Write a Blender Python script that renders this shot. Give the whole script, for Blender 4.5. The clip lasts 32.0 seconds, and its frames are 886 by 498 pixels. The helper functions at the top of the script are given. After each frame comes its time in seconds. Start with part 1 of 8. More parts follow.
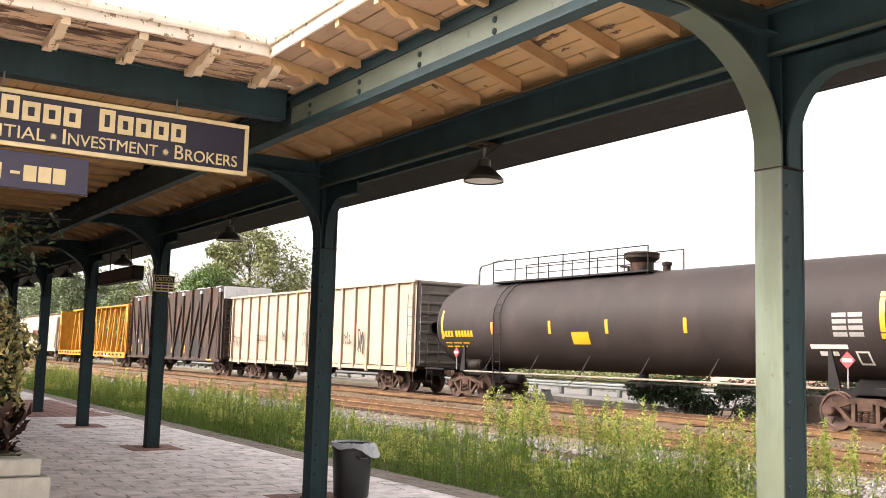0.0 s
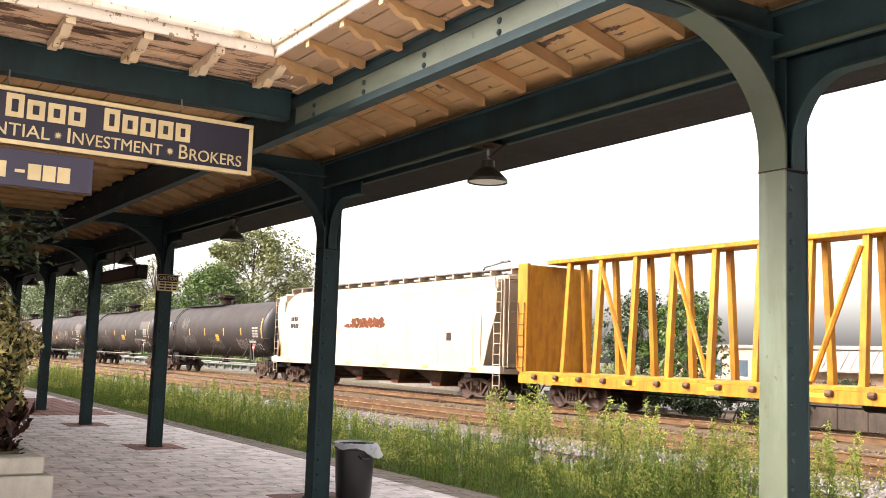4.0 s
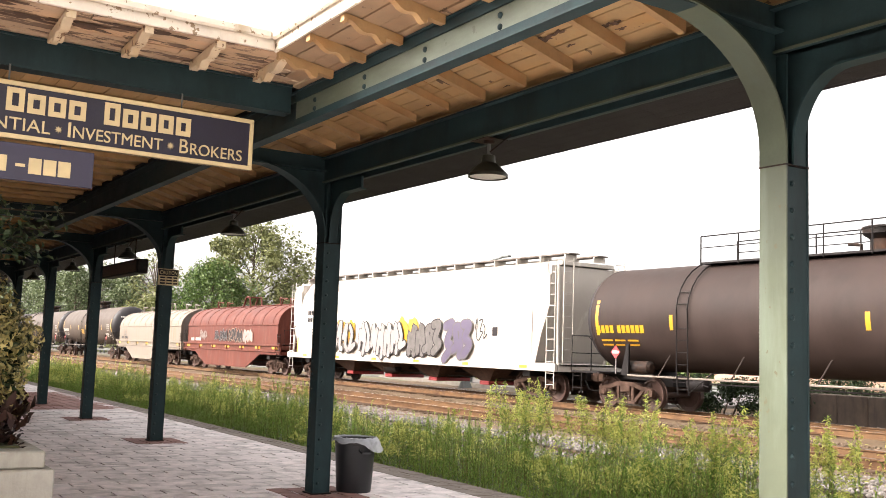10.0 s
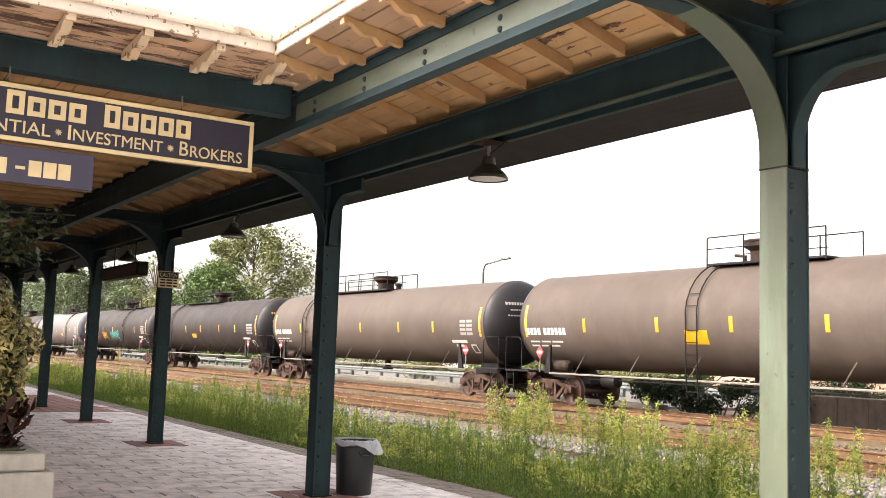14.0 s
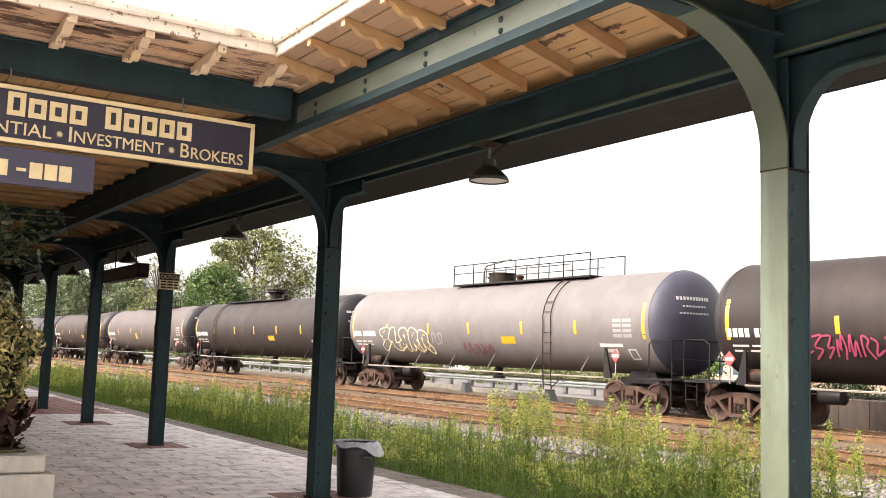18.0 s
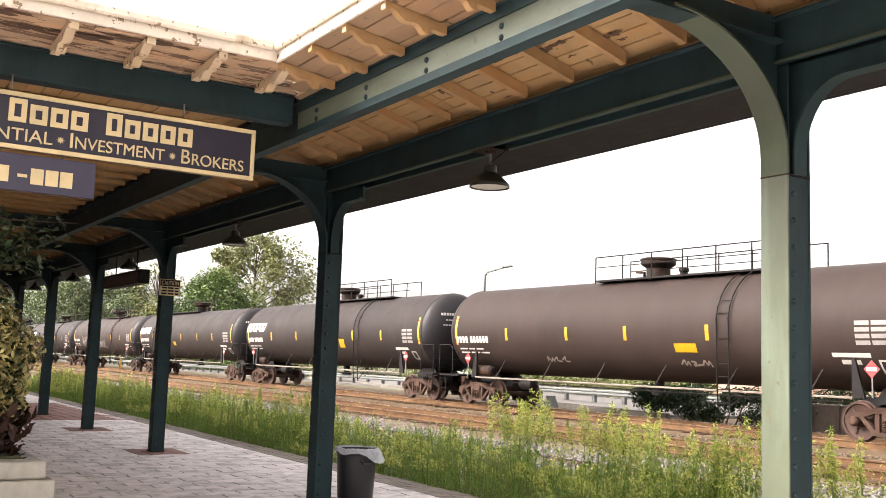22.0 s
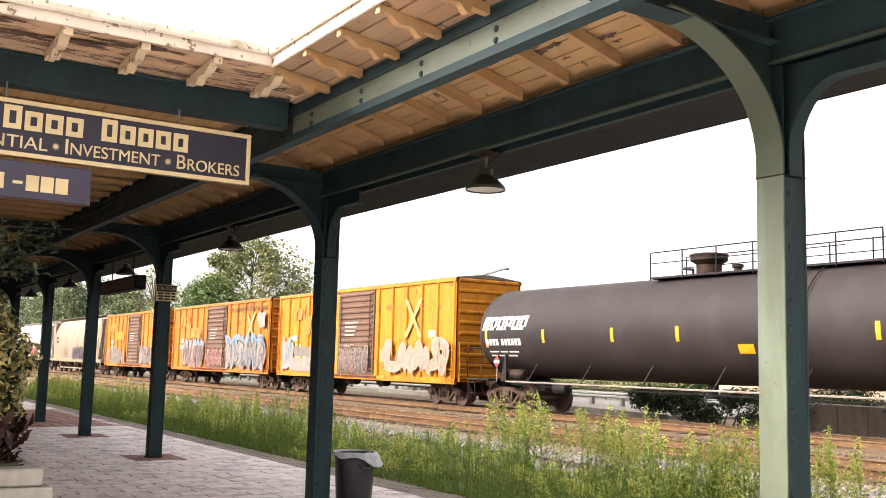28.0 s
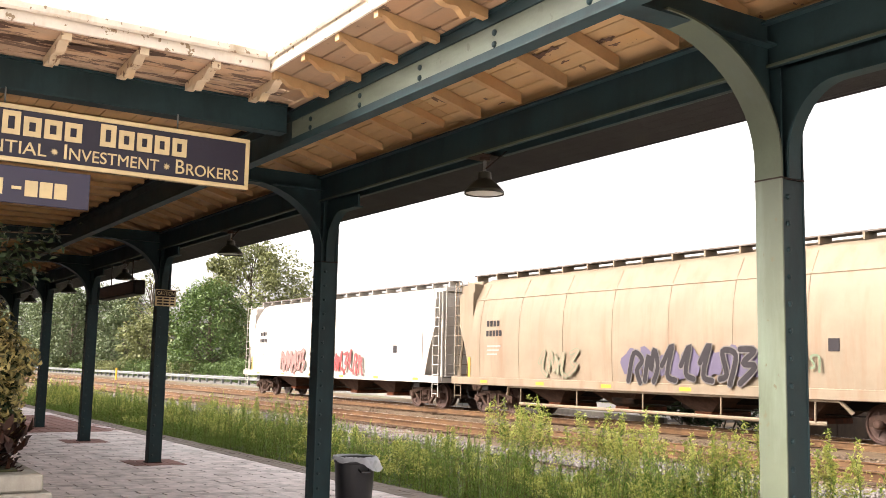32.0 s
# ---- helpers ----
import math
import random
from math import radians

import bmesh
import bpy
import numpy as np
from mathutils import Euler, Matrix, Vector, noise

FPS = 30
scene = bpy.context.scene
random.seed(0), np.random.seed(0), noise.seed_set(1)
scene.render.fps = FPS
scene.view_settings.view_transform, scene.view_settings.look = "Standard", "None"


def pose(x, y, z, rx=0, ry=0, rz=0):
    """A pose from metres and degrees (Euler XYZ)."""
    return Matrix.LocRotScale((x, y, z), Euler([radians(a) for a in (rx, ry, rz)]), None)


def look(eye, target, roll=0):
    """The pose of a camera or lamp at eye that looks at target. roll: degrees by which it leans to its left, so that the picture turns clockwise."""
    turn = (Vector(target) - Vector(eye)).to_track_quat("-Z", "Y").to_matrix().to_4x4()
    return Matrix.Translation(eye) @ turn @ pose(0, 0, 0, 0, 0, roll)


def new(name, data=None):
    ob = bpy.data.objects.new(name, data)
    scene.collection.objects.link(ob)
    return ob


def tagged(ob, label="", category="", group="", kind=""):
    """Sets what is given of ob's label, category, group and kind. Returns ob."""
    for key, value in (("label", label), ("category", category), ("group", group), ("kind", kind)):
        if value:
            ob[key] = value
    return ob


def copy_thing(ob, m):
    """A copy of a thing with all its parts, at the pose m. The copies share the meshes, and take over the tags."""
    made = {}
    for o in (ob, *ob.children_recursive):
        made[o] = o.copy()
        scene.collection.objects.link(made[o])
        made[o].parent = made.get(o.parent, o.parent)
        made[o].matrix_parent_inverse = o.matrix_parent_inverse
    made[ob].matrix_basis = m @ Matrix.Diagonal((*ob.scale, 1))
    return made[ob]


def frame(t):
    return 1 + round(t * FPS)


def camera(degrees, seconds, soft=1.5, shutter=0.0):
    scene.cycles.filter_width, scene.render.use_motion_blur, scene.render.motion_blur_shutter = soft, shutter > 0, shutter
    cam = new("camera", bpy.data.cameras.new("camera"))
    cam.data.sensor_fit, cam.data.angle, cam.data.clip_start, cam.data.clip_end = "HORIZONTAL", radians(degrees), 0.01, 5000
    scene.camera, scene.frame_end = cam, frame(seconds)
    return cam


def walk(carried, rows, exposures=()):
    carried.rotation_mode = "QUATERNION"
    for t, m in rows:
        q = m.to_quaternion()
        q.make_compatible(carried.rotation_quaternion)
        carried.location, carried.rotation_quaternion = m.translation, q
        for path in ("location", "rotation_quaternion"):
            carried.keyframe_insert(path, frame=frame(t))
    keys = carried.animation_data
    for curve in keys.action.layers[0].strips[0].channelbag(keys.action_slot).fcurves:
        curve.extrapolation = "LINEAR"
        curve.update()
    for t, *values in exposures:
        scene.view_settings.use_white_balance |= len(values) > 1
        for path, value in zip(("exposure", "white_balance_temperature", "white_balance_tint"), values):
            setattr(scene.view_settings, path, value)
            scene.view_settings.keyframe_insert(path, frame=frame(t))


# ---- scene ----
EXPO, SKY_STRENGTH, SUN_STRENGTH, KELVIN, TINT = 2.5, 0.15, 0.5, 6950, 14
cam = camera(48.61, 32.0, soft=0.9, shutter=0.0)


def aim(yaw, tilt, roll):
    """The hand-held camera at the canopy court: it only turns a little."""
    return pose(0, 0, 1.536, 90 + tilt, 0, yaw) @ pose(0, 0, 0, 0, 0, roll)


walk(cam, [
    (0, aim(57.256, 6.256, 1.621)), (0.5, aim(57.294, 6.206, 1.655)), (1, aim(57.332, 6.176, 1.754)),
    (1.5, aim(57.344, 6.350, 1.794)), (2, aim(57.369, 6.396, 1.819)), (2.5, aim(57.406, 6.306, 1.848)),
    (3, aim(57.450, 6.264, 1.942)), (3.5, aim(57.462, 6.279, 1.917)), (5.5, aim(57.473, 6.334, 2.037)),
    (6, aim(57.460, 6.362, 1.940)), (6.5, aim(57.460, 6.362, 1.940)), (7, aim(57.475, 6.384, 2.037)),
    (7.5, aim(57.476, 6.369, 1.985)), (8, aim(57.471, 6.367, 1.969)), (8.5, aim(57.460, 6.364, 1.952)),
    (9, aim(57.455, 6.267, 1.960)), (9.5, aim(57.469, 6.077, 2.009)), (10, aim(57.483, 5.984, 2.014)),
    (10.5, aim(57.481, 5.935, 2.019)), (11, aim(57.482, 5.948, 2.022)), (11.5, aim(57.480, 5.922, 2.054)),
    (12, aim(57.481, 5.935, 2.019)), (12.5, aim(57.485, 6.032, 2.011)), (13, aim(57.489, 6.067, 1.959)),
    (13.5, aim(57.488, 6.082, 2.010)), (14, aim(57.491, 6.113, 1.971)), (14.5, aim(57.535, 6.081, 2.020)),
    (16.5, aim(57.545, 6.249, 1.908)), (17, aim(57.542, 6.214, 1.960)), (17.5, aim(57.542, 6.214, 1.960)),
    (18, aim(57.542, 6.214, 1.960)), (18.5, aim(57.545, 6.263, 1.959)), (19, aim(57.552, 6.390, 1.903)),
    (19.5, aim(57.550, 6.347, 1.904)), (20, aim(57.552, 6.312, 1.960)), (20.5, aim(57.566, 6.332, 1.967)),
    (21, aim(57.597, 6.359, 1.959)), (21.5, aim(57.599, 6.406, 1.977)), (22, aim(57.593, 6.576, 1.995)),
    (22.5, aim(57.554, 6.731, 1.909)), (23, aim(57.510, 6.624, 1.818)), (23.5, aim(57.497, 6.579, 1.760)),
    (24, aim(57.446, 6.694, 1.620)), (24.5, aim(57.441, 6.730, 1.614)), (25, aim(57.457, 6.711, 1.689)),
    (25.5, aim(57.454, 6.646, 1.703)), (27.5, aim(57.421, 6.677, 1.582)), (28, aim(57.391, 6.762, 1.488)),
    (28.5, aim(57.381, 6.829, 1.484)), (29, aim(57.366, 6.918, 1.492)), (29.5, aim(57.334, 6.978, 1.442)),
    (30, aim(57.330, 7.019, 1.428)), (30.5, aim(57.330, 7.028, 1.410)), (31, aim(57.357, 7.079, 1.310)),
    (31.5, aim(57.352, 7.088, 1.286)), (32, aim(57.342, 6.995, 1.280)),
], exposures=[(0, EXPO, KELVIN, TINT), (32, EXPO, KELVIN, TINT)])

# ---- light: bright overcast afternoon, hazy sun behind the camera ----
SUN_EL, SUN_AZ = 38.0, 200.0
world = bpy.data.worlds.new("overcast_sky")
scene.world = world
world.use_nodes = True
wn = world.node_tree.nodes
wl = world.node_tree.links
sky = wn.new("ShaderNodeTexSky")
sky.sky_type = "NISHITA"
sky.sun_disc = False
sky.sun_elevation, sky.sun_rotation = radians(SUN_EL), radians(SUN_AZ)
sky.air_density, sky.dust_density, sky.ozone_density = 1.0, 6.0, 1.0
pale = wn.new("ShaderNodeHueSaturation")
pale.inputs["Saturation"].default_value = 0.12
wl.new(sky.outputs[0], pale.inputs["Color"])
wl.new(pale.outputs[0], wn["Background"].inputs["Color"])
wn["Background"].inputs["Strength"].default_value = SKY_STRENGTH
sun_data = bpy.data.lights.new("sun", "SUN")
sun_data.energy, sun_data.angle, sun_data.color = SUN_STRENGTH, radians(20), (1.0, 0.93, 0.82)
sun = new("sun", sun_data)
_a, _e = radians(SUN_AZ), radians(SUN_EL)
sun.matrix_world = look((math.sin(_a) * math.cos(_e) * 60, math.cos(_a) * math.cos(_e) * 60, math.sin(_e) * 60), (0, 0, 0))


# ---- mesh helpers ----
class Geo:
    """Collects vertices and faces of one mesh."""

    def __init__(self):
        self.v, self.f, self.cache = [], [], None

    def add(self, verts, faces):
        n = len(self.v)
        self.v.extend(verts)
        self.f.extend([tuple(i + n for i in f) for f in faces])
        return self

    def box(self, x0, y0, z0, x1, y1, z1, b=0.0):
        """A box with chamfered edges."""
        if b <= 0:
            vs = [(x, y, z) for x in (x0, x1) for y in (y0, y1) for z in (z0, z1)]
            return self.add(vs, [(0, 1, 3, 2), (4, 6, 7, 5), (0, 4, 5, 1), (2, 3, 7, 6), (0, 2, 6, 4), (1, 5, 7, 3)])
        vs, idx = [], {}
        for i, (x, sx) in enumerate(((x0, 1), (x1, -1))):
            for j, (y, sy) in enumerate(((y0, 1), (y1, -1))):
                for k, (z, sz) in enumerate(((z0, 1), (z1, -1))):
                    for a in range(3):
                        idx[i, j, k, a] = len(vs)
                        vs.append((x + (0 if a == 0 else b * sx), y + (0 if a == 1 else b * sy), z + (0 if a == 2 else b * sz)))
        fs = []
        for a in range(3):
            o = [q for q in range(3) if q != a]
            for s in (0, 1):
                ring = []
                for p, q in ((0, 0), (1, 0), (1, 1), (0, 1)):
                    c = [0, 0, 0]
                    c[a], c[o[0]], c[o[1]] = s, p, q
                    ring.append(idx[(*c, a)])
                fs.append(tuple(ring if (s == 1) ^ (a == 1) else ring[::-1]))
        for a in range(3):
            o = [q for q in range(3) if q != a]
            for p in (0, 1):
                for q in (0, 1):
                    c0, c1 = [0, 0, 0], [0, 0, 0]
                    c0[a], c1[a] = 0, 1
                    c0[o[0]] = c1[o[0]] = p
                    c0[o[1]] = c1[o[1]] = q
                    fs.append((idx[(*c0, o[0])], idx[(*c1, o[0])], idx[(*c1, o[1])], idx[(*c0, o[1])]))
        for i in (0, 1):
            for j in (0, 1):
                for k in (0, 1):
                    fs.append((idx[i, j, k, 0], idx[i, j, k, 1], idx[i, j, k, 2]))
        return self.add(vs, fs)

    def tube(self, pts, r, seg=6, cap=True):
        """A round bar along a path of points."""
        pts = [Vector(p) for p in pts]
        rings, n = [], len(pts)
        up = Vector((0.13, 0.31, 0.94))
        for i, p in enumerate(pts):
            d = (pts[min(i + 1, n - 1)] - pts[max(i - 1, 0)]).normalized()
            a = d.cross(up)
            if a.length < 1e-3:
                a = d.cross(Vector((1, 0, 0)))
            a.normalize()
            b = d.cross(a)
            rr = r[i] if isinstance(r, (list, tuple)) else r
            rings.append([tuple(p + (a * math.cos(t) + b * math.sin(t)) * rr) for t in [2 * math.pi * k / seg for k in range(seg)]])
        vs = [v for ring in rings for v in ring]
        fs = [(i * seg + k, i * seg + (k + 1) % seg, (i + 1) * seg + (k + 1) % seg, (i + 1) * seg + k) for i in range(n - 1) for k in range(seg)]
        if cap:
            fs += [tuple(range(seg))[::-1], tuple((n - 1) * seg + k for k in range(seg))]
        return self.add(vs, fs)

    def lathe(self, prof, axis="z", seg=24, c=(0, 0, 0), arc=None):
        """Turns a profile of (radius, height) round an axis through c."""
        vs, fs, n = [], [], len(prof)
        for r, h in prof:
            for k in range(seg):
                t = 2 * math.pi * k / seg
                p, q = r * math.cos(t), r * math.sin(t)
                w = {"z": (p, q, h), "x": (h, p, q), "y": (q, h, p)}[axis]
                vs.append((w[0] + c[0], w[1] + c[1], w[2] + c[2]))
        for i in range(n - 1):
            for k in range(seg):
                a, b = i * seg + k, i * seg + (k + 1) % seg
                fs.append((a, b, b + seg, a + seg))
        if prof[0][0] > 1e-6:
            fs.append(tuple(range(seg))[::-1])
        if prof[-1][0] > 1e-6:
            fs.append(tuple((n - 1) * seg + k for k in range(seg)))
        return self.add(vs, fs)

    def prism(self, outline, axis, a, b):
        """A flat outline of two coordinates, pushed along an axis from a to b."""
        n = len(outline)
        put = {"x": lambda p, h: (h, p[0], p[1]), "y": lambda p, h: (p[0], h, p[1]), "z": lambda p, h: (p[0], p[1], h)}[axis]
        vs = [put(p, a) for p in outline] + [put(p, b) for p in outline]
        fs = [tuple(range(n))[::-1], tuple(range(n, 2 * n))] + [(i, (i + 1) % n, n + (i + 1) % n, n + i) for i in range(n)]
        return self.add(vs, fs)

    def quad(self, a, b, c, d):
        return self.add([a, b, c, d], [(0, 1, 2, 3)])

    def mesh(self, name, smooth=35):
        me = bpy.data.meshes.new(name)
        me.from_pydata(self.v, [], self.f)
        me.validate()
        if smooth:
            me.polygons.foreach_set("use_smooth", [True] * len(me.polygons))
            me.set_sharp_from_angle(angle=radians(smooth))
        if self.fix:
            bm = bmesh.new()
            bm.from_mesh(me)
            bmesh.ops.recalc_face_normals(bm, faces=bm.faces)
            bm.to_mesh(me)
            bm.free()
        return me

    fix = True


def thing(name, x=0, y=0, z=0, rz=0, label="", category="", group="", kind=""):
    """An empty at the base of a thing in several parts."""
    ob = new(name)
    ob.empty_display_size = 0.1
    ob.matrix_basis = pose(x, y, z, 0, 0, rz)
    return tagged(ob, label, category, group, kind)


def part(name, geo, material, parent=None, label="", at=None, smooth=35):
    """Links a Geo (or a ready mesh) as one mesh object under its thing."""
    me = geo if isinstance(geo, bpy.types.Mesh) else geo.mesh(name, smooth)
    if material is not None and not me.materials:
        me.materials.append(material)
    ob = new(name, me)
    if parent is not None:
        ob.parent = parent
    if at is not None:
        ob.matrix_basis = at
    if label:
        ob["label"] = label
    return ob


def solid(name, geo, material, label, category, group="", kind="", at=None, smooth=35):
    return tagged(part(name, geo, material, None, "", at, smooth), label, category, group, kind)


# ---- materials ----
def lin(r, g, b):
    return tuple((c / 255 / 12.92) if c / 255 <= 0.04045 else ((c / 255 + 0.055) / 1.055) ** 2.4 for c in (r, g, b)) + (1.0,)


def surf(name, base, rough=0.6, metal=0.0, vary=0.18, scale=6.0, stain=None, amount=0.3, stain_scale=(1.2, 1.2, 0.35), fine=60.0, bump=0.15,
         rand=0.0, spec=0.5, peel=None, peel_amount=0.3, peel_scale=9.0, coat=0.0, trans=0.0, peel_stretch=None):
    """A procedural surface: base colour with grain at two scales, stains, peeling and relief, in metres of the thing's own space."""
    m = bpy.data.materials.new(name)
    m.use_nodes = True
    nt = m.node_tree
    N, L = nt.nodes, nt.links
    bs = N["Principled BSDF"]
    tc = N.new("ShaderNodeTexCoord")
    oi = N.new("ShaderNodeObjectInfo")
    off = N.new("ShaderNodeVectorMath")
    off.operation = "SCALE"
    off.inputs[0].default_value = (37.0, 53.0, 71.0)
    L.new(oi.outputs["Random"], off.inputs["Scale"])
    pos = N.new("ShaderNodeVectorMath")
    pos.operation = "ADD"
    L.new(tc.outputs["Object"], pos.inputs[0])
    L.new(off.outputs[0], pos.inputs[1])

    def noise_at(sc, detail=4.0, stretch=None):
        src = pos.outputs[0]
        if stretch:
            mp = N.new("ShaderNodeVectorMath")
            mp.operation = "MULTIPLY"
            L.new(src, mp.inputs[0])
            mp.inputs[1].default_value = stretch
            src = mp.outputs[0]
        n = N.new("ShaderNodeTexNoise")
        n.inputs["Scale"].default_value = sc
        n.inputs["Detail"].default_value = detail
        n.inputs["Roughness"].default_value = 0.62
        L.new(src, n.inputs["Vector"])
        return n.outputs["Fac"]

    def mapped(src, a, b, c, d):
        r = N.new("ShaderNodeMapRange")
        r.inputs[1].default_value, r.inputs[2].default_value = a, b
        r.inputs[3].default_value, r.inputs[4].default_value = c, d
        L.new(src, r.inputs[0])
        return r.outputs[0]

    def mixed(fac, a, b, kind="MIX"):
        x = N.new("ShaderNodeMix")
        x.data_type, x.blend_type = "RGBA", kind
        for sock, val in ((x.inputs[0], fac), (x.inputs[6], a), (x.inputs[7], b)):
            if isinstance(val, bpy.types.NodeSocket):
                L.new(val, sock)
            else:
                sock.default_value = val
        return x.outputs[2]

    n1, n2 = noise_at(scale), noise_at(fine, 2.0)
    lo = tuple(c * (1 - vary * 1.6) for c in base[:3]) + (1,)
    hi = tuple(min(1, c * (1 + vary)) for c in base[:3]) + (1,)
    col = mixed(mapped(n1, 0.3, 0.7, 0, 1), lo, hi)
    col = mixed(mapped(n2, 0.25, 0.75, 0.0, vary), col, tuple(c * 0.55 for c in base[:3]) + (1,))
    if stain:
        n3 = noise_at(1.0, 6.0, tuple(3.0 * s for s in stain_scale))
        col = mixed(mapped(n3, 0.62 - amount * 0.5, 0.72, 0, 0.85), col, stain)
    if peel:
        n4 = noise_at(peel_scale, 5.0, peel_stretch)
        col = mixed(mapped(n4, 0.66 - peel_amount * 0.35, 0.675 - peel_amount * 0.35, 0, 1), col, peel)
    if rand:
        col = mixed(mapped(oi.outputs["Random"], 0, 1, 0, rand), col, tuple(c * 0.45 for c in base[:3]) + (1,))
        gi = N.new("ShaderNodeNewGeometry")
        col = mixed(mapped(gi.outputs["Random Per Island"], 0, 1, 0, rand), col, tuple(min(1, c * 1.5) for c in base[:3]) + (1,))
    L.new(col, bs.inputs["Base Color"])
    L.new(mapped(n1, 0.2, 0.8, max(0.02, rough - 0.12), min(1, rough + 0.12)), bs.inputs["Roughness"])
    bs.inputs["Metallic"].default_value = metal
    bs.inputs["Specular IOR Level"].default_value = spec
    bs.inputs["Coat Weight"].default_value = coat
    if trans:
        bs.inputs["Transmission Weight"].default_value = trans
    if bump:
        bp = N.new("ShaderNodeBump")
        bp.inputs["Strength"].default_value = bump
        bp.inputs["Distance"].default_value = 0.01
        L.new(mixed(0.5, n1, n2), bp.inputs["Height"])
        L.new(bp.outputs[0], bs.inputs["Normal"])
    return m


def leafy(name, base, tip, rough=0.55, through_light=0.25):
    """Leaves: two greens, mixed leaf by leaf, that let some light through."""
    m = bpy.data.materials.new(name)
    m.use_nodes = True
    N, L = m.node_tree.nodes, m.node_tree.links
    bs = N["Principled BSDF"]
    gi = N.new("ShaderNodeNewGeometry")
    x = N.new("ShaderNodeMix")
    x.data_type = "RGBA"
    x.inputs[6].default_value, x.inputs[7].default_value = base, tip
    L.new(gi.outputs["Random Per Island"], x.inputs[0])
    L.new(x.outputs[2], bs.inputs["Base Color"])
    bs.inputs["Roughness"].default_value = rough
    bs.inputs["Specular IOR Level"].default_value = 0.3
    tr = N.new("ShaderNodeBsdfTranslucent")
    L.new(x.outputs[2], tr.inputs["Color"])
    ms = N.new("ShaderNodeMixShader")
    ms.inputs[0].default_value = through_light
    L.new(bs.outputs[0], ms.inputs[1])
    L.new(tr.outputs[0], ms.inputs[2])
    L.new(ms.outputs[0], N["Material Output"].inputs["Surface"])
    return m


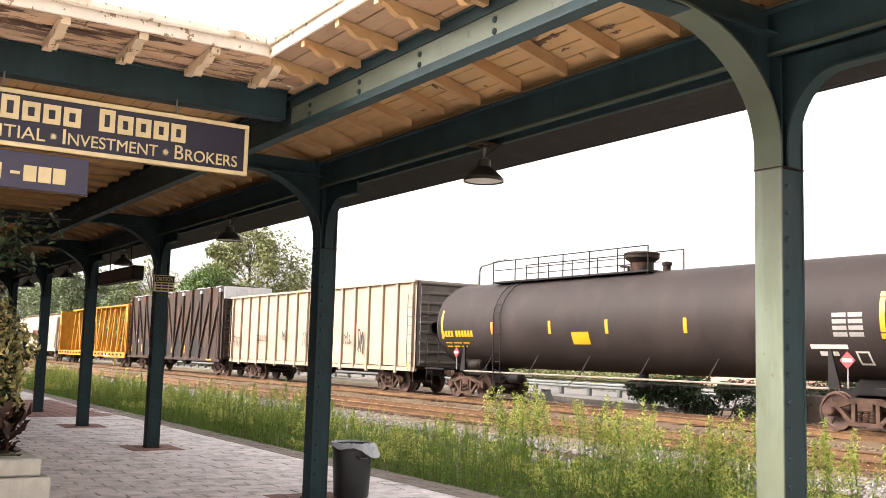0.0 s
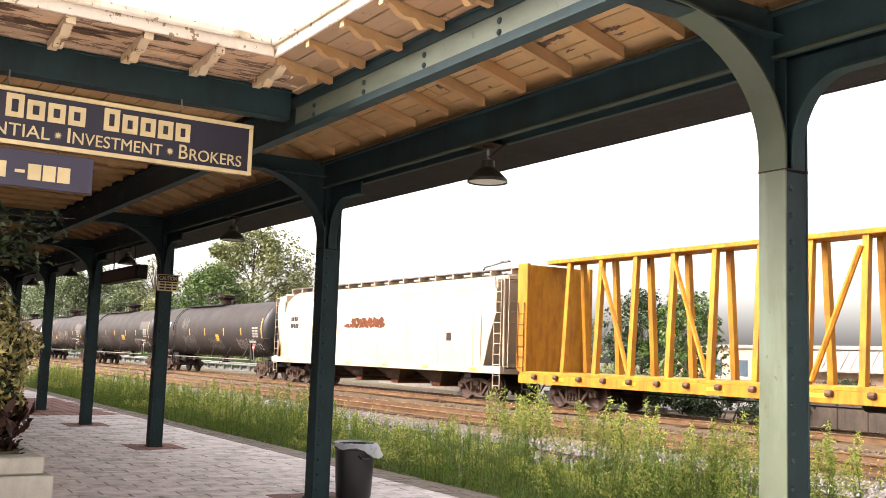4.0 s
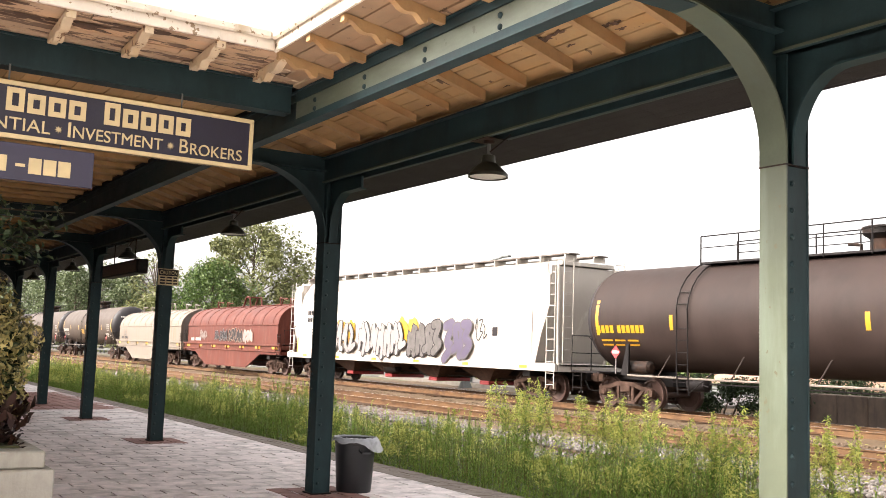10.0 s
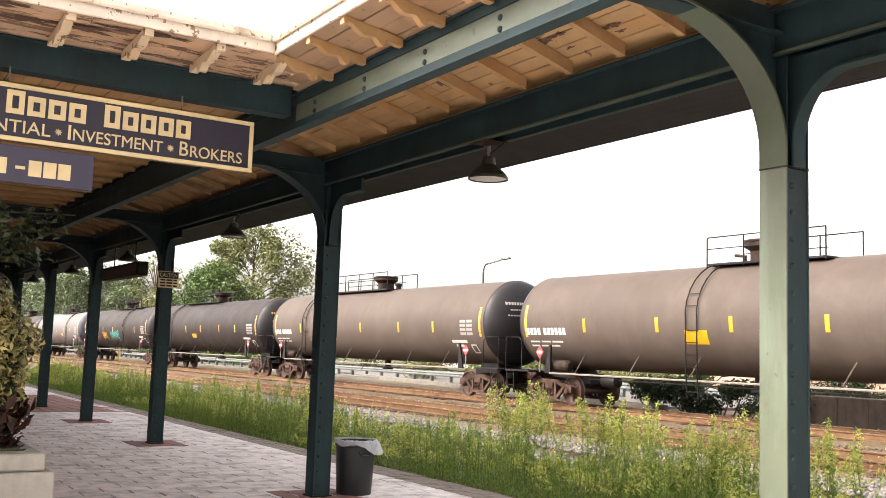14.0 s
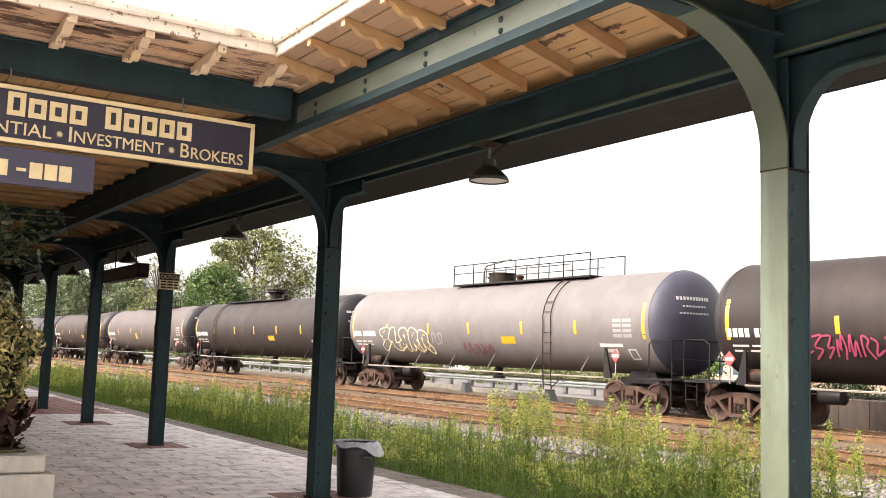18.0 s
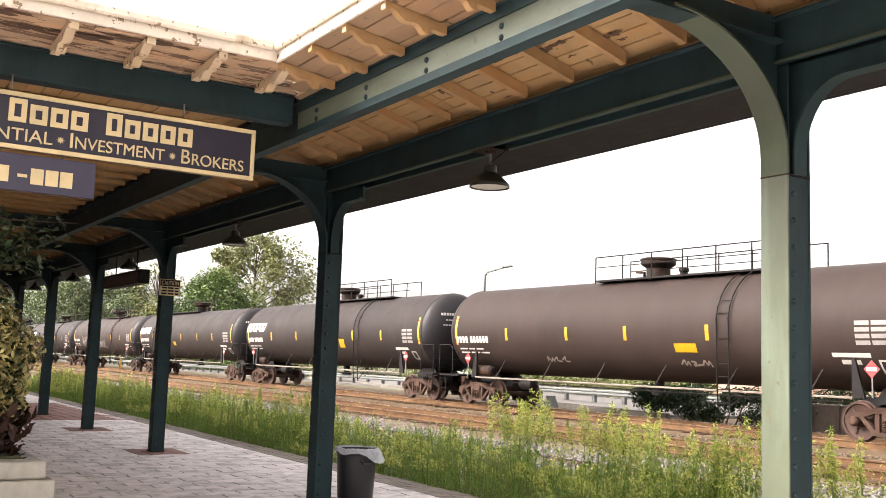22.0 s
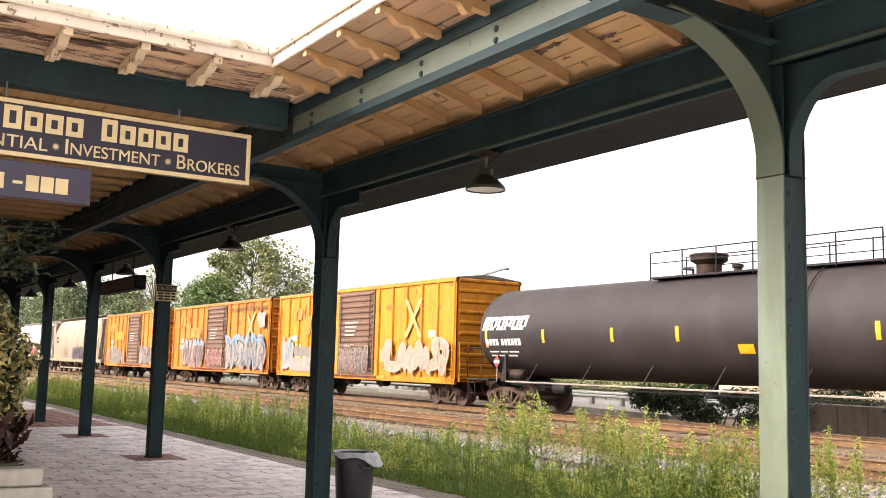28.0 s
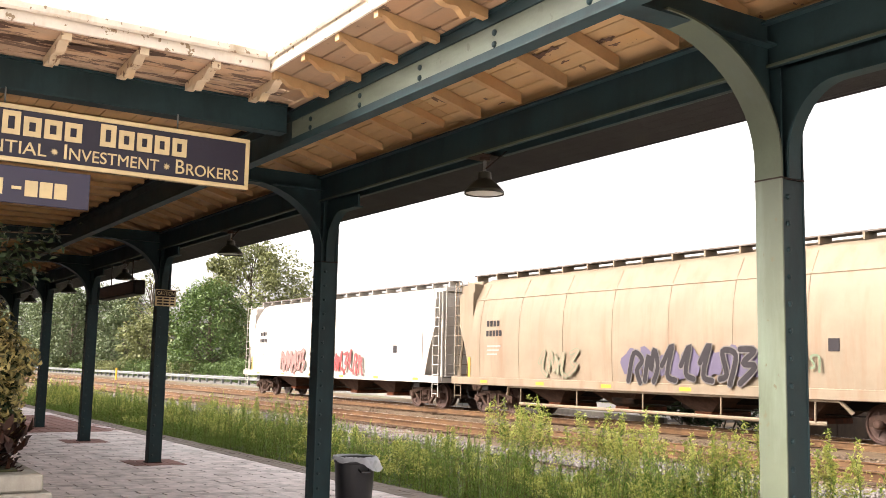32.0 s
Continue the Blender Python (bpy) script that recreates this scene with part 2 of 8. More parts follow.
RUST = lin(110, 62, 38)
M = {
    "green_iron": surf("green_iron", lin(31, 50, 53), 0.6, 0, 0.2, 3.0, lin(20, 30, 32), 0.25, bump=0.1, spec=0.22),
    "soffit": surf("soffit", lin(164, 135, 94), 0.7, 0, 0.12, 5.0, lin(170, 126, 72), 0.28, (0.4, 1.5, 1.5), bump=0.2, rand=0.22, peel=lin(60, 42, 28), peel_amount=0.05, peel_scale=5),
    "rafter": surf("rafter", lin(158, 126, 86), 0.65, 0, 0.12, 6.0, lin(156, 114, 68), 0.22, (1.5, 0.5, 1.5), bump=0.15),
    "eave": surf("eave", lin(188, 170, 142), 0.7, 0, 0.1, 6.0, lin(186, 156, 110), 0.25, bump=0.2, peel=lin(110, 84, 60), peel_amount=0.18, peel_scale=14),
    "fascia": surf("fascia", lin(204, 194, 178), 0.65, 0, 0.1, 5.0, lin(150, 132, 104), 0.2, bump=0.2, peel=lin(128, 108, 84), peel_amount=0.16, peel_scale=16),
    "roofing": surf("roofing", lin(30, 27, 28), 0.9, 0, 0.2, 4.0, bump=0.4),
    "paver": surf("paver", lin(230, 217, 214), 0.8, 0, 0.16, 5.0, lin(104, 94, 88), 0.3, (1, 1, 1), bump=0.3, rand=0.25),
    "red_paver": surf("red_paver", lin(138, 98, 90), 0.85, 0, 0.18, 8.0, lin(96, 69, 62), 0.3, (1, 1, 1), bump=0.3, rand=0.3),
    "joint": surf("joint", lin(52, 46, 42), 0.95, 0, 0.2, 20.0, bump=0.4),
    "earth": surf("earth", lin(78, 72, 48), 0.95, 0, 0.3, 0.7, lin(58, 69, 36), 0.5, (0.3, 0.3, 0.3), fine=9, bump=0.6),
    "ballast_bed": surf("ballast_bed", lin(96, 82, 65), 0.95, 0, 0.35, 9.0, lin(74, 55, 41), 0.4, (0.4, 0.8, 1), fine=26, bump=1.0, spec=0.12),
    "rail": surf("rail", lin(102, 77, 55), 0.75, 0.15, 0.25, 5.0, lin(56, 34, 23), 0.3, (0.3, 2, 2), bump=0.2, spec=0.12),
    "rail_head": surf("rail_head", lin(120, 112, 108), 0.28, 0.9, 0.1, 4.0, bump=0.02),
    "tie": surf("tie", lin(74, 57, 43), 0.9, 0, 0.3, 9.0, lin(34, 25, 20), 0.3, (4, 0.6, 2), bump=0.5, rand=0.4, spec=0.12),
    "galv": surf("galv", lin(104, 106, 104), 0.6, 0.1, 0.12, 3.0, lin(84, 83, 81), 0.2, bump=0.05, spec=0.2),
    "grey_post": surf("grey_post", lin(81, 83, 81), 0.7, 0.1, 0.2, 4.0, bump=0.2),
    "concrete": surf("concrete", lin(168, 163, 152), 0.85, 0, 0.12, 5.0, lin(126, 119, 106), 0.3, bump=0.35),
    "dark_steel": surf("dark_steel", lin(34, 30, 28), 0.65, 0.2, 0.3, 6.0, lin(67, 44, 31), 0.35, (1, 1, 1), bump=0.2, spec=0.12),
    "bogie": surf("bogie", lin(73, 56, 48), 0.8, 0.1, 0.3, 7.0, lin(44, 30, 23), 0.4, (1, 1, 1), bump=0.3, spec=0.12),
    "wheel": surf("wheel", lin(70, 50, 43), 0.65, 0.15, 0.25, 6.0, lin(33, 25, 22), 0.3, (1, 1, 1), bump=0.1, spec=0.25),
    "tread": surf("tread", lin(170, 164, 160), 0.3, 0.9, 0.1, 5.0, bump=0.02),
    "tank_black": surf("tank_black", lin(38, 32, 31), 0.6, 0, 0.14, 1.0, lin(47, 40, 37), 0.26, (0.35, 0.35, 0.2), bump=0.06, spec=0.12),
    "tank_brown": surf("tank_brown", lin(44, 35, 32), 0.6, 0, 0.18, 1.0, lin(47, 38, 35), 0.35, (0.5, 0.5, 0.1), bump=0.06, spec=0.12),
    "tank_grey": surf("tank_grey", lin(90, 85, 84), 0.55, 0, 0.12, 1.0, lin(80, 75, 73), 0.28, (0.4, 0.4, 0.2), bump=0.06, spec=0.12),
    # tank ends get darker copies of the shell colour, painting in their shade
    "tank_head": surf("tank_head", lin(34, 31, 33), 0.5, 0, 0.15, 1.5, bump=0.05, spec=0.2),
    "shaded_grey_head": surf("shaded_grey_head", lin(56, 55, 65), 0.5, 0, 0.15, 1.5, bump=0.05, spec=0.2),
    "car_black": surf("car_black", lin(28, 25, 25), 0.5, 0.1, 0.2, 3.0, bump=0.08, spec=0.12),
    "cream_steel": surf("cream_steel", lin(136, 121, 106), 0.55, 0, 0.08, 1.5, lin(140, 118, 96), 0.22, (0.9, 0.9, 0.12), bump=0.1, spec=0.12),
    "grey_steel": surf("grey_steel", lin(90, 84, 80), 0.6, 0, 0.12, 2.0, lin(83, 69, 59), 0.3, (0.9, 0.9, 0.15), bump=0.1, spec=0.12),
    "old_black": surf("old_black", lin(47, 39, 36), 0.75, 0, 0.25, 1.5, lin(74, 53, 43), 0.34, (1.2, 1.2, 0.2), bump=0.2, spec=0.12),
    "patch_black": surf("patch_black", lin(30, 27, 27), 0.6, 0, 0.15, 3.0, bump=0.1, spec=0.12),
    "cover": surf("cover", lin(180, 178, 177), 0.6, 0, 0.08, 1.5, lin(143, 140, 135), 0.2, bump=0.15),
    "yellow_steel": surf("yellow_steel", lin(150, 104, 32), 0.55, 0, 0.12, 2.5, lin(114, 69, 28), 0.32, (1.5, 1.5, 0.3), bump=0.1, spec=0.12),
    "box_yellow": surf("box_yellow", lin(158, 100, 22), 0.5, 0, 0.12, 1.2, lin(126, 70, 26), 0.4, (1.0, 1.0, 0.16), bump=0.08, spec=0.12, peel=lin(120, 66, 32), peel_amount=0.1, peel_scale=1.6),
    "box_orange": surf("box_orange", lin(150, 92, 26), 0.55, 0, 0.14, 1.0, lin(116, 64, 30), 0.5, (1.0, 1.0, 0.16), bump=0.08, spec=0.12, peel=lin(112, 60, 32), peel_amount=0.14, peel_scale=1.4),
    "box_door": surf("box_door", lin(84, 62, 50), 0.6, 0, 0.15, 2.0, lin(59, 42, 33), 0.3, (1, 1, 0.3), bump=0.1, spec=0.12),
    "rusty": surf("rusty", lin(90, 48, 28), 0.8, 0, 0.3, 5.0, lin(51, 30, 20), 0.35, (1, 1, 0.5), bump=0.3, spec=0.12),
    "hopper_cream": surf("hopper_cream", lin(150, 135, 117), 0.5, 0, 0.06, 0.8, lin(151, 130, 109), 0.2, (0.8, 0.8, 0.1), bump=0.05, spec=0.12),
    "hopper_white": surf("hopper_white", lin(158, 151, 143), 0.45, 0, 0.05, 0.8, lin(188, 181, 172), 0.15, (0.8, 0.8, 0.1), bump=0.05),
    "hopper_tan": surf("hopper_tan", lin(110, 98, 83), 0.5, 0, 0.09, 0.8, lin(104, 84, 68), 0.28, (0.8, 0.8, 0.1), bump=0.05, spec=0.12),
    "coil_red": surf("coil_red", lin(80, 41, 33), 0.55, 0, 0.12, 1.2, lin(96, 57, 47), 0.22, (1, 1, 0.15), bump=0.08, spec=0.12),
    "coil_cream": surf("coil_cream", lin(106, 98, 89), 0.55, 0, 0.1, 1.2, lin(116, 86, 66), 0.14, (1.3, 1.3, 0.14), bump=0.08, spec=0.12),
    "white_paint": surf("white_paint", lin(160, 156, 151), 0.5, 0, 0.06, 6.0, bump=0.03),
    "yellow_mark": surf("yellow_mark", lin(158, 118, 14), 0.4, 0, 0.08, 6.0, bump=0.02),
    "red_paint": surf("red_paint", lin(140, 34, 36), 0.45, 0, 0.08, 6.0, bump=0.02),
    "grey_mark": surf("grey_mark", lin(112, 107, 105), 0.55, 0, 0.1, 9.0, bump=0.03),
    "black_paint": surf("black_paint", lin(34, 30, 32), 0.5, 0, 0.1, 6.0, bump=0.03, spec=0.12),
    "sky_paint": surf("sky_paint", lin(74, 92, 104), 0.5, 0, 0.1, 6.0, bump=0.03),
    "pink_paint": surf("pink_paint", lin(120, 42, 66), 0.5, 0, 0.1, 6.0, bump=0.03),
    "purple_paint": surf("purple_paint", lin(58, 48, 70), 0.5, 0, 0.1, 6.0, bump=0.03),
    "teal_paint": surf("teal_paint", lin(60, 128, 128), 0.5, 0, 0.1, 6.0, bump=0.03),
    "green_paint": surf("green_paint", lin(74, 86, 62), 0.5, 0, 0.1, 6.0, bump=0.03),
    "sign_navy": surf("sign_navy", lin(30, 27, 44), 0.6, 0, 0.2, 5.0, lin(30, 28, 44), 0.3, bump=0.5, fine=35),
    "sign_slate": surf("sign_slate", lin(49, 47, 65), 0.6, 0, 0.1, 4.0, bump=0.1),
    "sign_gold": surf("sign_gold", lin(196, 177, 134), 0.55, 0, 0.08, 6.0, bump=0.1),
    "tin_white": surf("tin_white", lin(191, 188, 181), 0.5, 0, 0.06, 6.0, bump=0.03),
    "caution_tan": surf("caution_tan", lin(206, 190, 150), 0.6, 0, 0.15, 8.0, lin(140, 110, 70), 0.35, bump=0.1),
    "bin_plastic": surf("bin_plastic", lin(30, 30, 33), 0.4, 0, 0.1, 5.0, bump=0.05),
    "bag": surf("bag", lin(196, 198, 204), 0.3, 0, 0.08, 12.0, bump=0.6, fine=30),
    "bark": surf("bark", lin(75, 64, 52), 0.9, 0, 0.3, 8.0, bump=0.8),
    "brick_far": surf("brick_far", lin(156, 127, 110), 0.85, 0, 0.12, 3.0, bump=0.2),
    "shed_roof": surf("shed_roof", lin(119, 110, 104), 0.7, 0, 0.12, 2.0, bump=0.2),
    "far_white": surf("far_white", lin(188, 188, 184), 0.7, 0, 0.06, 1.0, bump=0.05),
    "window_glass": surf("window_glass", lin(60, 70, 78), 0.1, 0, 0.1, 1.0, bump=0.0),
    "leaf_tree": leafy("leaf_tree", lin(80, 86, 52), lin(116, 118, 76)),
    "leaf_far": leafy("leaf_far", lin(60, 73, 46), lin(92, 101, 70)),
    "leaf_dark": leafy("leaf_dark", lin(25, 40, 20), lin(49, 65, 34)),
    "leaf_bright": leafy("leaf_bright", lin(52, 72, 32), lin(82, 100, 50)),
    "leaf_holly": leafy("leaf_holly", lin(50, 60, 28), lin(196, 182, 118), 0.45, 0.12),
    "leaf_bronze": leafy("leaf_bronze", lin(55, 36, 33), lin(81, 55, 43), 0.4, 0.1),
    "leaf_branch": leafy("leaf_branch", lin(44, 62, 40), lin(84, 104, 74), 0.35, 0.1),
    "weed": leafy("weed", lin(68, 104, 36), lin(150, 174, 84), 0.75, 0.4),
    "weed_tip": leafy("weed_tip", lin(160, 168, 78), lin(202, 202, 120), 0.7, 0.4),
    "stem": leafy("stem", lin(104, 110, 58), lin(128, 120, 72), 0.7, 0.1),
    "yellow_post": surf("yellow_post", lin(183, 143, 22), 0.5, 0, 0.06, 5.0, bump=0.03),
}
# beam green lightened to hold the daylight that falls in from the court
M["lit_beam_green"] = surf("lit_beam_green", lin(78, 85, 71), 0.5, 0, 0.14, 2.5, lin(98, 106, 92), 0.35, (0.5, 2, 2), bump=0.1, peel=lin(70, 76, 62), peel_amount=0.06, peel_scale=10)
# paler copy of the column green: court light put into the colour
M["court_lit_green"] = surf("court_lit_green", lin(77, 84, 67), 0.5, 0, 0.12, 2.5, lin(96, 106, 93), 0.3, (2, 2, 0.3), bump=0.1, peel=lin(76, 73, 52), peel_amount=0.05, peel_scale=14)
M["brown_concrete"] = surf("brown_concrete", lin(80, 68, 59), 0.9, 0, 0.2, 4.0, lin(49, 41, 37), 0.35, (1.5, 1.5, 0.3), bump=0.4)

M["eave_board"] = surf("eave_board", lin(168, 144, 118), 0.75, 0, 0.12, 5.0, lin(190, 150, 110), 0.3, (1.5, 0.4, 1.5), bump=0.25, rand=0.25, peel=lin(74, 52, 38), peel_amount=0.36, peel_scale=4.0, peel_stretch=(4.0, 0.7, 1.0))
# less light put into this green than into the column's court face
M["part_lit_green"] = surf("part_lit_green", lin(70, 78, 64), 0.6, 0, 0.15, 2.5, lin(66, 76, 66), 0.3, (2, 2, 0.3), bump=0.1, spec=0.3)
M["pipe_grey"] = surf("pipe_grey", lin(108, 100, 92), 0.6, 0, 0.12, 5.0, bump=0.05, spec=0.2)
M["bag"].node_tree.nodes["Principled BSDF"].inputs["Alpha"].default_value = 0.55
M["tank_taupe"] = surf("tank_taupe", lin(72, 63, 57), 0.6, 0, 0.16, 1.0, lin(62, 53, 47), 0.3, (0.5, 0.5, 0.1), bump=0.06, spec=0.12)
M["eave_soffit"] = surf("eave_soffit", lin(144, 119, 92), 0.75, 0, 0.12, 5.0, lin(158, 118, 82), 0.28, (0.4, 1.5, 1.5), bump=0.2, rand=0.22, peel=lin(60, 42, 28), peel_amount=0.06, peel_scale=6)
M["kerb"] = surf("kerb", lin(108, 102, 95), 0.9, 0, 0.14, 3.0, lin(86, 80, 72), 0.3, bump=0.3)
# darker copy of the soffit: the deep wing's shade put into the colour
M["shaded_soffit"] = surf("shaded_soffit", lin(164, 131, 86), 0.7, 0, 0.14, 5.0, lin(140, 102, 60), 0.28, (0.4, 1.5, 1.5), bump=0.2, rand=0.25)
M["court_paver"] = surf("court_paver", lin(160, 150, 146), 0.8, 0, 0.16, 5.0, lin(118, 108, 102), 0.3, (1, 1, 1), bump=0.3, rand=0.25)
M["lamp_olive"] = surf("lamp_olive", lin(46, 46, 38), 0.5, 0, 0.15, 5.0, bump=0.05, spec=0.3)

# ---- ground, tracks and platform ----
RAIL_Z = 0.05          # top of the rails; the platform is at 0
TRACKS = {"near": 15.5, "train": 21.47}
GAUGE = 1.435


def bumpy_strip(y_rows, x0, x1, step, jitter, seed):
    """A sheet along the line: rows of (y, z), slightly uneven."""
    rng = np.random.default_rng(seed)
    xs = np.arange(x0, x1 + step, step)
    g = Geo()
    g.fix = False
    nx = len(xs)
    for y, z in y_rows:
        for x in xs:
            g.v.append((float(x), y + float(rng.normal(0, jitter)), z + float(rng.normal(0, jitter))))
    for j in range(len(y_rows) - 1):
        for i in range(nx - 1):
            a = j * nx + i
            g.f.append((a, a + 1, a + nx + 1, a + nx))
    return g


g = Geo()
g.fix = False
R = 2500.0
for y, z in ((-R, -0.62), (24.5, -0.62), (29.0, -0.2), (R, -0.2)):
    g.v += [(-R, y, z), (R, y, z)]
g.f = [(2 * k, 2 * k + 1, 2 * k + 3, 2 * k + 2) for k in range(3)]
solid("ground", g, M["earth"], "bare earth and rough grass reaching far away", "ground", kind="structure")
solid("verge", bumpy_strip([(6.64, -0.135), (7.24, -0.165), (8.48, -0.208), (9.83, -0.229), (11.17, -0.271), (12.00, -0.279)], -160, 14, 0.8, 0.03, 3), M["earth"],
      "weedy earth verge between the platform and the ballast", "verge", kind="structure")
bed = [(10.97, -0.41), (12.0, -0.30), (13.2, -0.19), (13.9, -0.155), (17.1, -0.155), (17.6, -0.19), (19.4, -0.19), (19.9, -0.155), (23.0, -0.155), (23.8, -0.19), (26.4, -0.17), (29.0, -0.2), (31.0, -0.24)]
solid("ballast", bumpy_strip(bed, -420, 60, 1.0, 0.018, 5), M["ballast_bed"], "brown and grey crushed stone ballast under the tracks", "ballast", kind="structure")


def rail_mesh(x0, x1):
    out = [(-0.07, 0), (0.07, 0), (0.07, 0.012), (0.012, 0.03), (0.012, 0.13), (0.036, 0.14), (0.036, 0.16), (0.03, 0.168), (-0.03, 0.168), (-0.036, 0.16),
           (-0.036, 0.14), (-0.012, 0.13), (-0.012, 0.03), (-0.07, 0.012)]
    return Geo().prism(out, "x", x0, x1)


rail_me = rail_mesh(-420, 60).mesh("rail")
rail_me.materials.append(M["rail"])
head_me = Geo().box(-420, -0.026, 0.0, 60, 0.026, 0.004).mesh("running_surface")
head_me.materials.append(M["rail_head"])
tie_me = Geo().box(-0.115, -1.3, -0.18, 0.115, 1.3, 0.0, 0.012).mesh("tie")
tie_me.materials.append(M["tie"])
for nm, yc in TRACKS.items():
    zr = RAIL_Z
    tr = thing("railway_track", 0, yc, zr, label={"near": "empty railway track with rusty rails on wooden ties", "train": "main railway track with shiny rails that carries the freight train"}[nm], category="railway track", group="parallel tracks", kind="structure")
    for s in (-1, 1):
        part("rail", rail_me, None, tr, at=pose(0, s * (GAUGE / 2 + 0.036), -0.172))
        part("running_surface", head_me, None, tr, "polished rail head", at=pose(0, s * (GAUGE / 2 + 0.036), -0.0045))
    rng = random.Random(yc)
    x, n, far = 8.0, 0, Geo()
    while x > -150:
        if n < 110:
            part("tie", tie_me, None, tr, at=pose(x, rng.uniform(-0.05, 0.05), -0.172, 0, 0, rng.uniform(-1.2, 1.2)))
        else:
            far.box(x - 0.115, -1.3, -0.35, x + 0.115, 1.3, -0.172)
        n += 1
        x -= 0.55 + rng.uniform(-0.03, 0.03)
    far.fix = False
    tagged(part("far_ties", far, M["tie"], tr), kind="stuff")

# platform: a body with paving on it
PLAT_EDGE = 6.64
solid("platform", Geo().box(-80, -9, -0.45, 24, PLAT_EDGE, -0.035, 0.01), M["joint"], "low station platform of mortar and concrete under the paving", "platform", kind="structure")
solid("court_paving", Geo().box(-52, -9, -0.034, -1.06, -2.88, 0.0, 0.004), M["red_paver"], "brick paving behind the covered wing", "paving", kind="structure")
COL_Y = 4.646
COLS = [2.31, -3.656, -9.60, -15.45, -20.01, -24.38, -28.80, -33.23, -37.65, -42.08]


def canopy_deck(y):
    """Underside of the roof boards over y: a low gable with its ridge over the columns."""
    return 3.754 - (0.139 * (COL_Y - y) if y < COL_Y else 0.1 * (y - COL_Y))


# ---- canopy: iron columns with curved brackets ----
def curve_quarter(w, h, n=10):
    """Points of a quarter bow that rises h and reaches out w."""
    return [(w * (1 - math.cos(math.pi / 2 * i / n)), h * math.sin(math.pi / 2 * i / n)) for i in range(n + 1)]


W, D = 0.188, 0.172
BR_Z = 2.66


def flange_along(pts, across, thick, horizontal_axis):
    """A plate that follows points (reach, z), across wide."""
    g = Geo()
    n = len(pts)
    nor = []
    for i in range(n):
        a, b = pts[max(i - 1, 0)], pts[min(i + 1, n - 1)]
        d = Vector((b[0] - a[0], b[1] - a[1])).normalized()
        nor.append((-d[1], d[0]))
    for i, p in enumerate(pts):
        for s in (-across / 2, across / 2):
            for t in (0, thick):
                q = (p[0] + nor[i][0] * t, p[1] + nor[i][1] * t)
                g.v.append((q[0], s, q[1]) if horizontal_axis == "x" else (s, q[0], q[1]))
    for i in range(n - 1):
        a = 4 * i
        for j, k in ((0, 1), (1, 3), (3, 2), (2, 0)):
            g.f.append((a + j, a + k, a + 4 + k, a + 4 + j))
    g.f += [(0, 2, 3, 1), (4 * n - 4, 4 * n - 3, 4 * n - 1, 4 * n - 2)]
    return g




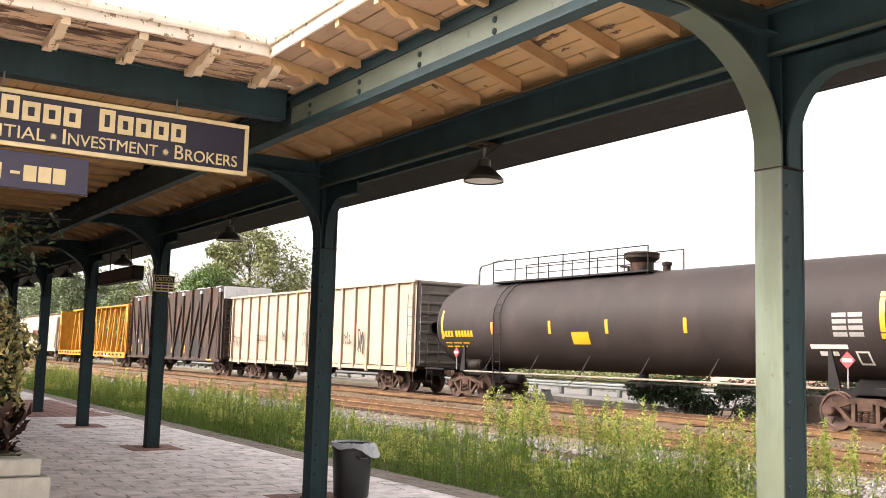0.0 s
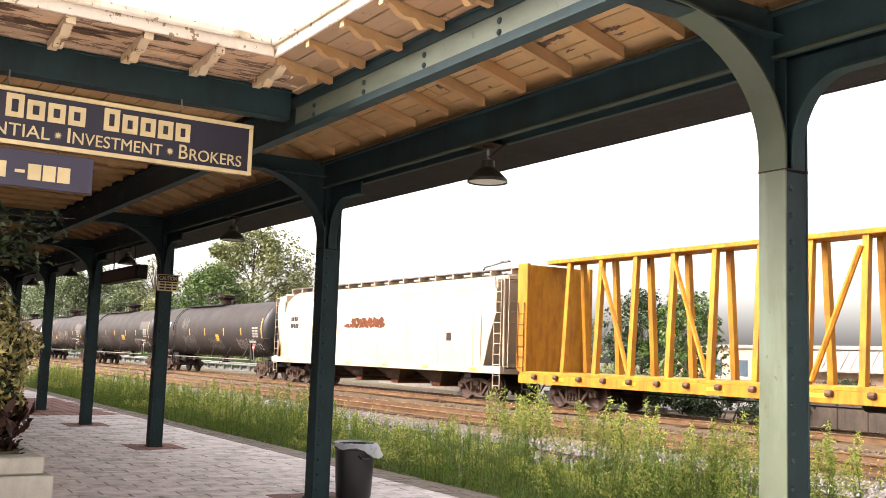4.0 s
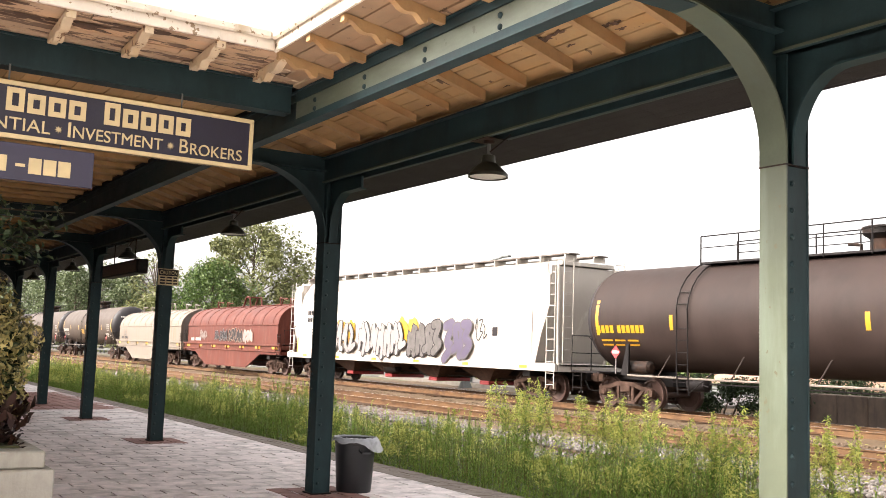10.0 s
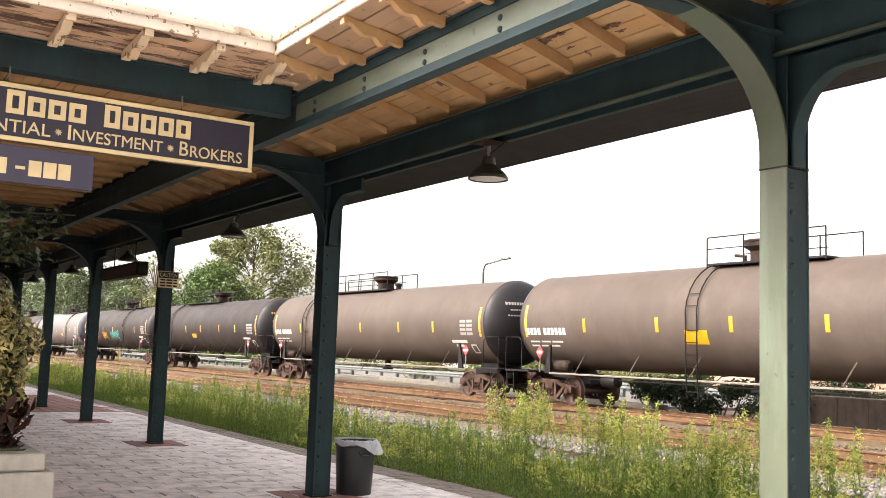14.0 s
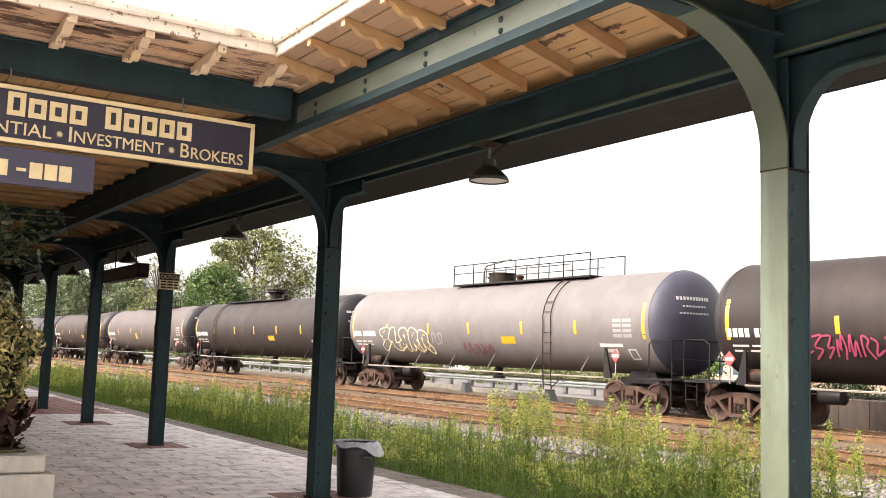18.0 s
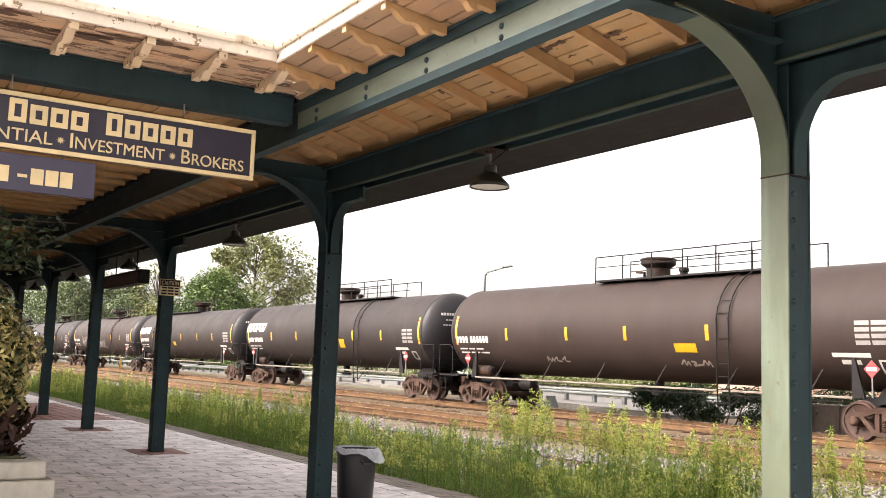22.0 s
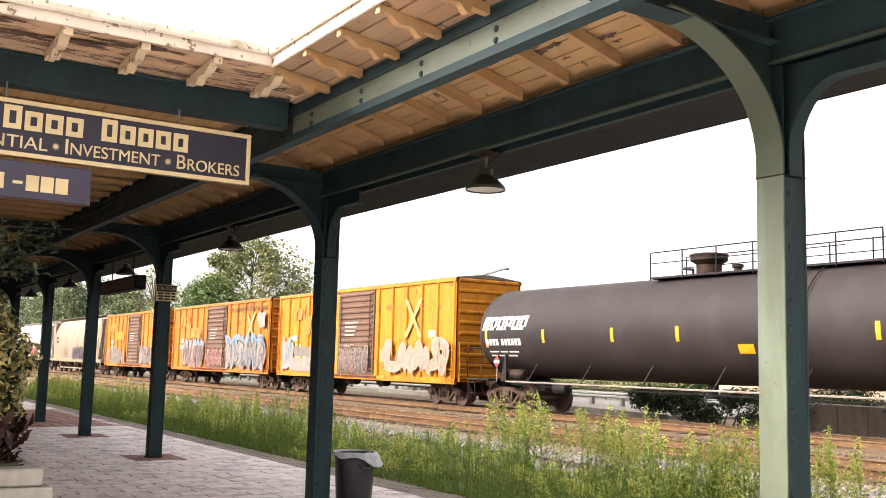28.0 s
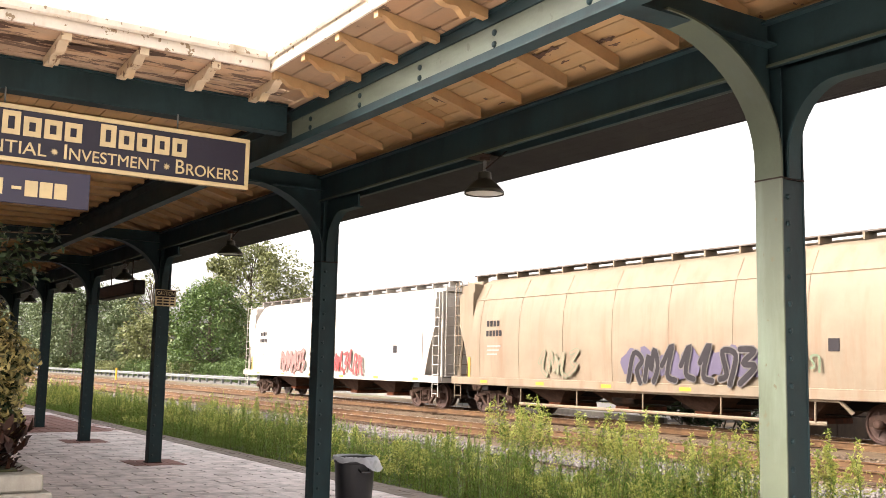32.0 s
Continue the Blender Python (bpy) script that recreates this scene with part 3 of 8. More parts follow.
def build_column(court_lit):
    col = thing("canopy_column", label="dark green riveted iron canopy column with curved brackets" if not court_lit else "green riveted iron canopy column, its court face coloured pale as if lit",
                category="column", group="canopy columns")
    skin = M["green_iron"]
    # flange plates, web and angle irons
    part("flange", Geo().box(-W / 2, -D / 2 - 0.014, 0, W / 2, -D / 2, BR_Z, 0.003), M["court_lit_green"] if court_lit else skin, col, "green flange coloured pale as if lit from the court" if court_lit else "")
    part("flange", Geo().box(-W / 2, D / 2, 0, W / 2, D / 2 + 0.014, 3.31, 0.003), skin, col)
    g = Geo().box(-0.012, -D / 2, 0, 0.012, D / 2, 3.31)
    part("web", g, skin, col)
    for sx in (-1, 1):
        for sy in (-1, 1):
            g = Geo().box(min(sx * 0.012, sx * 0.026), min(sy * D / 2, sy * (D / 2 - 0.075)), 0, max(sx * 0.012, sx * 0.026), max(sy * D / 2, sy * (D / 2 - 0.075)), 3.3)
            g.box(min(sx * 0.026, sx * 0.085), min(sy * D / 2, sy * (D / 2 - 0.014)), 0, max(sx * 0.026, sx * 0.085), max(sy * D / 2, sy * (D / 2 - 0.014)), 3.3)
            part("angle_iron", g, skin, col)
    riv = Geo()
    dome = [(0.017, 0), (0.016, 0.006), (0.011, 0.012), (0.0, 0.015)]
    z = 0.14
    while z < 2.6:
        for sy in (-1, 1):
            riv.lathe(dome, "x", 8, (0.026, sy * (D / 2 - 0.042), z))
            riv.lathe([(r, -h) for r, h in dome], "x", 8, (-0.026, sy * (D / 2 - 0.042), z))
        z += 0.195
    # side plates closing the hollow, with their own rivets
    for sx in (-1, 1):
        a, b = sorted((sx * (W / 2 - 0.018), sx * (W / 2 - 0.006)))
        part("side_plate", Geo().box(a, -D / 2, 0.02, b, D / 2, BR_Z - 0.01), skin, col)
    z = 0.12
    while z < 2.62:
        for sx in (-1, 1):
            riv.lathe([(r, sx * h) for r, h in dome], "x", 8, (sx * (W / 2 - 0.006), -0.045, z))
        if not court_lit:
            riv.lathe([(r, -h) for r, h in dome], "y", 8, (-0.05, -D / 2 - 0.014, z + 0.07))
        z += 0.152
    tagged(part("rivets", riv, skin, col), kind="stuff")
    part("collar", Geo().box(-W / 2 - 0.002, -D / 2 - 0.017, BR_Z - 0.006, W / 2 + 0.002, D / 2 + 0.016, BR_Z + 0.003), M["dark_steel"], col, "thin dark band")
    part("base_plate", Geo().box(-W / 2 - 0.02, -D / 2 - 0.03, 0, W / 2 + 0.02, D / 2 + 0.03, 0.02, 0.004), M["dark_steel"], col)
    # curved brackets: two along the girder, one towards the court
    for s in (-1, 1):
        if court_lit and s < 0:
            continue
        reach = 0.33 if s > 0 else 0.28
        pts = [(0, 0)] + [(p[0], p[1] + 0.12) for p in curve_quarter(reach, 0.41)] + ([(reach + 0.3, 0.53)] if s > 0 else [])
        g = flange_along([(s * (W / 2 + p[0]), BR_Z + p[1]) for p in pts], 0.10, -0.014 * s, "x")
        part("bracket", g, skin, col)
        outline = [(s * (W / 2 + p[0]), BR_Z + p[1]) for p in pts] + [(s * (W / 2 + pts[-1][0]), 3.31), (0, 3.31), (0, BR_Z)]
        part("bracket_web", Geo().prism(outline, "y", -0.012, 0.012), skin, col)
    pts = [(0, 0)] + [(p[0], p[1] + 0.10) for p in curve_quarter(0.9, 0.7, 14)]
    pl = [(-D / 2 - p[0], BR_Z + p[1]) for p in pts]
    part("bracket", flange_along(pl, W, 0.014, "y"), M["part_lit_green"] if court_lit else skin, col, "curved bracket in a green lightened less than the flange, as if less lit" if court_lit else "")
    part("bracket_web", Geo().prism(pl + [(0, BR_Z + 0.80), (0, BR_Z)], "x", -0.013, 0.013), skin, col)
    # cross beam from the girder to the inner beam
    g = Geo().box(-0.012, -1.6, 3.44, 0.012, 0.0, 3.6).box(-0.08, -1.6, 3.43, 0.08, 0.0, 3.445)
    part("cross_beam", g, skin, col)
    return col


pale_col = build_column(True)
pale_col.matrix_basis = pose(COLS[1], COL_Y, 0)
dark_col = build_column(False)
dark_col.matrix_basis = pose(COLS[2], COL_Y, 0)
# the columns at 8.1 to 19.1 carry an unseen run of added canopy
for cx in [19.1, 13.6, 8.1, COLS[0]] + COLS[3:]:
    copy_thing(dark_col, pose(cx, COL_Y, 0))

# X1 lies far out of view: the added roof blocks light from +x
X0, X1 = -47.0, 24.0
COURT_X, BEAM_Y = -6.9, 3.021
EAVE_X, EAVE_Y, OUT_Y = -6.226, 2.553, 6.22


def i_beam(axis, a, b, c, z0, z1, half, web=0.012, fl=0.015):
    g = Geo()
    for lo, hi, w in ((z0, z0 + fl, half), (z0 + fl, z1 - fl, web), (z1 - fl, z1, half)):
        if axis == "x":
            g.box(a, c - w, lo, b, c + w, hi)
        else:
            g.box(c - w, a, lo, c + w, b, hi)
    return g


gd = thing("girder", label="long dark green riveted girder on top of the columns", category="girder", kind="structure")
for s in (-1, 1):          # two channels back to back, open between their feet
    a, b = sorted((COL_Y + s * 0.11, COL_Y + s * 0.072))
    part("lower_flange", Geo().box(X0, a, 3.312, X1, b, 3.327), M["green_iron"], gd)
    a, b = sorted((COL_Y + s * 0.096, COL_Y + s * 0.084))
    part("web", Geo().box(X0, a, 3.327, X1, b, 3.565), M["green_iron"], gd)
part("upper_flange", Geo().box(X0, COL_Y - 0.15, 3.565, X1, COL_Y + 0.15, 3.58), M["green_iron"], gd)
# pale bars along the flange edges paint in the light they catch
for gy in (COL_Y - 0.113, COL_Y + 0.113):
    solid("flange_lip", Geo().box(X0, gy - 0.003, 3.311, X1, gy + 0.003, 3.328), M["part_lit_green"], "thin edge of the girder flange, coloured pale as if catching light", "girder edge", kind="structure")
# inner beam: over the court its colour is lightened as if lit by the sky
for a, b, lab, mt in ((COURT_X, X1, "green riveted beam at the edge of the open court, coloured pale as if lit", "lit_beam_green"), (X0, COURT_X - 0.004, "dark green iron beam under the canopy", "green_iron")):
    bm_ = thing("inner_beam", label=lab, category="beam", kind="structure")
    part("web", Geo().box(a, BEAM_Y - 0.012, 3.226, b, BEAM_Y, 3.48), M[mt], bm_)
    part("flange", Geo().box(a, BEAM_Y - 0.045, 3.21, b, BEAM_Y + 0.05, 3.225), M["green_iron"], bm_)
    part("flange", Geo().box(a, BEAM_Y - 0.04, 3.48, b, BEAM_Y + 0.14, 3.495), M["green_iron"], bm_)
    part("angle_iron", Geo().box(a, BEAM_Y - 0.024, 3.2255, b, BEAM_Y - 0.0125, 3.276), M["green_iron"], bm_)
    part("angle_iron", Geo().box(a, BEAM_Y - 0.024, 3.415, b, BEAM_Y - 0.0125, 3.4795), M["green_iron"], bm_)
    if mt == "lit_beam_green":
        riv = Geo()
        x = COURT_X + 0.34
        while x < b:
            for z in (3.302, 3.368):
                riv.lathe([(0.02, 0), (0.018, -0.008), (0.011, -0.014), (0.0, -0.016)], "y", 8, (x, BEAM_Y - 0.012, z))
            x += 0.78
        tagged(part("rivets", riv, M["green_iron"], bm_), kind="stuff")
pb = thing("perpendicular_beam", label="dark green iron beam that crosses from the canopy to the station", category="beam", kind="structure")
part("web", Geo().box(COURT_X - 0.01, -7, 3.33, COURT_X + 0.006, BEAM_Y - 0.06, 3.52), M["green_iron"], pb)
part("flange", Geo().box(COURT_X - 0.12, -7, 3.315, COURT_X + 0.012, BEAM_Y - 0.06, 3.33), M["green_iron"], pb)
part("flange", Geo().box(COURT_X - 0.12, -7, 3.52, COURT_X + 0.03, BEAM_Y - 0.06, 3.535), M["green_iron"], pb)
for cx in COLS[3:]:
    solid("cross_beam", i_beam("y", -6.8, BEAM_Y - 0.03, cx, 3.3, 3.5, 0.08), M["green_iron"], "dark green iron cross beam under the canopy boards", "beam", "cross beams", "structure")

def eave_deck(y):
    """Underside of the eave boards along the tracks side of the court."""
    return 3.568 - 0.15 * (y - EAVE_Y)


def wing_deck(x):
    """Underside of the eave boards of the wing."""
    return 3.54 + 0.042 * (x - COURT_X)


def mitre_x(y):
    """Where the two eaves meet: from the fascia's corner to the beams' corner."""
    return EAVE_X - (EAVE_X - COURT_X) * min(1.0, max(0.0, (y - EAVE_Y) / (BEAM_Y - EAVE_Y)))


# roof boards (the ceiling under the roofing), rafters and eaves
def inner_deck(y):
    """Underside of the boards between girder and court: they rise from the girder."""
    return 3.688 + 0.28 * (4.5 - y)


def slope_board(g, x0, x1, y0, y1, thick, gap=0.004, lift=0.0, deck=canopy_deck):
    g.add([(x, y, deck(y) + lift + dz) for x in (x0, x1) for y in (y0 + gap, y1 - gap) for dz in (0, thick)],
          [(0, 1, 3, 2), (4, 6, 7, 5), (0, 4, 5, 1), (2, 3, 7, 6), (0, 2, 6, 4), (1, 5, 7, 3)])


rng = random.Random(11)
UP_Y = BEAM_Y + 0.15
# the outer eave boards take the roofing's near-black to stand for shade
for nm, xa, xb, ya, yb, mt, lab, deck in (("ceiling", COURT_X, X1, EAVE_Y, BEAM_Y - 0.005, "eave_soffit", "peeling cream-yellow boards under the court eave", eave_deck),
                                          ("ceiling", COURT_X, X1, UP_Y, COL_Y, "soffit", "yellow boards under the canopy roof", inner_deck),
                                          ("ceiling", X0, COURT_X, UP_Y, COL_Y, "shaded_soffit", "yellow boards under the canopy roof, coloured darker for the shade there", inner_deck),
                                          ("ceiling", X0, X1, COL_Y, OUT_Y, "roofing", "boards under the outer eave, coloured near-black for the shade there", canopy_deck)):
    g = Geo()
    y = ya
    while y < yb - 0.01:
        w = min(0.128, yb - y)
        x = mitre_x(y + w / 2) if deck is eave_deck else xa
        while x < xb:
            e = min(xb, x + rng.uniform(3.5, 6.0))
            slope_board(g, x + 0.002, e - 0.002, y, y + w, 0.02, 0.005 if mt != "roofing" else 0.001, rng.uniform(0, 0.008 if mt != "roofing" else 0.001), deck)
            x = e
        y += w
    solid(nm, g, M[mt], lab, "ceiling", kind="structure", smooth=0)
# boards of the wing beside the court
g = Geo()
y = BEAM_Y
while y > -7:
    x = X0
    while x < EAVE_X:
        e = min(EAVE_X, x + rng.uniform(3.5, 6.0))
        z = 3.56 + rng.uniform(0, 0.006)
        if e > COURT_X and y > EAVE_Y:
            e = COURT_X
        if e > x + 0.01:
            g.box(x, y - 0.125, z, min(e, COURT_X), y - 0.003, z + 0.02)
        x = max(e, x + 0.02) if e < COURT_X else EAVE_X
    y -= 0.128
solid("ceiling", g, M["shaded_soffit"], "yellow boards under the wing of the canopy, coloured darker for its shade", "ceiling", kind="structure", smooth=0)
g = Geo()
x = COURT_X
while x < EAVE_X - 0.02:
    e = min(EAVE_X - 0.012, x + 0.105)
    stop = EAVE_Y + (BEAM_Y - EAVE_Y) * (EAVE_X - (x + e) / 2) / (EAVE_X - COURT_X)
    y = -7.0
    while y < stop - 0.01:
        f = min(stop, y + rng.uniform(1.6, 3.2))
        dz = rng.uniform(0, 0.006)
        g.add([(xx, yy, wing_deck(xx) + dz + t) for xx in (x + 0.004, e - 0.003) for yy in (y, f - 0.004) for t in (0, 0.02)], [(0, 1, 3, 2), (4, 6, 7, 5), (0, 4, 5, 1), (2, 3, 7, 6), (0, 2, 6, 4), (1, 5, 7, 3)])
        y = f + 0.003
    x = e + 0.0001 if e < EAVE_X - 0.02 else EAVE_X
solid("ceiling", g, M["eave_board"], "badly peeling cream boards under the eave of the wing", "ceiling", kind="structure", smooth=0)
# the roofing on top
g = Geo()
slope_board(g, EAVE_X, X1, EAVE_Y, UP_Y, 0.03, 0, 0.045, eave_deck)
slope_board(g, X0, X1, COL_Y, OUT_Y + 0.05, 0.03, 0, 0.045)
slope_board(g, X0, EAVE_X, BEAM_Y, UP_Y, 0.03, 0, 0.045, eave_deck)
slope_board(g, X0, X1, UP_Y - 0.03, COL_Y, 0.03, 0, 0.045, inner_deck)
g.box(X0, UP_Y - 0.03, eave_deck(UP_Y) + 0.02, X1, UP_Y - 0.01, inner_deck(UP_Y) + 0.045)
g.box(X0, -7, 3.61, COURT_X, BEAM_Y - 0.003, 3.64)
g.prism([(COURT_X, 3.575), (EAVE_X - 0.012, 3.604), (EAVE_X - 0.012, 3.625), (COURT_X, 3.62)], "y", -7, EAVE_Y)
solid("canopy_roof", g, M["roofing"], "dark roofing felt on the platform canopy", "roof", kind="structure", smooth=0)

# rafters; over the court their tails are scroll-cut: share of the way in from the fascia, depth
SPAN = BEAM_Y - EAVE_Y - 0.05
SCROLL = [(0.0, 0.05), (0.05, 0.052), (0.07, 0.03), (0.14, 0.034), (0.2, 0.046), (0.26, 0.064), (0.33, 0.074), (0.4, 0.072), (0.46, 0.064), (0.52, 0.062), (0.57, 0.074), (0.61, 0.094), (0.66, 0.1), (0.7, 0.094), (0.71, 0.058), (1.0, 0.055)]


def rafter_outline(tail, deep=0.09):
    top = lambda y: eave_deck(y) - 0.002
    if tail:
        pts = [(EAVE_Y + 0.005 + SPAN * u, top(EAVE_Y + SPAN * u) - d) for u, d in SCROLL]
        return pts + [(BEAM_Y - 0.045, top(BEAM_Y - 0.045)), (EAVE_Y + 0.005, top(EAVE_Y))]
    up = lambda y: inner_deck(y) - 0.002
    end = COL_Y - 0.152
    pts = [(end, up(end)), (end, up(end) - deep), (UP_Y, up(UP_Y) - deep), (UP_Y, up(UP_Y))]
    return pts


roof_frame = thing("canopy_rafters", label="row of cream wooden rafters under the canopy boards", category="rafters", kind="structure")
me_tail = Geo().prism(rafter_outline(True), "x", -0.026, 0.026).mesh("rafter_tail")
me_tail.materials.append(M["rafter"])
me_plain = Geo().prism(rafter_outline(False), "x", -0.028, 0.028).mesh("rafter")
me_plain.materials.append(M["rafter"])
me_slim = Geo().prism(rafter_outline(False, 0.068), "x", -0.03, 0.03).mesh("rafter")
me_slim.materials.append(M["rafter"])
x = -4.31 - 0.55 * 4
while x < X1:
    part("rafter", me_plain, None, roof_frame, at=pose(x, 0, 0))
    x += 0.55
x = EAVE_X
while x < X1:
    part("rafter_tail", me_tail, None, roof_frame, at=pose(x, 0, 0))
    x += 0.491
x = -4.31 - 0.55 * 5
while x > X0:
    part("rafter", me_slim, None, roof_frame, at=pose(x, 0, 0))
    x -= 0.55
solid("wall_plate", Geo().box(X0, COL_Y - 0.012, 3.581, X1, COL_Y - 0.004, 3.722), M["soffit"], "cream board that closes the roof above the girder", "board", kind="structure")
wing = thing("wing_rafters", label="row of yellow wooden rafters under the wing boards", category="rafters", kind="structure")
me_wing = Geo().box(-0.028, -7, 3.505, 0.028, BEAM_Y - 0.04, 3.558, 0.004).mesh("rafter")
me_wing.materials.append(M["shaded_soffit"])
x = COURT_X - 0.35
while x > X0:
    part("rafter", me_wing, None, wing, at=pose(x, 0, 0))
    x -= 0.513
REACH = EAVE_X - COURT_X - 0.075
tl = [(EAVE_X - 0.015 - REACH * 0.95 * u, wing_deck(EAVE_X - 0.015 - REACH * 0.95 * u) - 0.002 - d) for u, d in SCROLL]
tl += [(EAVE_X - 0.015 - REACH * 0.95, wing_deck(EAVE_X - 0.015 - REACH * 0.95) - 0.002), (EAVE_X - 0.015, wing_deck(EAVE_X - 0.015) - 0.002)]
me_t = Geo().prism(tl, "y", -0.03, 0.03).mesh("rafter_tail")
me_t.materials.append(M["eave"])
tails = thing("eave_tails", label="scroll-cut cream rafter tails under the peeling eave", category="rafters", kind="structure")
for k in range(19):
    part("rafter_tail", me_t, None, tails, at=pose(0, 2.638 - 0.483 * k, 0))
# white fascia boards with a moulding round the court
fa = thing("fascia", label="peeling white fascia boards round the edge of the court roof", category="fascia", kind="structure")
zf = 3.6015
part("fascia_board", Geo().box(EAVE_X - 0.01, EAVE_Y - 0.022, zf - 0.045, X1, EAVE_Y, zf + 0.075, 0.004), M["fascia"], fa)
part("moulding", Geo().box(EAVE_X + 0.02, EAVE_Y - 0.06, zf + 0.03, X1, EAVE_Y - 0.022, zf + 0.09, 0.012), M["fascia"], fa)
part("fascia_board", Geo().box(EAVE_X - 0.01, -7, zf - 0.04, EAVE_X + 0.014, EAVE_Y - 0.024, zf + 0.075, 0.004), M["fascia"], fa)
part("moulding", Geo().box(EAVE_X + 0.014, -7, zf + 0.03, EAVE_X + 0.05, EAVE_Y - 0.062, zf + 0.09, 0.012), M["fascia"], fa)
part("outer_gutter", Geo().box(X0, OUT_Y, canopy_deck(OUT_Y) - 0.005, X1, OUT_Y + 0.04, canopy_deck(OUT_Y) + 0.09, 0.01), M["roofing"], fa, "dark gutter board")

# an unseen wall, added behind the covered wing to block light under it
wall_s = thing("station_wall", label="plain unseen wall added behind the covered wing to block light", category="wall", kind="structure")
part("wall", Geo().box(X0, -3.95, -0.03, COURT_X - 0.3, -3.6, 3.54), M["red_paver"], wall_s)

def flat_text(words, height, width, depth=0.006):
    """Letters of the built-in font as a mesh, scaled to a width and cap height, standing in the y-z plane and facing +x."""
    cu = bpy.data.curves.new("letters", "FONT")
    cu.body = words
    cu.extrude = 0.02
    ob = bpy.data.objects.new("letters", cu)
    scene.collection.objects.link(ob)
    bpy.context.view_layer.update()
    me = bpy.data.meshes.new_from_object(ob.evaluated_get(bpy.context.evaluated_depsgraph_get()))
    bpy.data.objects.remove(ob)
    vs = np.empty(len(me.vertices) * 3)
    me.vertices.foreach_get("co", vs)
    vs = vs.reshape(-1, 3)
    x0, x1, h = vs[:, 0].min(), vs[:, 0].max(), max(0.3, vs[:, 1].max())
    out = np.stack([vs[:, 2] * depth / 0.02, (vs[:, 0] - x0) / (x1 - x0) * width, vs[:, 1] / h * height], axis=1)
    me.vertices.foreach_set("co", out.ravel())
    me.update()
    return me


# ---- freight train ----
SPEED = 17.734
CAR_Y = TRACKS["train"]


def bogie_meshes():
    """Side frames with openings, bolster and springs; wheelset."""
    out = {}
    g = Geo()
    for s in (-1, 1):
        y0, y1 = s * 0.98 - 0.06, s * 0.98 + 0.06
        arch = [(-1.13, 0.40), (-1.13, 0.60), (-0.95, 0.66), (-0.62, 0.70), (-0.35, 0.80), (0.35, 0.80), (0.62, 0.70), (0.95, 0.66), (1.13, 0.60), (1.13, 0.40), (0.98, 0.40), (0.92, 0.55), (0.62, 0.58), (0.34, 0.67), (-0.34, 0.67), (-0.62, 0.58),
                (-0.92, 0.55), (-0.98, 0.40)]
        g.prism(arch, "y", y0, y1)
        for d in (-1, 1):
            g.prism([(d * 0.80, 0.57), (d * 0.66, 0.57), (d * 0.30, 0.22), (d * 0.42, 0.2)], "y", y0 + 0.01, y1 - 0.01)
            g.prism([(d * 0.36, 0.68), (d * 0.26, 0.68), (d * 0.26, 0.24), (d * 0.36, 0.24)], "y", y0 + 0.01, y1 - 0.01)
        g.prism([(-0.46, 0.16), (0.46, 0.16), (0.40, 0.25), (-0.40, 0.25)], "y", y0 - 0.01, y1 + 0.01)
    g.box(-0.2, -1.05, 0.5, 0.2, 1.05, 0.74, 0.02)
    out["bogie"] = g.mesh("bogie", 30)
    g = Geo()
    for k in range(3):
        cx = -0.17 + 0.17 * k
        for i in range(5):
            z = 0.265 + 0.052 * i
            g.lathe([(0.06, 0), (0.078, 0.013), (0.06, 0.026)], "z", 10, (cx, 0, z))
        g.lathe([(0.045, 0.25), (0.045, 0.52)], "z", 8, (cx, 0, 0))
    out["springs"] = g.mesh("spring_pack")
    g = Geo().lathe([(0.0, -1), (0.075, -1), (0.09, -0.985), (0.11, -0.97), (0.115, -0.86), (0.1, -0.84)], "y", 14)
    out["bearing"] = Geo().lathe([(0.0, -0.075), (0.07, -0.07), (0.1, -0.04), (0.115, -0.02), (0.12, 0.1)], "y", 14).mesh("bearing")
    g = Geo()
    for s in (-1, 1):
        prof = [(0.0, 0.02), (0.10, 0.02), (0.13, -0.01), (0.30, 0.005), (0.385, 0.03), (0.40, 0.065), (0.457, 0.065), (0.459, -0.045), (0.485, -0.055), (0.485, -0.085), (0.40, -0.08), (0.36, -0.05),
                (0.16, -0.06), (0.12, -0.08), (0.0, -0.08)]
        g.lathe([(r, s * (0.76 + h)) for r, h in prof], "y", 28)
        # lightening ribs and chalk marks let one see the turn
        for k in range(3):
            a = 2 * math.pi * k / 3
            g.add([(math.cos(a + da) * r, s * (0.76 + 0.022 + dh), math.sin(a + da) * r) for da in (-0.1, 0.1) for r in (0.16, 0.34) for dh in (0.0, 0.012)],
                  [(0, 1, 3, 2), (4, 6, 7, 5), (0, 4, 5, 1), (2, 3, 7, 6), (0, 2, 6, 4), (1, 5, 7, 3)])
    g.lathe([(0.08, -0.95), (0.08, 0.95)], "y", 12)
    out["wheelset"] = g.mesh("wheelset")
    t = Geo()
    for s in (-1, 1):
        t.lathe([(0.461, s * 0.718), (0.461, s * 0.822)], "y", 28)
    out["tread"] = t.mesh("tread")
    out["bogie"].materials.append(M["bogie"])
    out["springs"].materials.append(M["bogie"])
    out["bearing"].materials.append(M["bogie"])
    out["wheelset"].materials.append(M["wheel"])
    out["tread"].materials.append(M["tread"])
    return out


BOG = bogie_meshes()
WB = 0.91
WHEEL_R = 0.46
WHEELSETS = []       # (wheelset, its car's start, its offset along the car)
TRAIN = []           # (car, start)


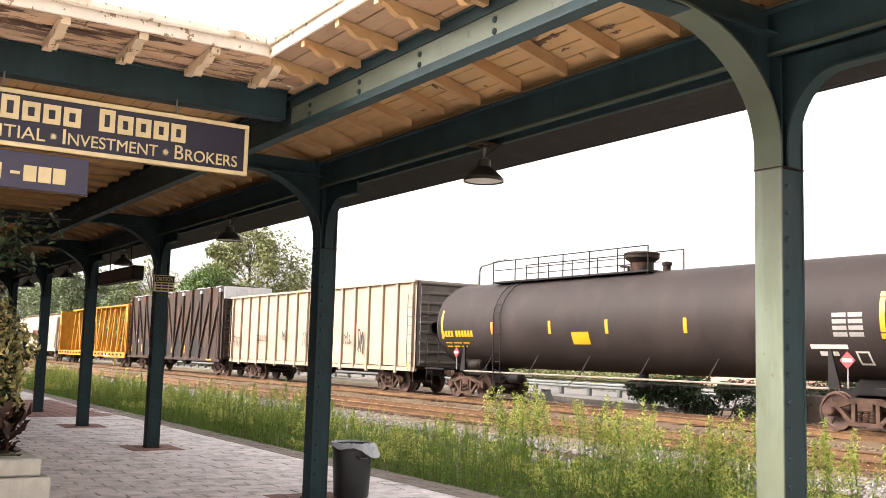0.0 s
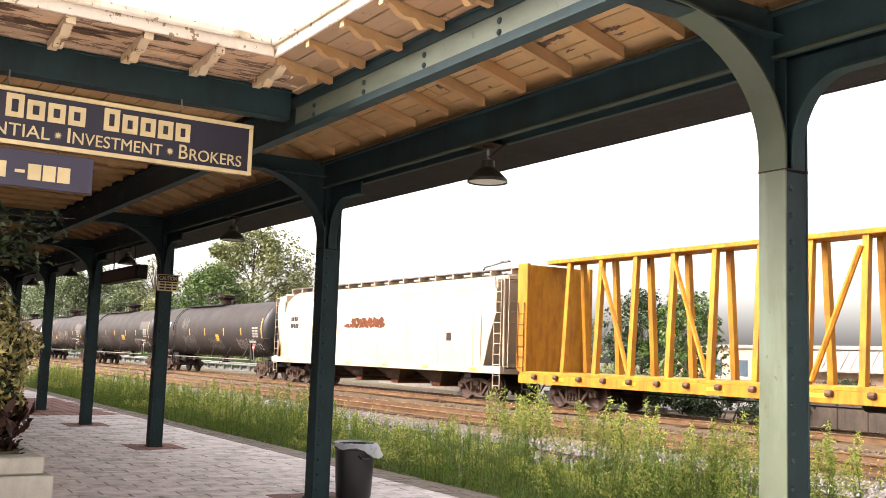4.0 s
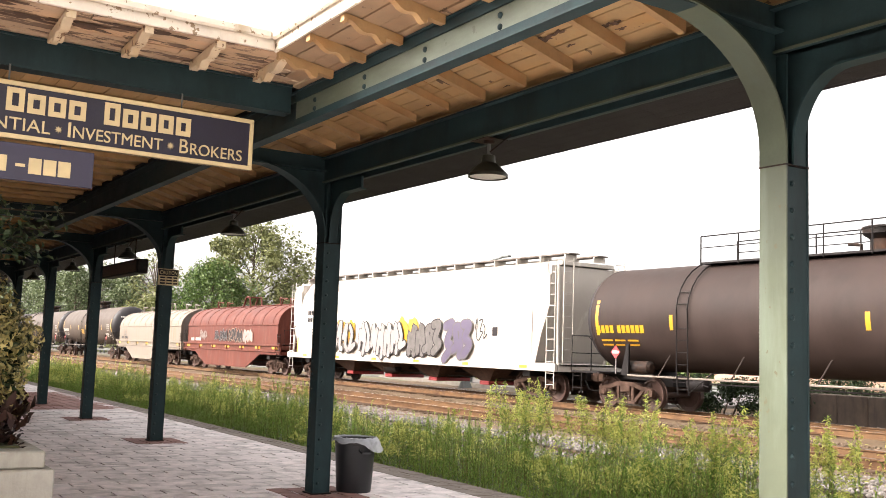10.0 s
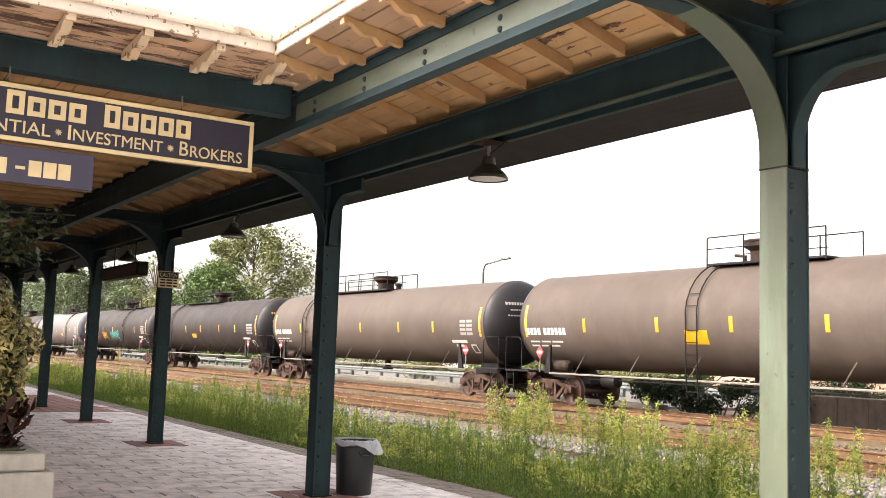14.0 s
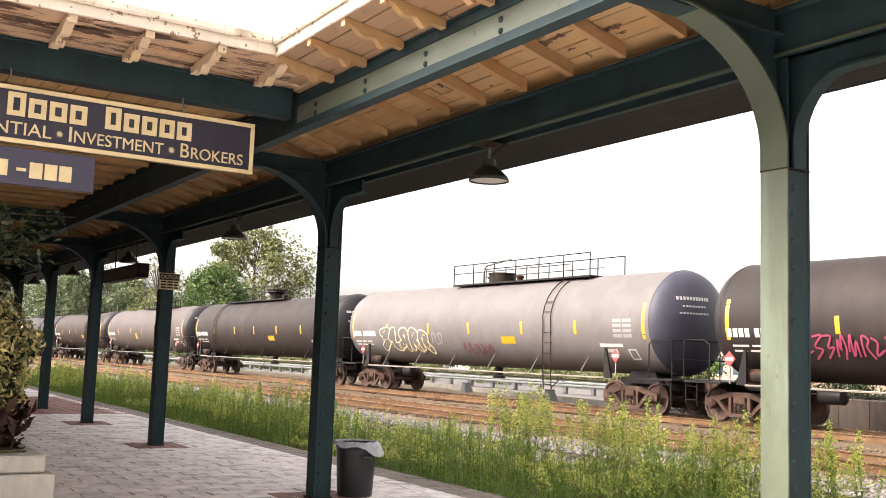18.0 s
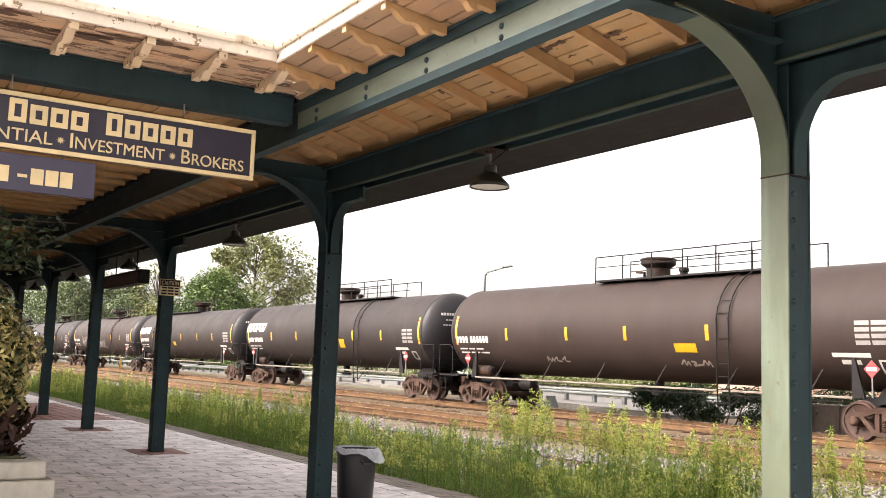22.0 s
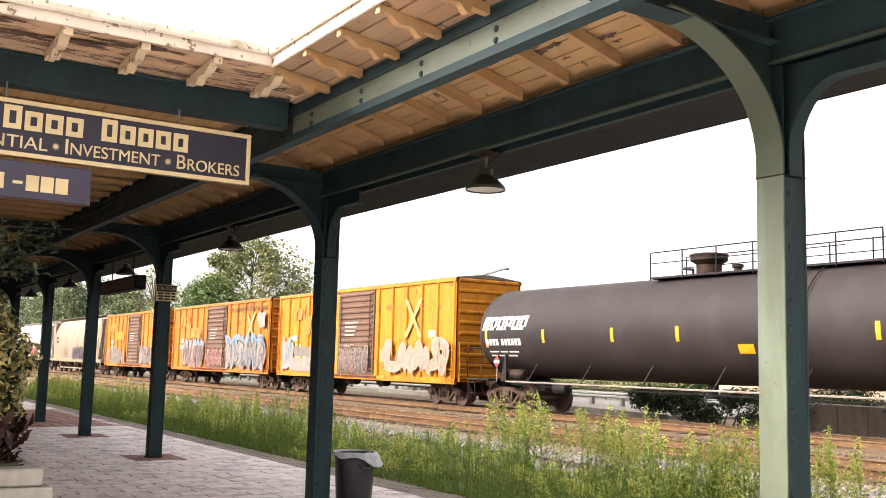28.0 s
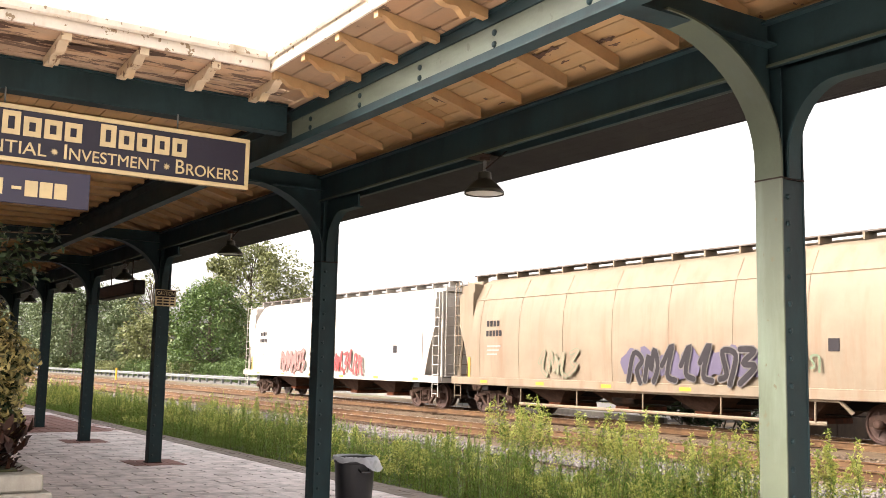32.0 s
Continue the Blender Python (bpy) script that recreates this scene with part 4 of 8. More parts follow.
def add_bogies(car, start, tc):
    for d in (1, -1):
        b = part("bogie", BOG["bogie"], None, car, at=pose(d * tc / 2, 0, 0))
        for s in (-1, 1):
            tagged(part("spring_nest", BOG["springs"], None, b, at=pose(0, s * 0.98, 0)), kind="stuff")
        for w in (1, -1):
            ws = part("wheelset", BOG["wheelset"], None, b, at=pose(w * WB, 0, WHEEL_R))
            WHEELSETS.append((ws, start, d * tc / 2 + w * WB, w * WB))
            for s in (-1, 1):
                part("bearing", BOG["bearing"], None, b, at=pose(w * WB, s * 1.02, WHEEL_R, 0, 0, 0 if s < 0 else 180))


def coupler(car, x, d, reach):
    """A coupler that reaches from the car's end sill to halfway to its neighbour."""
    g = Geo().box(min(x, x + d * reach), -0.09, 0.76, max(x, x + d * reach), 0.09, 0.94, 0.02)
    g.box(min(x + d * (reach - 0.28), x + d * reach), -0.17, 0.70, max(x + d * (reach - 0.28), x + d * reach), 0.17, 1.0, 0.04)
    part("coupler", g, M["bogie"], car)
    hose = Geo().tube([(x, -0.3, 0.72), (x + d * reach * 0.5, -0.32, 0.45), (x + d * reach, -0.3, 0.42)], 0.025, 6)
    part("air_hose", hose, M["car_black"], car)


def ladder(x, y, z0, z1, half, axis="x", r=0.014, step=0.36):
    g = Geo()
    for s in (-1, 1):
        p = (x + s * half, y) if axis == "x" else (x, y + s * half)
        g.tube([(*p, z0), (*p, z1)], r * 1.3, 6)
    z = z0 + 0.12
    while z < z1 - 0.05:
        a = (x - half, y, z) if axis == "x" else (x, y - half, z)
        b = (x + half, y, z) if axis == "x" else (x, y + half, z)
        g.tube([a, b], r, 6)
        z += step
    return g


def side_mark(car, name, x0, z0, x1, z1, y, mat, label=""):
    """A flat painted mark on a straight side at y (near side faces -y)."""
    return part(name, Geo().box(x0, y - 0.004, z0, x1, y + 0.002, z1), mat, car, label)


class Round:
    """Marks that lie on a tank's round side."""

    def __init__(self, r, zc):
        self.r, self.zc = r, zc

    def patch(self, g, x0, z0, x1, z1, lift=0.004, slant=0.0, n=4):
        r = self.r + lift
        rows = []
        for i in range(n + 1):
            z = z0 + (z1 - z0) * i / n
            dz = max(-0.99, min(0.99, (z - self.zc) / r))
            y = -r * math.sqrt(1 - dz * dz)
            sh = slant * i / n
            rows.append([(x0 + sh, y, z), (x1 + sh, y, z)])
        b = len(g.v)
        for row in rows:
            g.v += row
        for i in range(n):
            g.f.append((b + 2 * i, b + 2 * i + 1, b + 2 * i + 3, b + 2 * i + 2))
        return g


def blob_letters(place, rng, x0, z0, x1, z1, count, lift=0.004):
    """Fat graffiti letters: bulging closed shapes side by side."""
    g = Geo()
    g.fix = False
    w = (x1 - x0) / count
    for i in range(count):
        cx, cz = x0 + w * (i + 0.5), (z0 + z1) / 2
        m = 22
        ph = [rng.uniform(0, 6.28) for _ in range(3)]
        b0 = len(g.v)
        g.v.append(place(cx, cz, lift + 0.0008 * i))
        for k in range(m):
            a = 6.2832 * k / m
            q = 1 + 0.16 * math.sin(3 * a + ph[0]) + 0.12 * math.sin(5 * a + ph[1]) + 0.08 * math.sin(2 * a + ph[2])
            sq = 1 / max(abs(math.cos(a)), abs(math.sin(a))) ** 0.6
            g.v.append(place(cx + w * 0.5 * q * sq * math.cos(a), max(z0 - 0.1, min(z1 + 0.15, cz + (z1 - z0) * 0.47 * q * sq * math.sin(a))), lift + 0.0008 * i))
        for k in range(m):
            g.f.append((b0, b0 + 1 + k, b0 + 1 + (k + 1) % m))
    return g


# hooks, forks and zigzags of sprayed strokes; none of them is a letter
GLYPHS = [[(0, 0.2, 0.3, 1), (0.3, 1, 0.5, 0.1), (0.5, 0.1, 0.85, 0.8), (0.85, 0.8, 1, 0)], [(0, 0.9, 0.5, 0.6), (0.5, 0.6, 0.2, 0.1), (0.2, 0.1, 1, 0.3)], [(0.1, 0, 0.3, 0.9), (0.3, 0.9, 0.9, 0.7), (0.9, 0.7, 0.6, 0.4), (0.6, 0.4, 1, -0.1)],
          [(0, 0.5, 0.5, 1.1), (0.5, 1.1, 0.4, 0.2), (0.4, 0.2, 1, 0)], [(0, 0, 0.15, 0.8), (0.15, 0.8, 0.4, 0.3), (0.4, 0.3, 0.65, 1), (0.65, 1, 0.95, 0.4), (0.95, 0.4, 0.7, -0.1)], [(0, 0.95, 0.9, 1), (0.9, 1, 0.25, 0.5), (0.25, 0.5, 0.95, 0.4), (0.95, 0.4, 0.1, -0.05)],
          [(0.05, 0.1, 0.5, 0.3), (0.5, 0.3, 0.2, 0.9), (0.2, 0.9, 0.95, 0.85), (0.95, 0.85, 0.8, 0)]]


def fat_letters(place, rng, x0, z0, x1, z1, n, width, rim=0.0, lift=0.004):
    """Rounded spray-paint letter forms of smooth fat strokes. Returns the rims (or None) and the fills; every form lies over the one before."""
    fill, edge = Geo(), Geo()
    fill.fix = edge.fix = False
    w = (x1 - x0) / n

    def ribbon(g, pts, half, up):
        b0, m = len(g.v), len(pts)
        for i, p in enumerate(pts):
            a, b = pts[max(0, i - 1)], pts[min(m - 1, i + 1)]
            d = Vector((b[0] - a[0], b[1] - a[1]))
            d = d.normalized() if d.length > 1e-6 else Vector((1, 0))
            g.v += [place(p[0] - d[1] * half, p[1] + d[0] * half, up + 0.0001 * i), place(p[0] + d[1] * half, p[1] - d[0] * half, up + 0.0001 * i)]
        g.f += [(b0 + 2 * i, b0 + 2 * i + 1, b0 + 2 * i + 3, b0 + 2 * i + 2) for i in range(m - 1)]
        for c, k in ((pts[0], -0.0002), (pts[-1], 0.0001 * m)):
            b0 = len(g.v)
            g.v.append(place(c[0], c[1], up + k))
            g.v += [place(c[0] + half * math.cos(t * 0.6283), c[1] + half * math.sin(t * 0.6283), up + k) for t in range(10)]
            g.f += [(b0, b0 + 1 + t, b0 + 1 + (t + 1) % 10) for t in range(10)]

    for i in range(n):
        glyph = rng.choice(GLYPHS)
        lean, drop, grow = rng.uniform(-0.1, 0.2), rng.uniform(-0.05, 0.05), rng.uniform(0.85, 1.05)
        knots = [(glyph[0][0], glyph[0][1])] + [(g[2], g[3]) for g in glyph]
        knots = [(u + rng.uniform(-0.08, 0.08), v + rng.uniform(-0.08, 0.08)) for u, v in knots]
        pad = min(0.42, (width / 2 + rim) / max(0.05, z1 - z0))
        at = lambda u, v: (x0 + w * (i + 0.1 + 0.82 * u + lean * (v - 0.5)), z0 + (z1 - z0) * (pad + (1 - 2 * pad) * (0.5 + (v - 0.5) * grow + drop)))
        pts = []
        for k in range(len(knots) - 1):
            p = [knots[max(0, k - 1)], knots[k], knots[k + 1], knots[min(len(knots) - 1, k + 2)]]
            for m in range(5 + (k == len(knots) - 2)):
                t = m / 5
                q = [0.5 * (2 * p[1][c] + (p[2][c] - p[0][c]) * t + (2 * p[0][c] - 5 * p[1][c] + 4 * p[2][c] - p[3][c]) * t * t + (3 * p[1][c] - p[0][c] - 3 * p[2][c] + p[3][c]) * t ** 3) for c in (0, 1)]
                pts.append(at(*q))
        up = lift + 0.008 * i
        if rim:
            ribbon(edge, pts, width / 2 + rim, up)
        ribbon(fill, pts, width / 2, up + 0.004)
    return (edge if rim else None), fill


def paint_graffiti(car, place, spec, seed):
    """One piece of graffiti: a tag in one colour, a cloud, fat letters with an outline, or hollow outlined letters."""
    x0, x1, z0, z1, kind, colour, *more = spec
    width = more[0] if more else 0.05
    n = more[1] if len(more) > 1 else max(2, int((x1 - x0) / 0.32))
    rng = random.Random(seed)
    if kind == "blob":
        geos = [(blob_letters(place, rng, x0, z0, x1, z1, n), colour)]
    elif kind == "piece":
        rim = more[2] if len(more) > 2 else "black_paint"
        edge, fill = fat_letters(place, rng, x0, z0, x1, z1, n, width, min(0.05, width * 0.22), 0.008)
        geos = [(edge, rim), (fill, colour)]
    else:
        geos = [(fat_letters(place, rng, x0, z0, x1, z1, n, width)[1], colour)]
    for g, m in geos:
        tagged(part("graffiti", g, M[m], car, "spray-painted graffiti", smooth=0), kind="stuff")


def new_car(name, front, rear, prev_rear, next_front, label):
    """An empty at rail height under the car's middle, with its bogies. Returns it, its half length to the coupler faces and the bogie spacing."""
    mid, tc = (front + rear) / 2, front - rear
    car = thing(name, mid, CAR_Y, RAIL_Z, label=label, category="freight car", group="cars of the freight train")
    TRAIN.append((car, mid))
    add_bogies(car, mid, tc)
    fwd = (prev_rear + front) / 2 - mid if prev_rear is not None else tc / 2 + 2.1
    aft = mid - (rear + next_front) / 2 if next_front is not None else tc / 2 + 2.1
    return car, fwd, aft, tc


def tank_car(front, rear, prev_rear, next_front, label, skin="tank_black", logo=False, marks="white_paint", text_rear=True, seed=0, graffiti=(), deck=(-2.6, 3.4), manway=0.4, ladder_x=None,
             panel="yellow_mark", nose=0.38, tail=0.46, tags=(), patches=()):
    """A tank car: shell, end platforms, ladder, roof platform with railing, manway, strips and stencils."""
    car, fwd, aft, tc = new_car("tank_car", front, rear, prev_rear, next_front, label)
    rng = random.Random(seed)
    r, zc = 1.54, 2.68
    xa, xb = -aft + tail, fwd - nose          # heads
    head = 0.72
    mat = M[skin]
    prof = []
    for i in range(9):
        a = math.pi / 2 * i / 8
        prof.append((r * math.sin(a), xa + head - head * math.cos(a)))
    body = prof[-1:] + [(r, xa + head + (xb - xa - 2 * head) * i / 8) for i in range(1, 9)]
    g = Geo().lathe([p for p in body], "x", 48, (0, 0, zc))
    g.f = [f for f in g.f if len(f) == 4]
    part("tank_shell", g, mat, car)
    for d, hx in ((-1, xa + head), (1, xb - head)):
        pr = [(r * math.sin(math.pi / 2 * i / 9), d * head * math.cos(math.pi / 2 * i / 9)) for i in range(10)]
        part("tank_head", Geo().lathe(pr, "x", 48, (hx, 0, zc)), M["tank_head"] if skin != "tank_grey" else M["shaded_grey_head"], car, "domed end coloured dark as if in shade")
        seam = [(r + 0.006, hx - 0.03), (r + 0.012, hx), (r + 0.006, hx + 0.03)]
        part("weld_seam", Geo().lathe(seam, "x", 48, (0, 0, zc)), mat, car)
    rd = Round(r, zc)
    place = lambda x, z, lift: (x, -math.sqrt(max(0.0001, (r + lift) ** 2 - (z - zc) ** 2)), z)
    # sill and saddle at each end, end platform with its safety railing
    for d, e in ((1, fwd), (-1, aft)):
        bx = d * tc / 2
        g = Geo().prism([(-0.75, 0), (0.75, 0), (0.35, 1.0), (-0.35, 1.0)], "y", -0.5, 0.5)
        g.v = [(bx + v[0], v[1], 0.86 + v[2] * 0.55) for v in g.v]
        part("saddle", g, M["car_black"], car)
        ex = d * (e - 0.22)
        sx = d * (e - 0.62)
        g = Geo().box(min(bx - d * 1.2, sx), -0.28, 0.70, max(bx - d * 1.2, sx), 0.28, 1.02, 0.01)
        part("stub_sill", g, M["car_black"], car)
        g = Geo().box(min(ex, ex - d * 1.3), -1.48, 1.0, max(ex, ex - d * 1.3), 1.48, 1.06, 0.008)
        part("end_platform", g, M["car_black"], car)
        g = Geo()
        for s in (-1, 1):
            g.tube([(ex - d * 0.9, s * 1.46, 1.06), (ex - d * 0.9, s * 1.46, 2.02), (ex - d * 0.72, s * 1.46, 2.14), (ex, s * 1.46, 2.14), (ex, s * 1.46, 1.06)], 0.02, 6)
        g.tube([(ex, -1.46, 2.14), (ex, 1.46, 2.14)], 0.018, 6)
        g.tube([(ex, -1.46, 1.6), (ex, 1.46, 1.6)], 0.015, 6)
        part("safety_railing", g, M["car_black"], car)
        for s in (-1, 1):
            part("step", ladder(ex - d * 0.25, s * 1.44, 0.42, 1.05, 0.2), M["car_black"], car)
        coupler(car, d * (e - 0.62), d, 0.62)
        # placard on its post
        px = bx - d * 0.1
        post = part("placard_post", Geo().tube([(px, -1.5, 1.02), (px, -1.5, 1.5)], 0.018, 6), M["grey_mark"], car)
        g = Geo().prism([(px - 0.2, 1.66), (px, 1.46), (px + 0.2, 1.66), (px, 1.86)], "y", -1.525, -1.515)
        part("placard", g, M["red_paint"], post, "red diamond placard")
        part("placard_band", Geo().box(px - 0.13, -1.53, 1.62, px + 0.13, -1.524, 1.70), M["white_paint"], post, "white band")
        g = Geo().prism([(bx - d * 0.62, 1.0), (bx - d * 0.3, 1.0), (bx - d * 0.54, 1.9), (bx - d * 0.62, 1.9)], "y", -1.5, -1.44)
        part("bolster_wing", g, M["car_black"], car)
    # running pipe and hangers along the side
    g = Geo().tube([(-tc / 2 + 0.6, -1.5, 1.0), (tc / 2 - 0.6, -1.5, 1.0)], 0.03, 6)
    part("side_rail", g, M["pipe_grey"], car)
    for i in range(6):
        x = -tc / 2 + 1.8 + (tc - 3.6) * i / 5
        part("rail_brace", Geo().tube([(x, -1.49, 1.0), (x + 0.28, -1.30, 1.62)], 0.022, 6), mat, car)
    part("drain_line", Geo().tube([(-tc / 2 + 1.5, -0.6, 0.86), (tc / 2 - 1.5, -0.6, 0.86)], 0.02, 6), M["car_black"], car)
    # brake gear under the shell
    bx = -tc / 2 + 2.5
    part("air_reservoir", Geo().lathe([(0, -0.5), (0.12, -0.48), (0.19, -0.4), (0.19, 0.4), (0.12, 0.48), (0, 0.5)], "x", 14, (-tc / 2 - 0.1 + 0.9, -1.2, 1.24)), M["dark_steel"], car)
    part("brake_cylinder", Geo().lathe([(0.16, -0.35), (0.19, -0.3), (0.19, 0.3), (0.1, 0.36)], "x", 12, (bx, -0.6, 0.82)), M["car_black"], car)
    part("outlet_valve", Geo().lathe([(0.24, 0.74), (0.24, 0.82), (0.15, 0.88), (0.15, 1.14)], "z", 14, (0, 0, 0)), M["car_black"], car)
    # side ladder with splayed foot and cross-over bracing
    lx = ladder_x if ladder_x is not None else deck[0] + 0.25
    g = Geo()
    for s in (-1, 1):
        pts = [(lx + s * 0.2, -1.5, 0.55), (lx + s * 0.2, -1.55, 1.2)]
        for i in range(8):
            a = math.pi * (1.0 + 0.02 - 0.5 * i / 8)
            pts.append((lx + s * 0.2, (r + 0.07) * math.cos(a) if i else -1.58, zc + (r + 0.07) * math.sin(a)))
        g.tube(pts, 0.02, 6)
    for i in range(9):
        z = 0.7 + 0.33 * i
        y = -1.52 if z < zc else -math.sqrt(max(0.05, (r + 0.07) ** 2 - (z - zc) ** 2))
        g.tube([(lx - 0.2, y, z), (lx + 0.2, y, z)], 0.015, 6)
    part("ladder", g, M["car_black"] if skin != "tank_grey" else M["dark_steel"], car)
    for s in (-1, 1):
        part("ladder_brace", Geo().tube([(lx + 0.2, s * -1.5, 0.6), (lx + 1.0, s * -1.5, 1.15), (lx + 1.0, s * -1.0, 1.2)], 0.018, 6), M["car_black"], car)
    part("cross_brace", Geo().tube([(lx - 0.2, -1.5, 1.1), (lx + 0.9, -1.5, 0.8)], 0.014, 6), M["car_black"], car)
    # roof platform, railing, manway
    d0, d1 = deck
    ztop = zc + r
    part("roof_walkway", Geo().box(d0, -0.75, ztop - 0.06, d1, 0.75, ztop, 0.006), M["car_black"], car)
    g = Geo()
    for s in (-1, 1):
        y = s * 0.75
        n = max(2, round((d1 - d0) / 1.3))
        for i in range(n + 1):
            x = d0 + (d1 - d0) * i / n
            g.tube([(x, y, ztop - 0.1), (x, y, ztop + 0.72)], 0.02, 6)
        g.tube([(d0, y, ztop + 0.72), (d1, y, ztop + 0.72)], 0.018, 6)
        g.tube([(d0, y, ztop + 0.4), (d1 - 1.0, y, ztop + 0.4)], 0.014, 6)
    part("roof_railing", g, M["car_black"], car)
    mx = d0 + (d1 - d0) * manway
    if skin in ("tank_grey", "tank_mid"):
        prof = [(0.5, 0), (0.5, 0.38), (0.53, 0.39), (0.53, 0.44), (0, 0.46)]
    else:
        prof = [(0.4, 0), (0.4, 0.08), (0.36, 0.1), (0.36, 0.36), (0.4, 0.4), (0.5, 0.46), (0.53, 0.5), (0.53, 0.6), (0.55, 0.61), (0.55, 0.65), (0.46, 0.68), (0, 0.7)]
    g = Geo().lathe(prof, "z", 24, (mx, 0, ztop - 0.05))
    part("manway", g, M["dark_steel"], car)
    part("safety_valve", Geo().lathe([(0.12, 0), (0.12, 0.2), (0.16, 0.22), (0.16, 0.3), (0, 0.34)], "z", 12, (mx + 0.95, 0.1, ztop - 0.03)), M["dark_steel"], car)
    part("fill_pipe", Geo().tube([(mx - 0.8, 0.2, ztop - 0.05), (mx - 0.8, 0.2, ztop + 0.25), (mx - 1.15, 0.2, ztop + 0.3)], 0.05, 8), M["dark_steel"], car)
    # reflective strips
    L = xb - xa
    for i, u in enumerate((0.045, 0.2, 0.36, 0.5, 0.66, 0.8, 0.95)):
        x = xa + L * u + (rng.uniform(-0.15, 0.15) if 0 < i < 6 else 0)
        tall = 1.05 if i in (0, 6) else 0.42
        zb = 2.15 if i in (0, 6) else 2.3
        part("reflective_strip", rd.patch(Geo(), x, zb, x + 0.13, zb + tall, 0.005), M["yellow_mark"], car, "yellow reflective strip")
    yp = xa + L * rng.choice([0.36, 0.42, 0.6])
    part("warning_panel", rd.patch(Geo(), yp, 1.98, yp + rng.choice([0.5, 0.8]), 2.22 + rng.choice([0, 0.14]), 0.006), M[panel], car, "yellow stencil panel")
    # stencils: reporting marks, data blocks
    tm = M[marks]
    g = Geo()
    x = xa + 0.95
    for i, n in enumerate((4, 6)):
        for k in range(n):
            rd.patch(g, x, 2.22, x + 0.145, 2.44, 0.005)
            x += 0.19
        x += 0.12
    tagged(part("reporting_mark", g, tm, car, "row of plain letter-sized blocks"), kind="stuff")
    g = Geo()
    for row in range(2):
        x = xa + 1.05
        for k in range(3):
            w = rng.uniform(0.35, 0.55)
            rd.patch(g, x, 1.98 - 0.13 * row, x + w, 2.03 - 0.13 * row, 0.005)
            x += w + 0.1
    tagged(part("stencil_lines", g, tm, car, "small stencilled lines"), kind="stuff")
    g = Geo()
    for row in range(4):
        for k in range(2):
            rd.patch(g, xb - 2.2 + 0.42 * k, 2.2 + 0.15 * row, xb - 1.83 + 0.42 * k, 2.3 + 0.15 * row, 0.005)
    tagged(part("data_block", g, M["grey_mark"], car, "pale stencilled data block"), kind="stuff")
    g = Geo()
    for row in range(2):
        rd.patch(g, xb - 2.9 + 0.2 * row, 1.92 - 0.16 * row, xb - 1.9 - 0.3 * row, 2.02 - 0.16 * row, 0.005)
    for k in range(2):
        rd.patch(g, xb - 1.75 + 0.3 * k, 1.58, xb - 1.7 + 0.3 * k, 1.86, 0.005)
    rd.patch(g, xb - 1.75, 1.83, xb - 1.4, 1.87, 0.006)
    rd.patch(g, xb - 1.75, 1.56, xb - 1.4, 1.60, 0.006)
    tagged(part("test_stencil", g, M["white_paint"], car, "white test record stencil"), kind="stuff")
    if logo:
        g = Geo()
        x = xa + 0.75
        for k in range(6):
            for a, b, c, e in ((0, 0, 0.12, 0.46), (0.25, 0.1 if k % 2 else 0, 0.37, 0.46), (0.12, 0.34, 0.25, 0.46), (0.12, 0.0 if k % 3 else 0.14, 0.25, 0.12 if k % 3 else 0.24)):
                rd.patch(g, x + a + 0.25 * b, 2.74 + b, x + c + 0.25 * b, 2.74 + e, 0.006, slant=0.25 * (e - b))
            x += 0.42
        tagged(part("owner_mark", g, M["white_paint"], car, "wide white block lettering mark"), kind="stuff")
    for gi, (u0, u1, z0, z1, *rest) in enumerate(graffiti):
        paint_graffiti(car, place, (xa + L * u0, xa + L * u1, z0, z1, *rest), seed * 31 + gi)
    for gi, spec in enumerate(tags):
        paint_graffiti(car, place, spec, seed * 43 + gi)
    for x0, x1, z0, z1, m, lab in patches:
        part("paint_patch", rd.patch(Geo(), x0, z0, x1, z1, 0.0045, n=8), M[m], car, lab)
    # stencils on the dark head
    dome = lambda y, z: xb - head + head * math.sqrt(max(0.0, 1 - (y ** 2 + (z - zc) ** 2) / r ** 2))
    g = Geo()
    for row in range(3):
        n, zz = (11, 8, 10)[row], zc + 0.62 - 0.2 * row
        for k in range(n):
            y = -0.35 + (k - n / 2) * 0.105
            g.quad(*[(dome(yy, z2) + 0.008, yy, z2) for yy, z2 in ((y, zz), (y + 0.075, zz), (y + 0.075, zz + (0.1, 0.05, 0.05)[row]), (y, zz + (0.1, 0.05, 0.05)[row]))])
    tagged(part("head_stencil", g, tm, car, "stencilled lines on the end"), kind="stuff")
    return car


def side_graffiti(car, y, specs, seed):
    for gi, spec in enumerate(specs):
        pl = lambda x, z, l, _o=0.004 + 0.006 * gi: (x, y - _o - l, z)
        paint_graffiti(car, pl, spec, seed * 17 + gi)


def corrugated_end(car, x, d, z0, z1, half, mat, name="end_wall"):
    g = Geo().box(min(x, x - d * 0.05), -half, z0, max(x, x - d * 0.05), half, z1)
    part(name, g, mat, car)
    n = int((z1 - z0 - 0.2) / 0.34)
    for i in range(n):
        z = z0 + 0.2 + (z1 - z0 - 0.3) * i / max(1, n - 1)
        o = [(-half + 0.1, z - 0.08), (-half + 0.1, z + 0.08)]
        g = Geo().prism([(x, z - 0.085), (x + d * 0.06, z - 0.03), (x + d * 0.06, z + 0.03), (x, z + 0.085)], "y", -half + 0.12, half - 0.12)
        part("end_corrugation", g, mat, car)


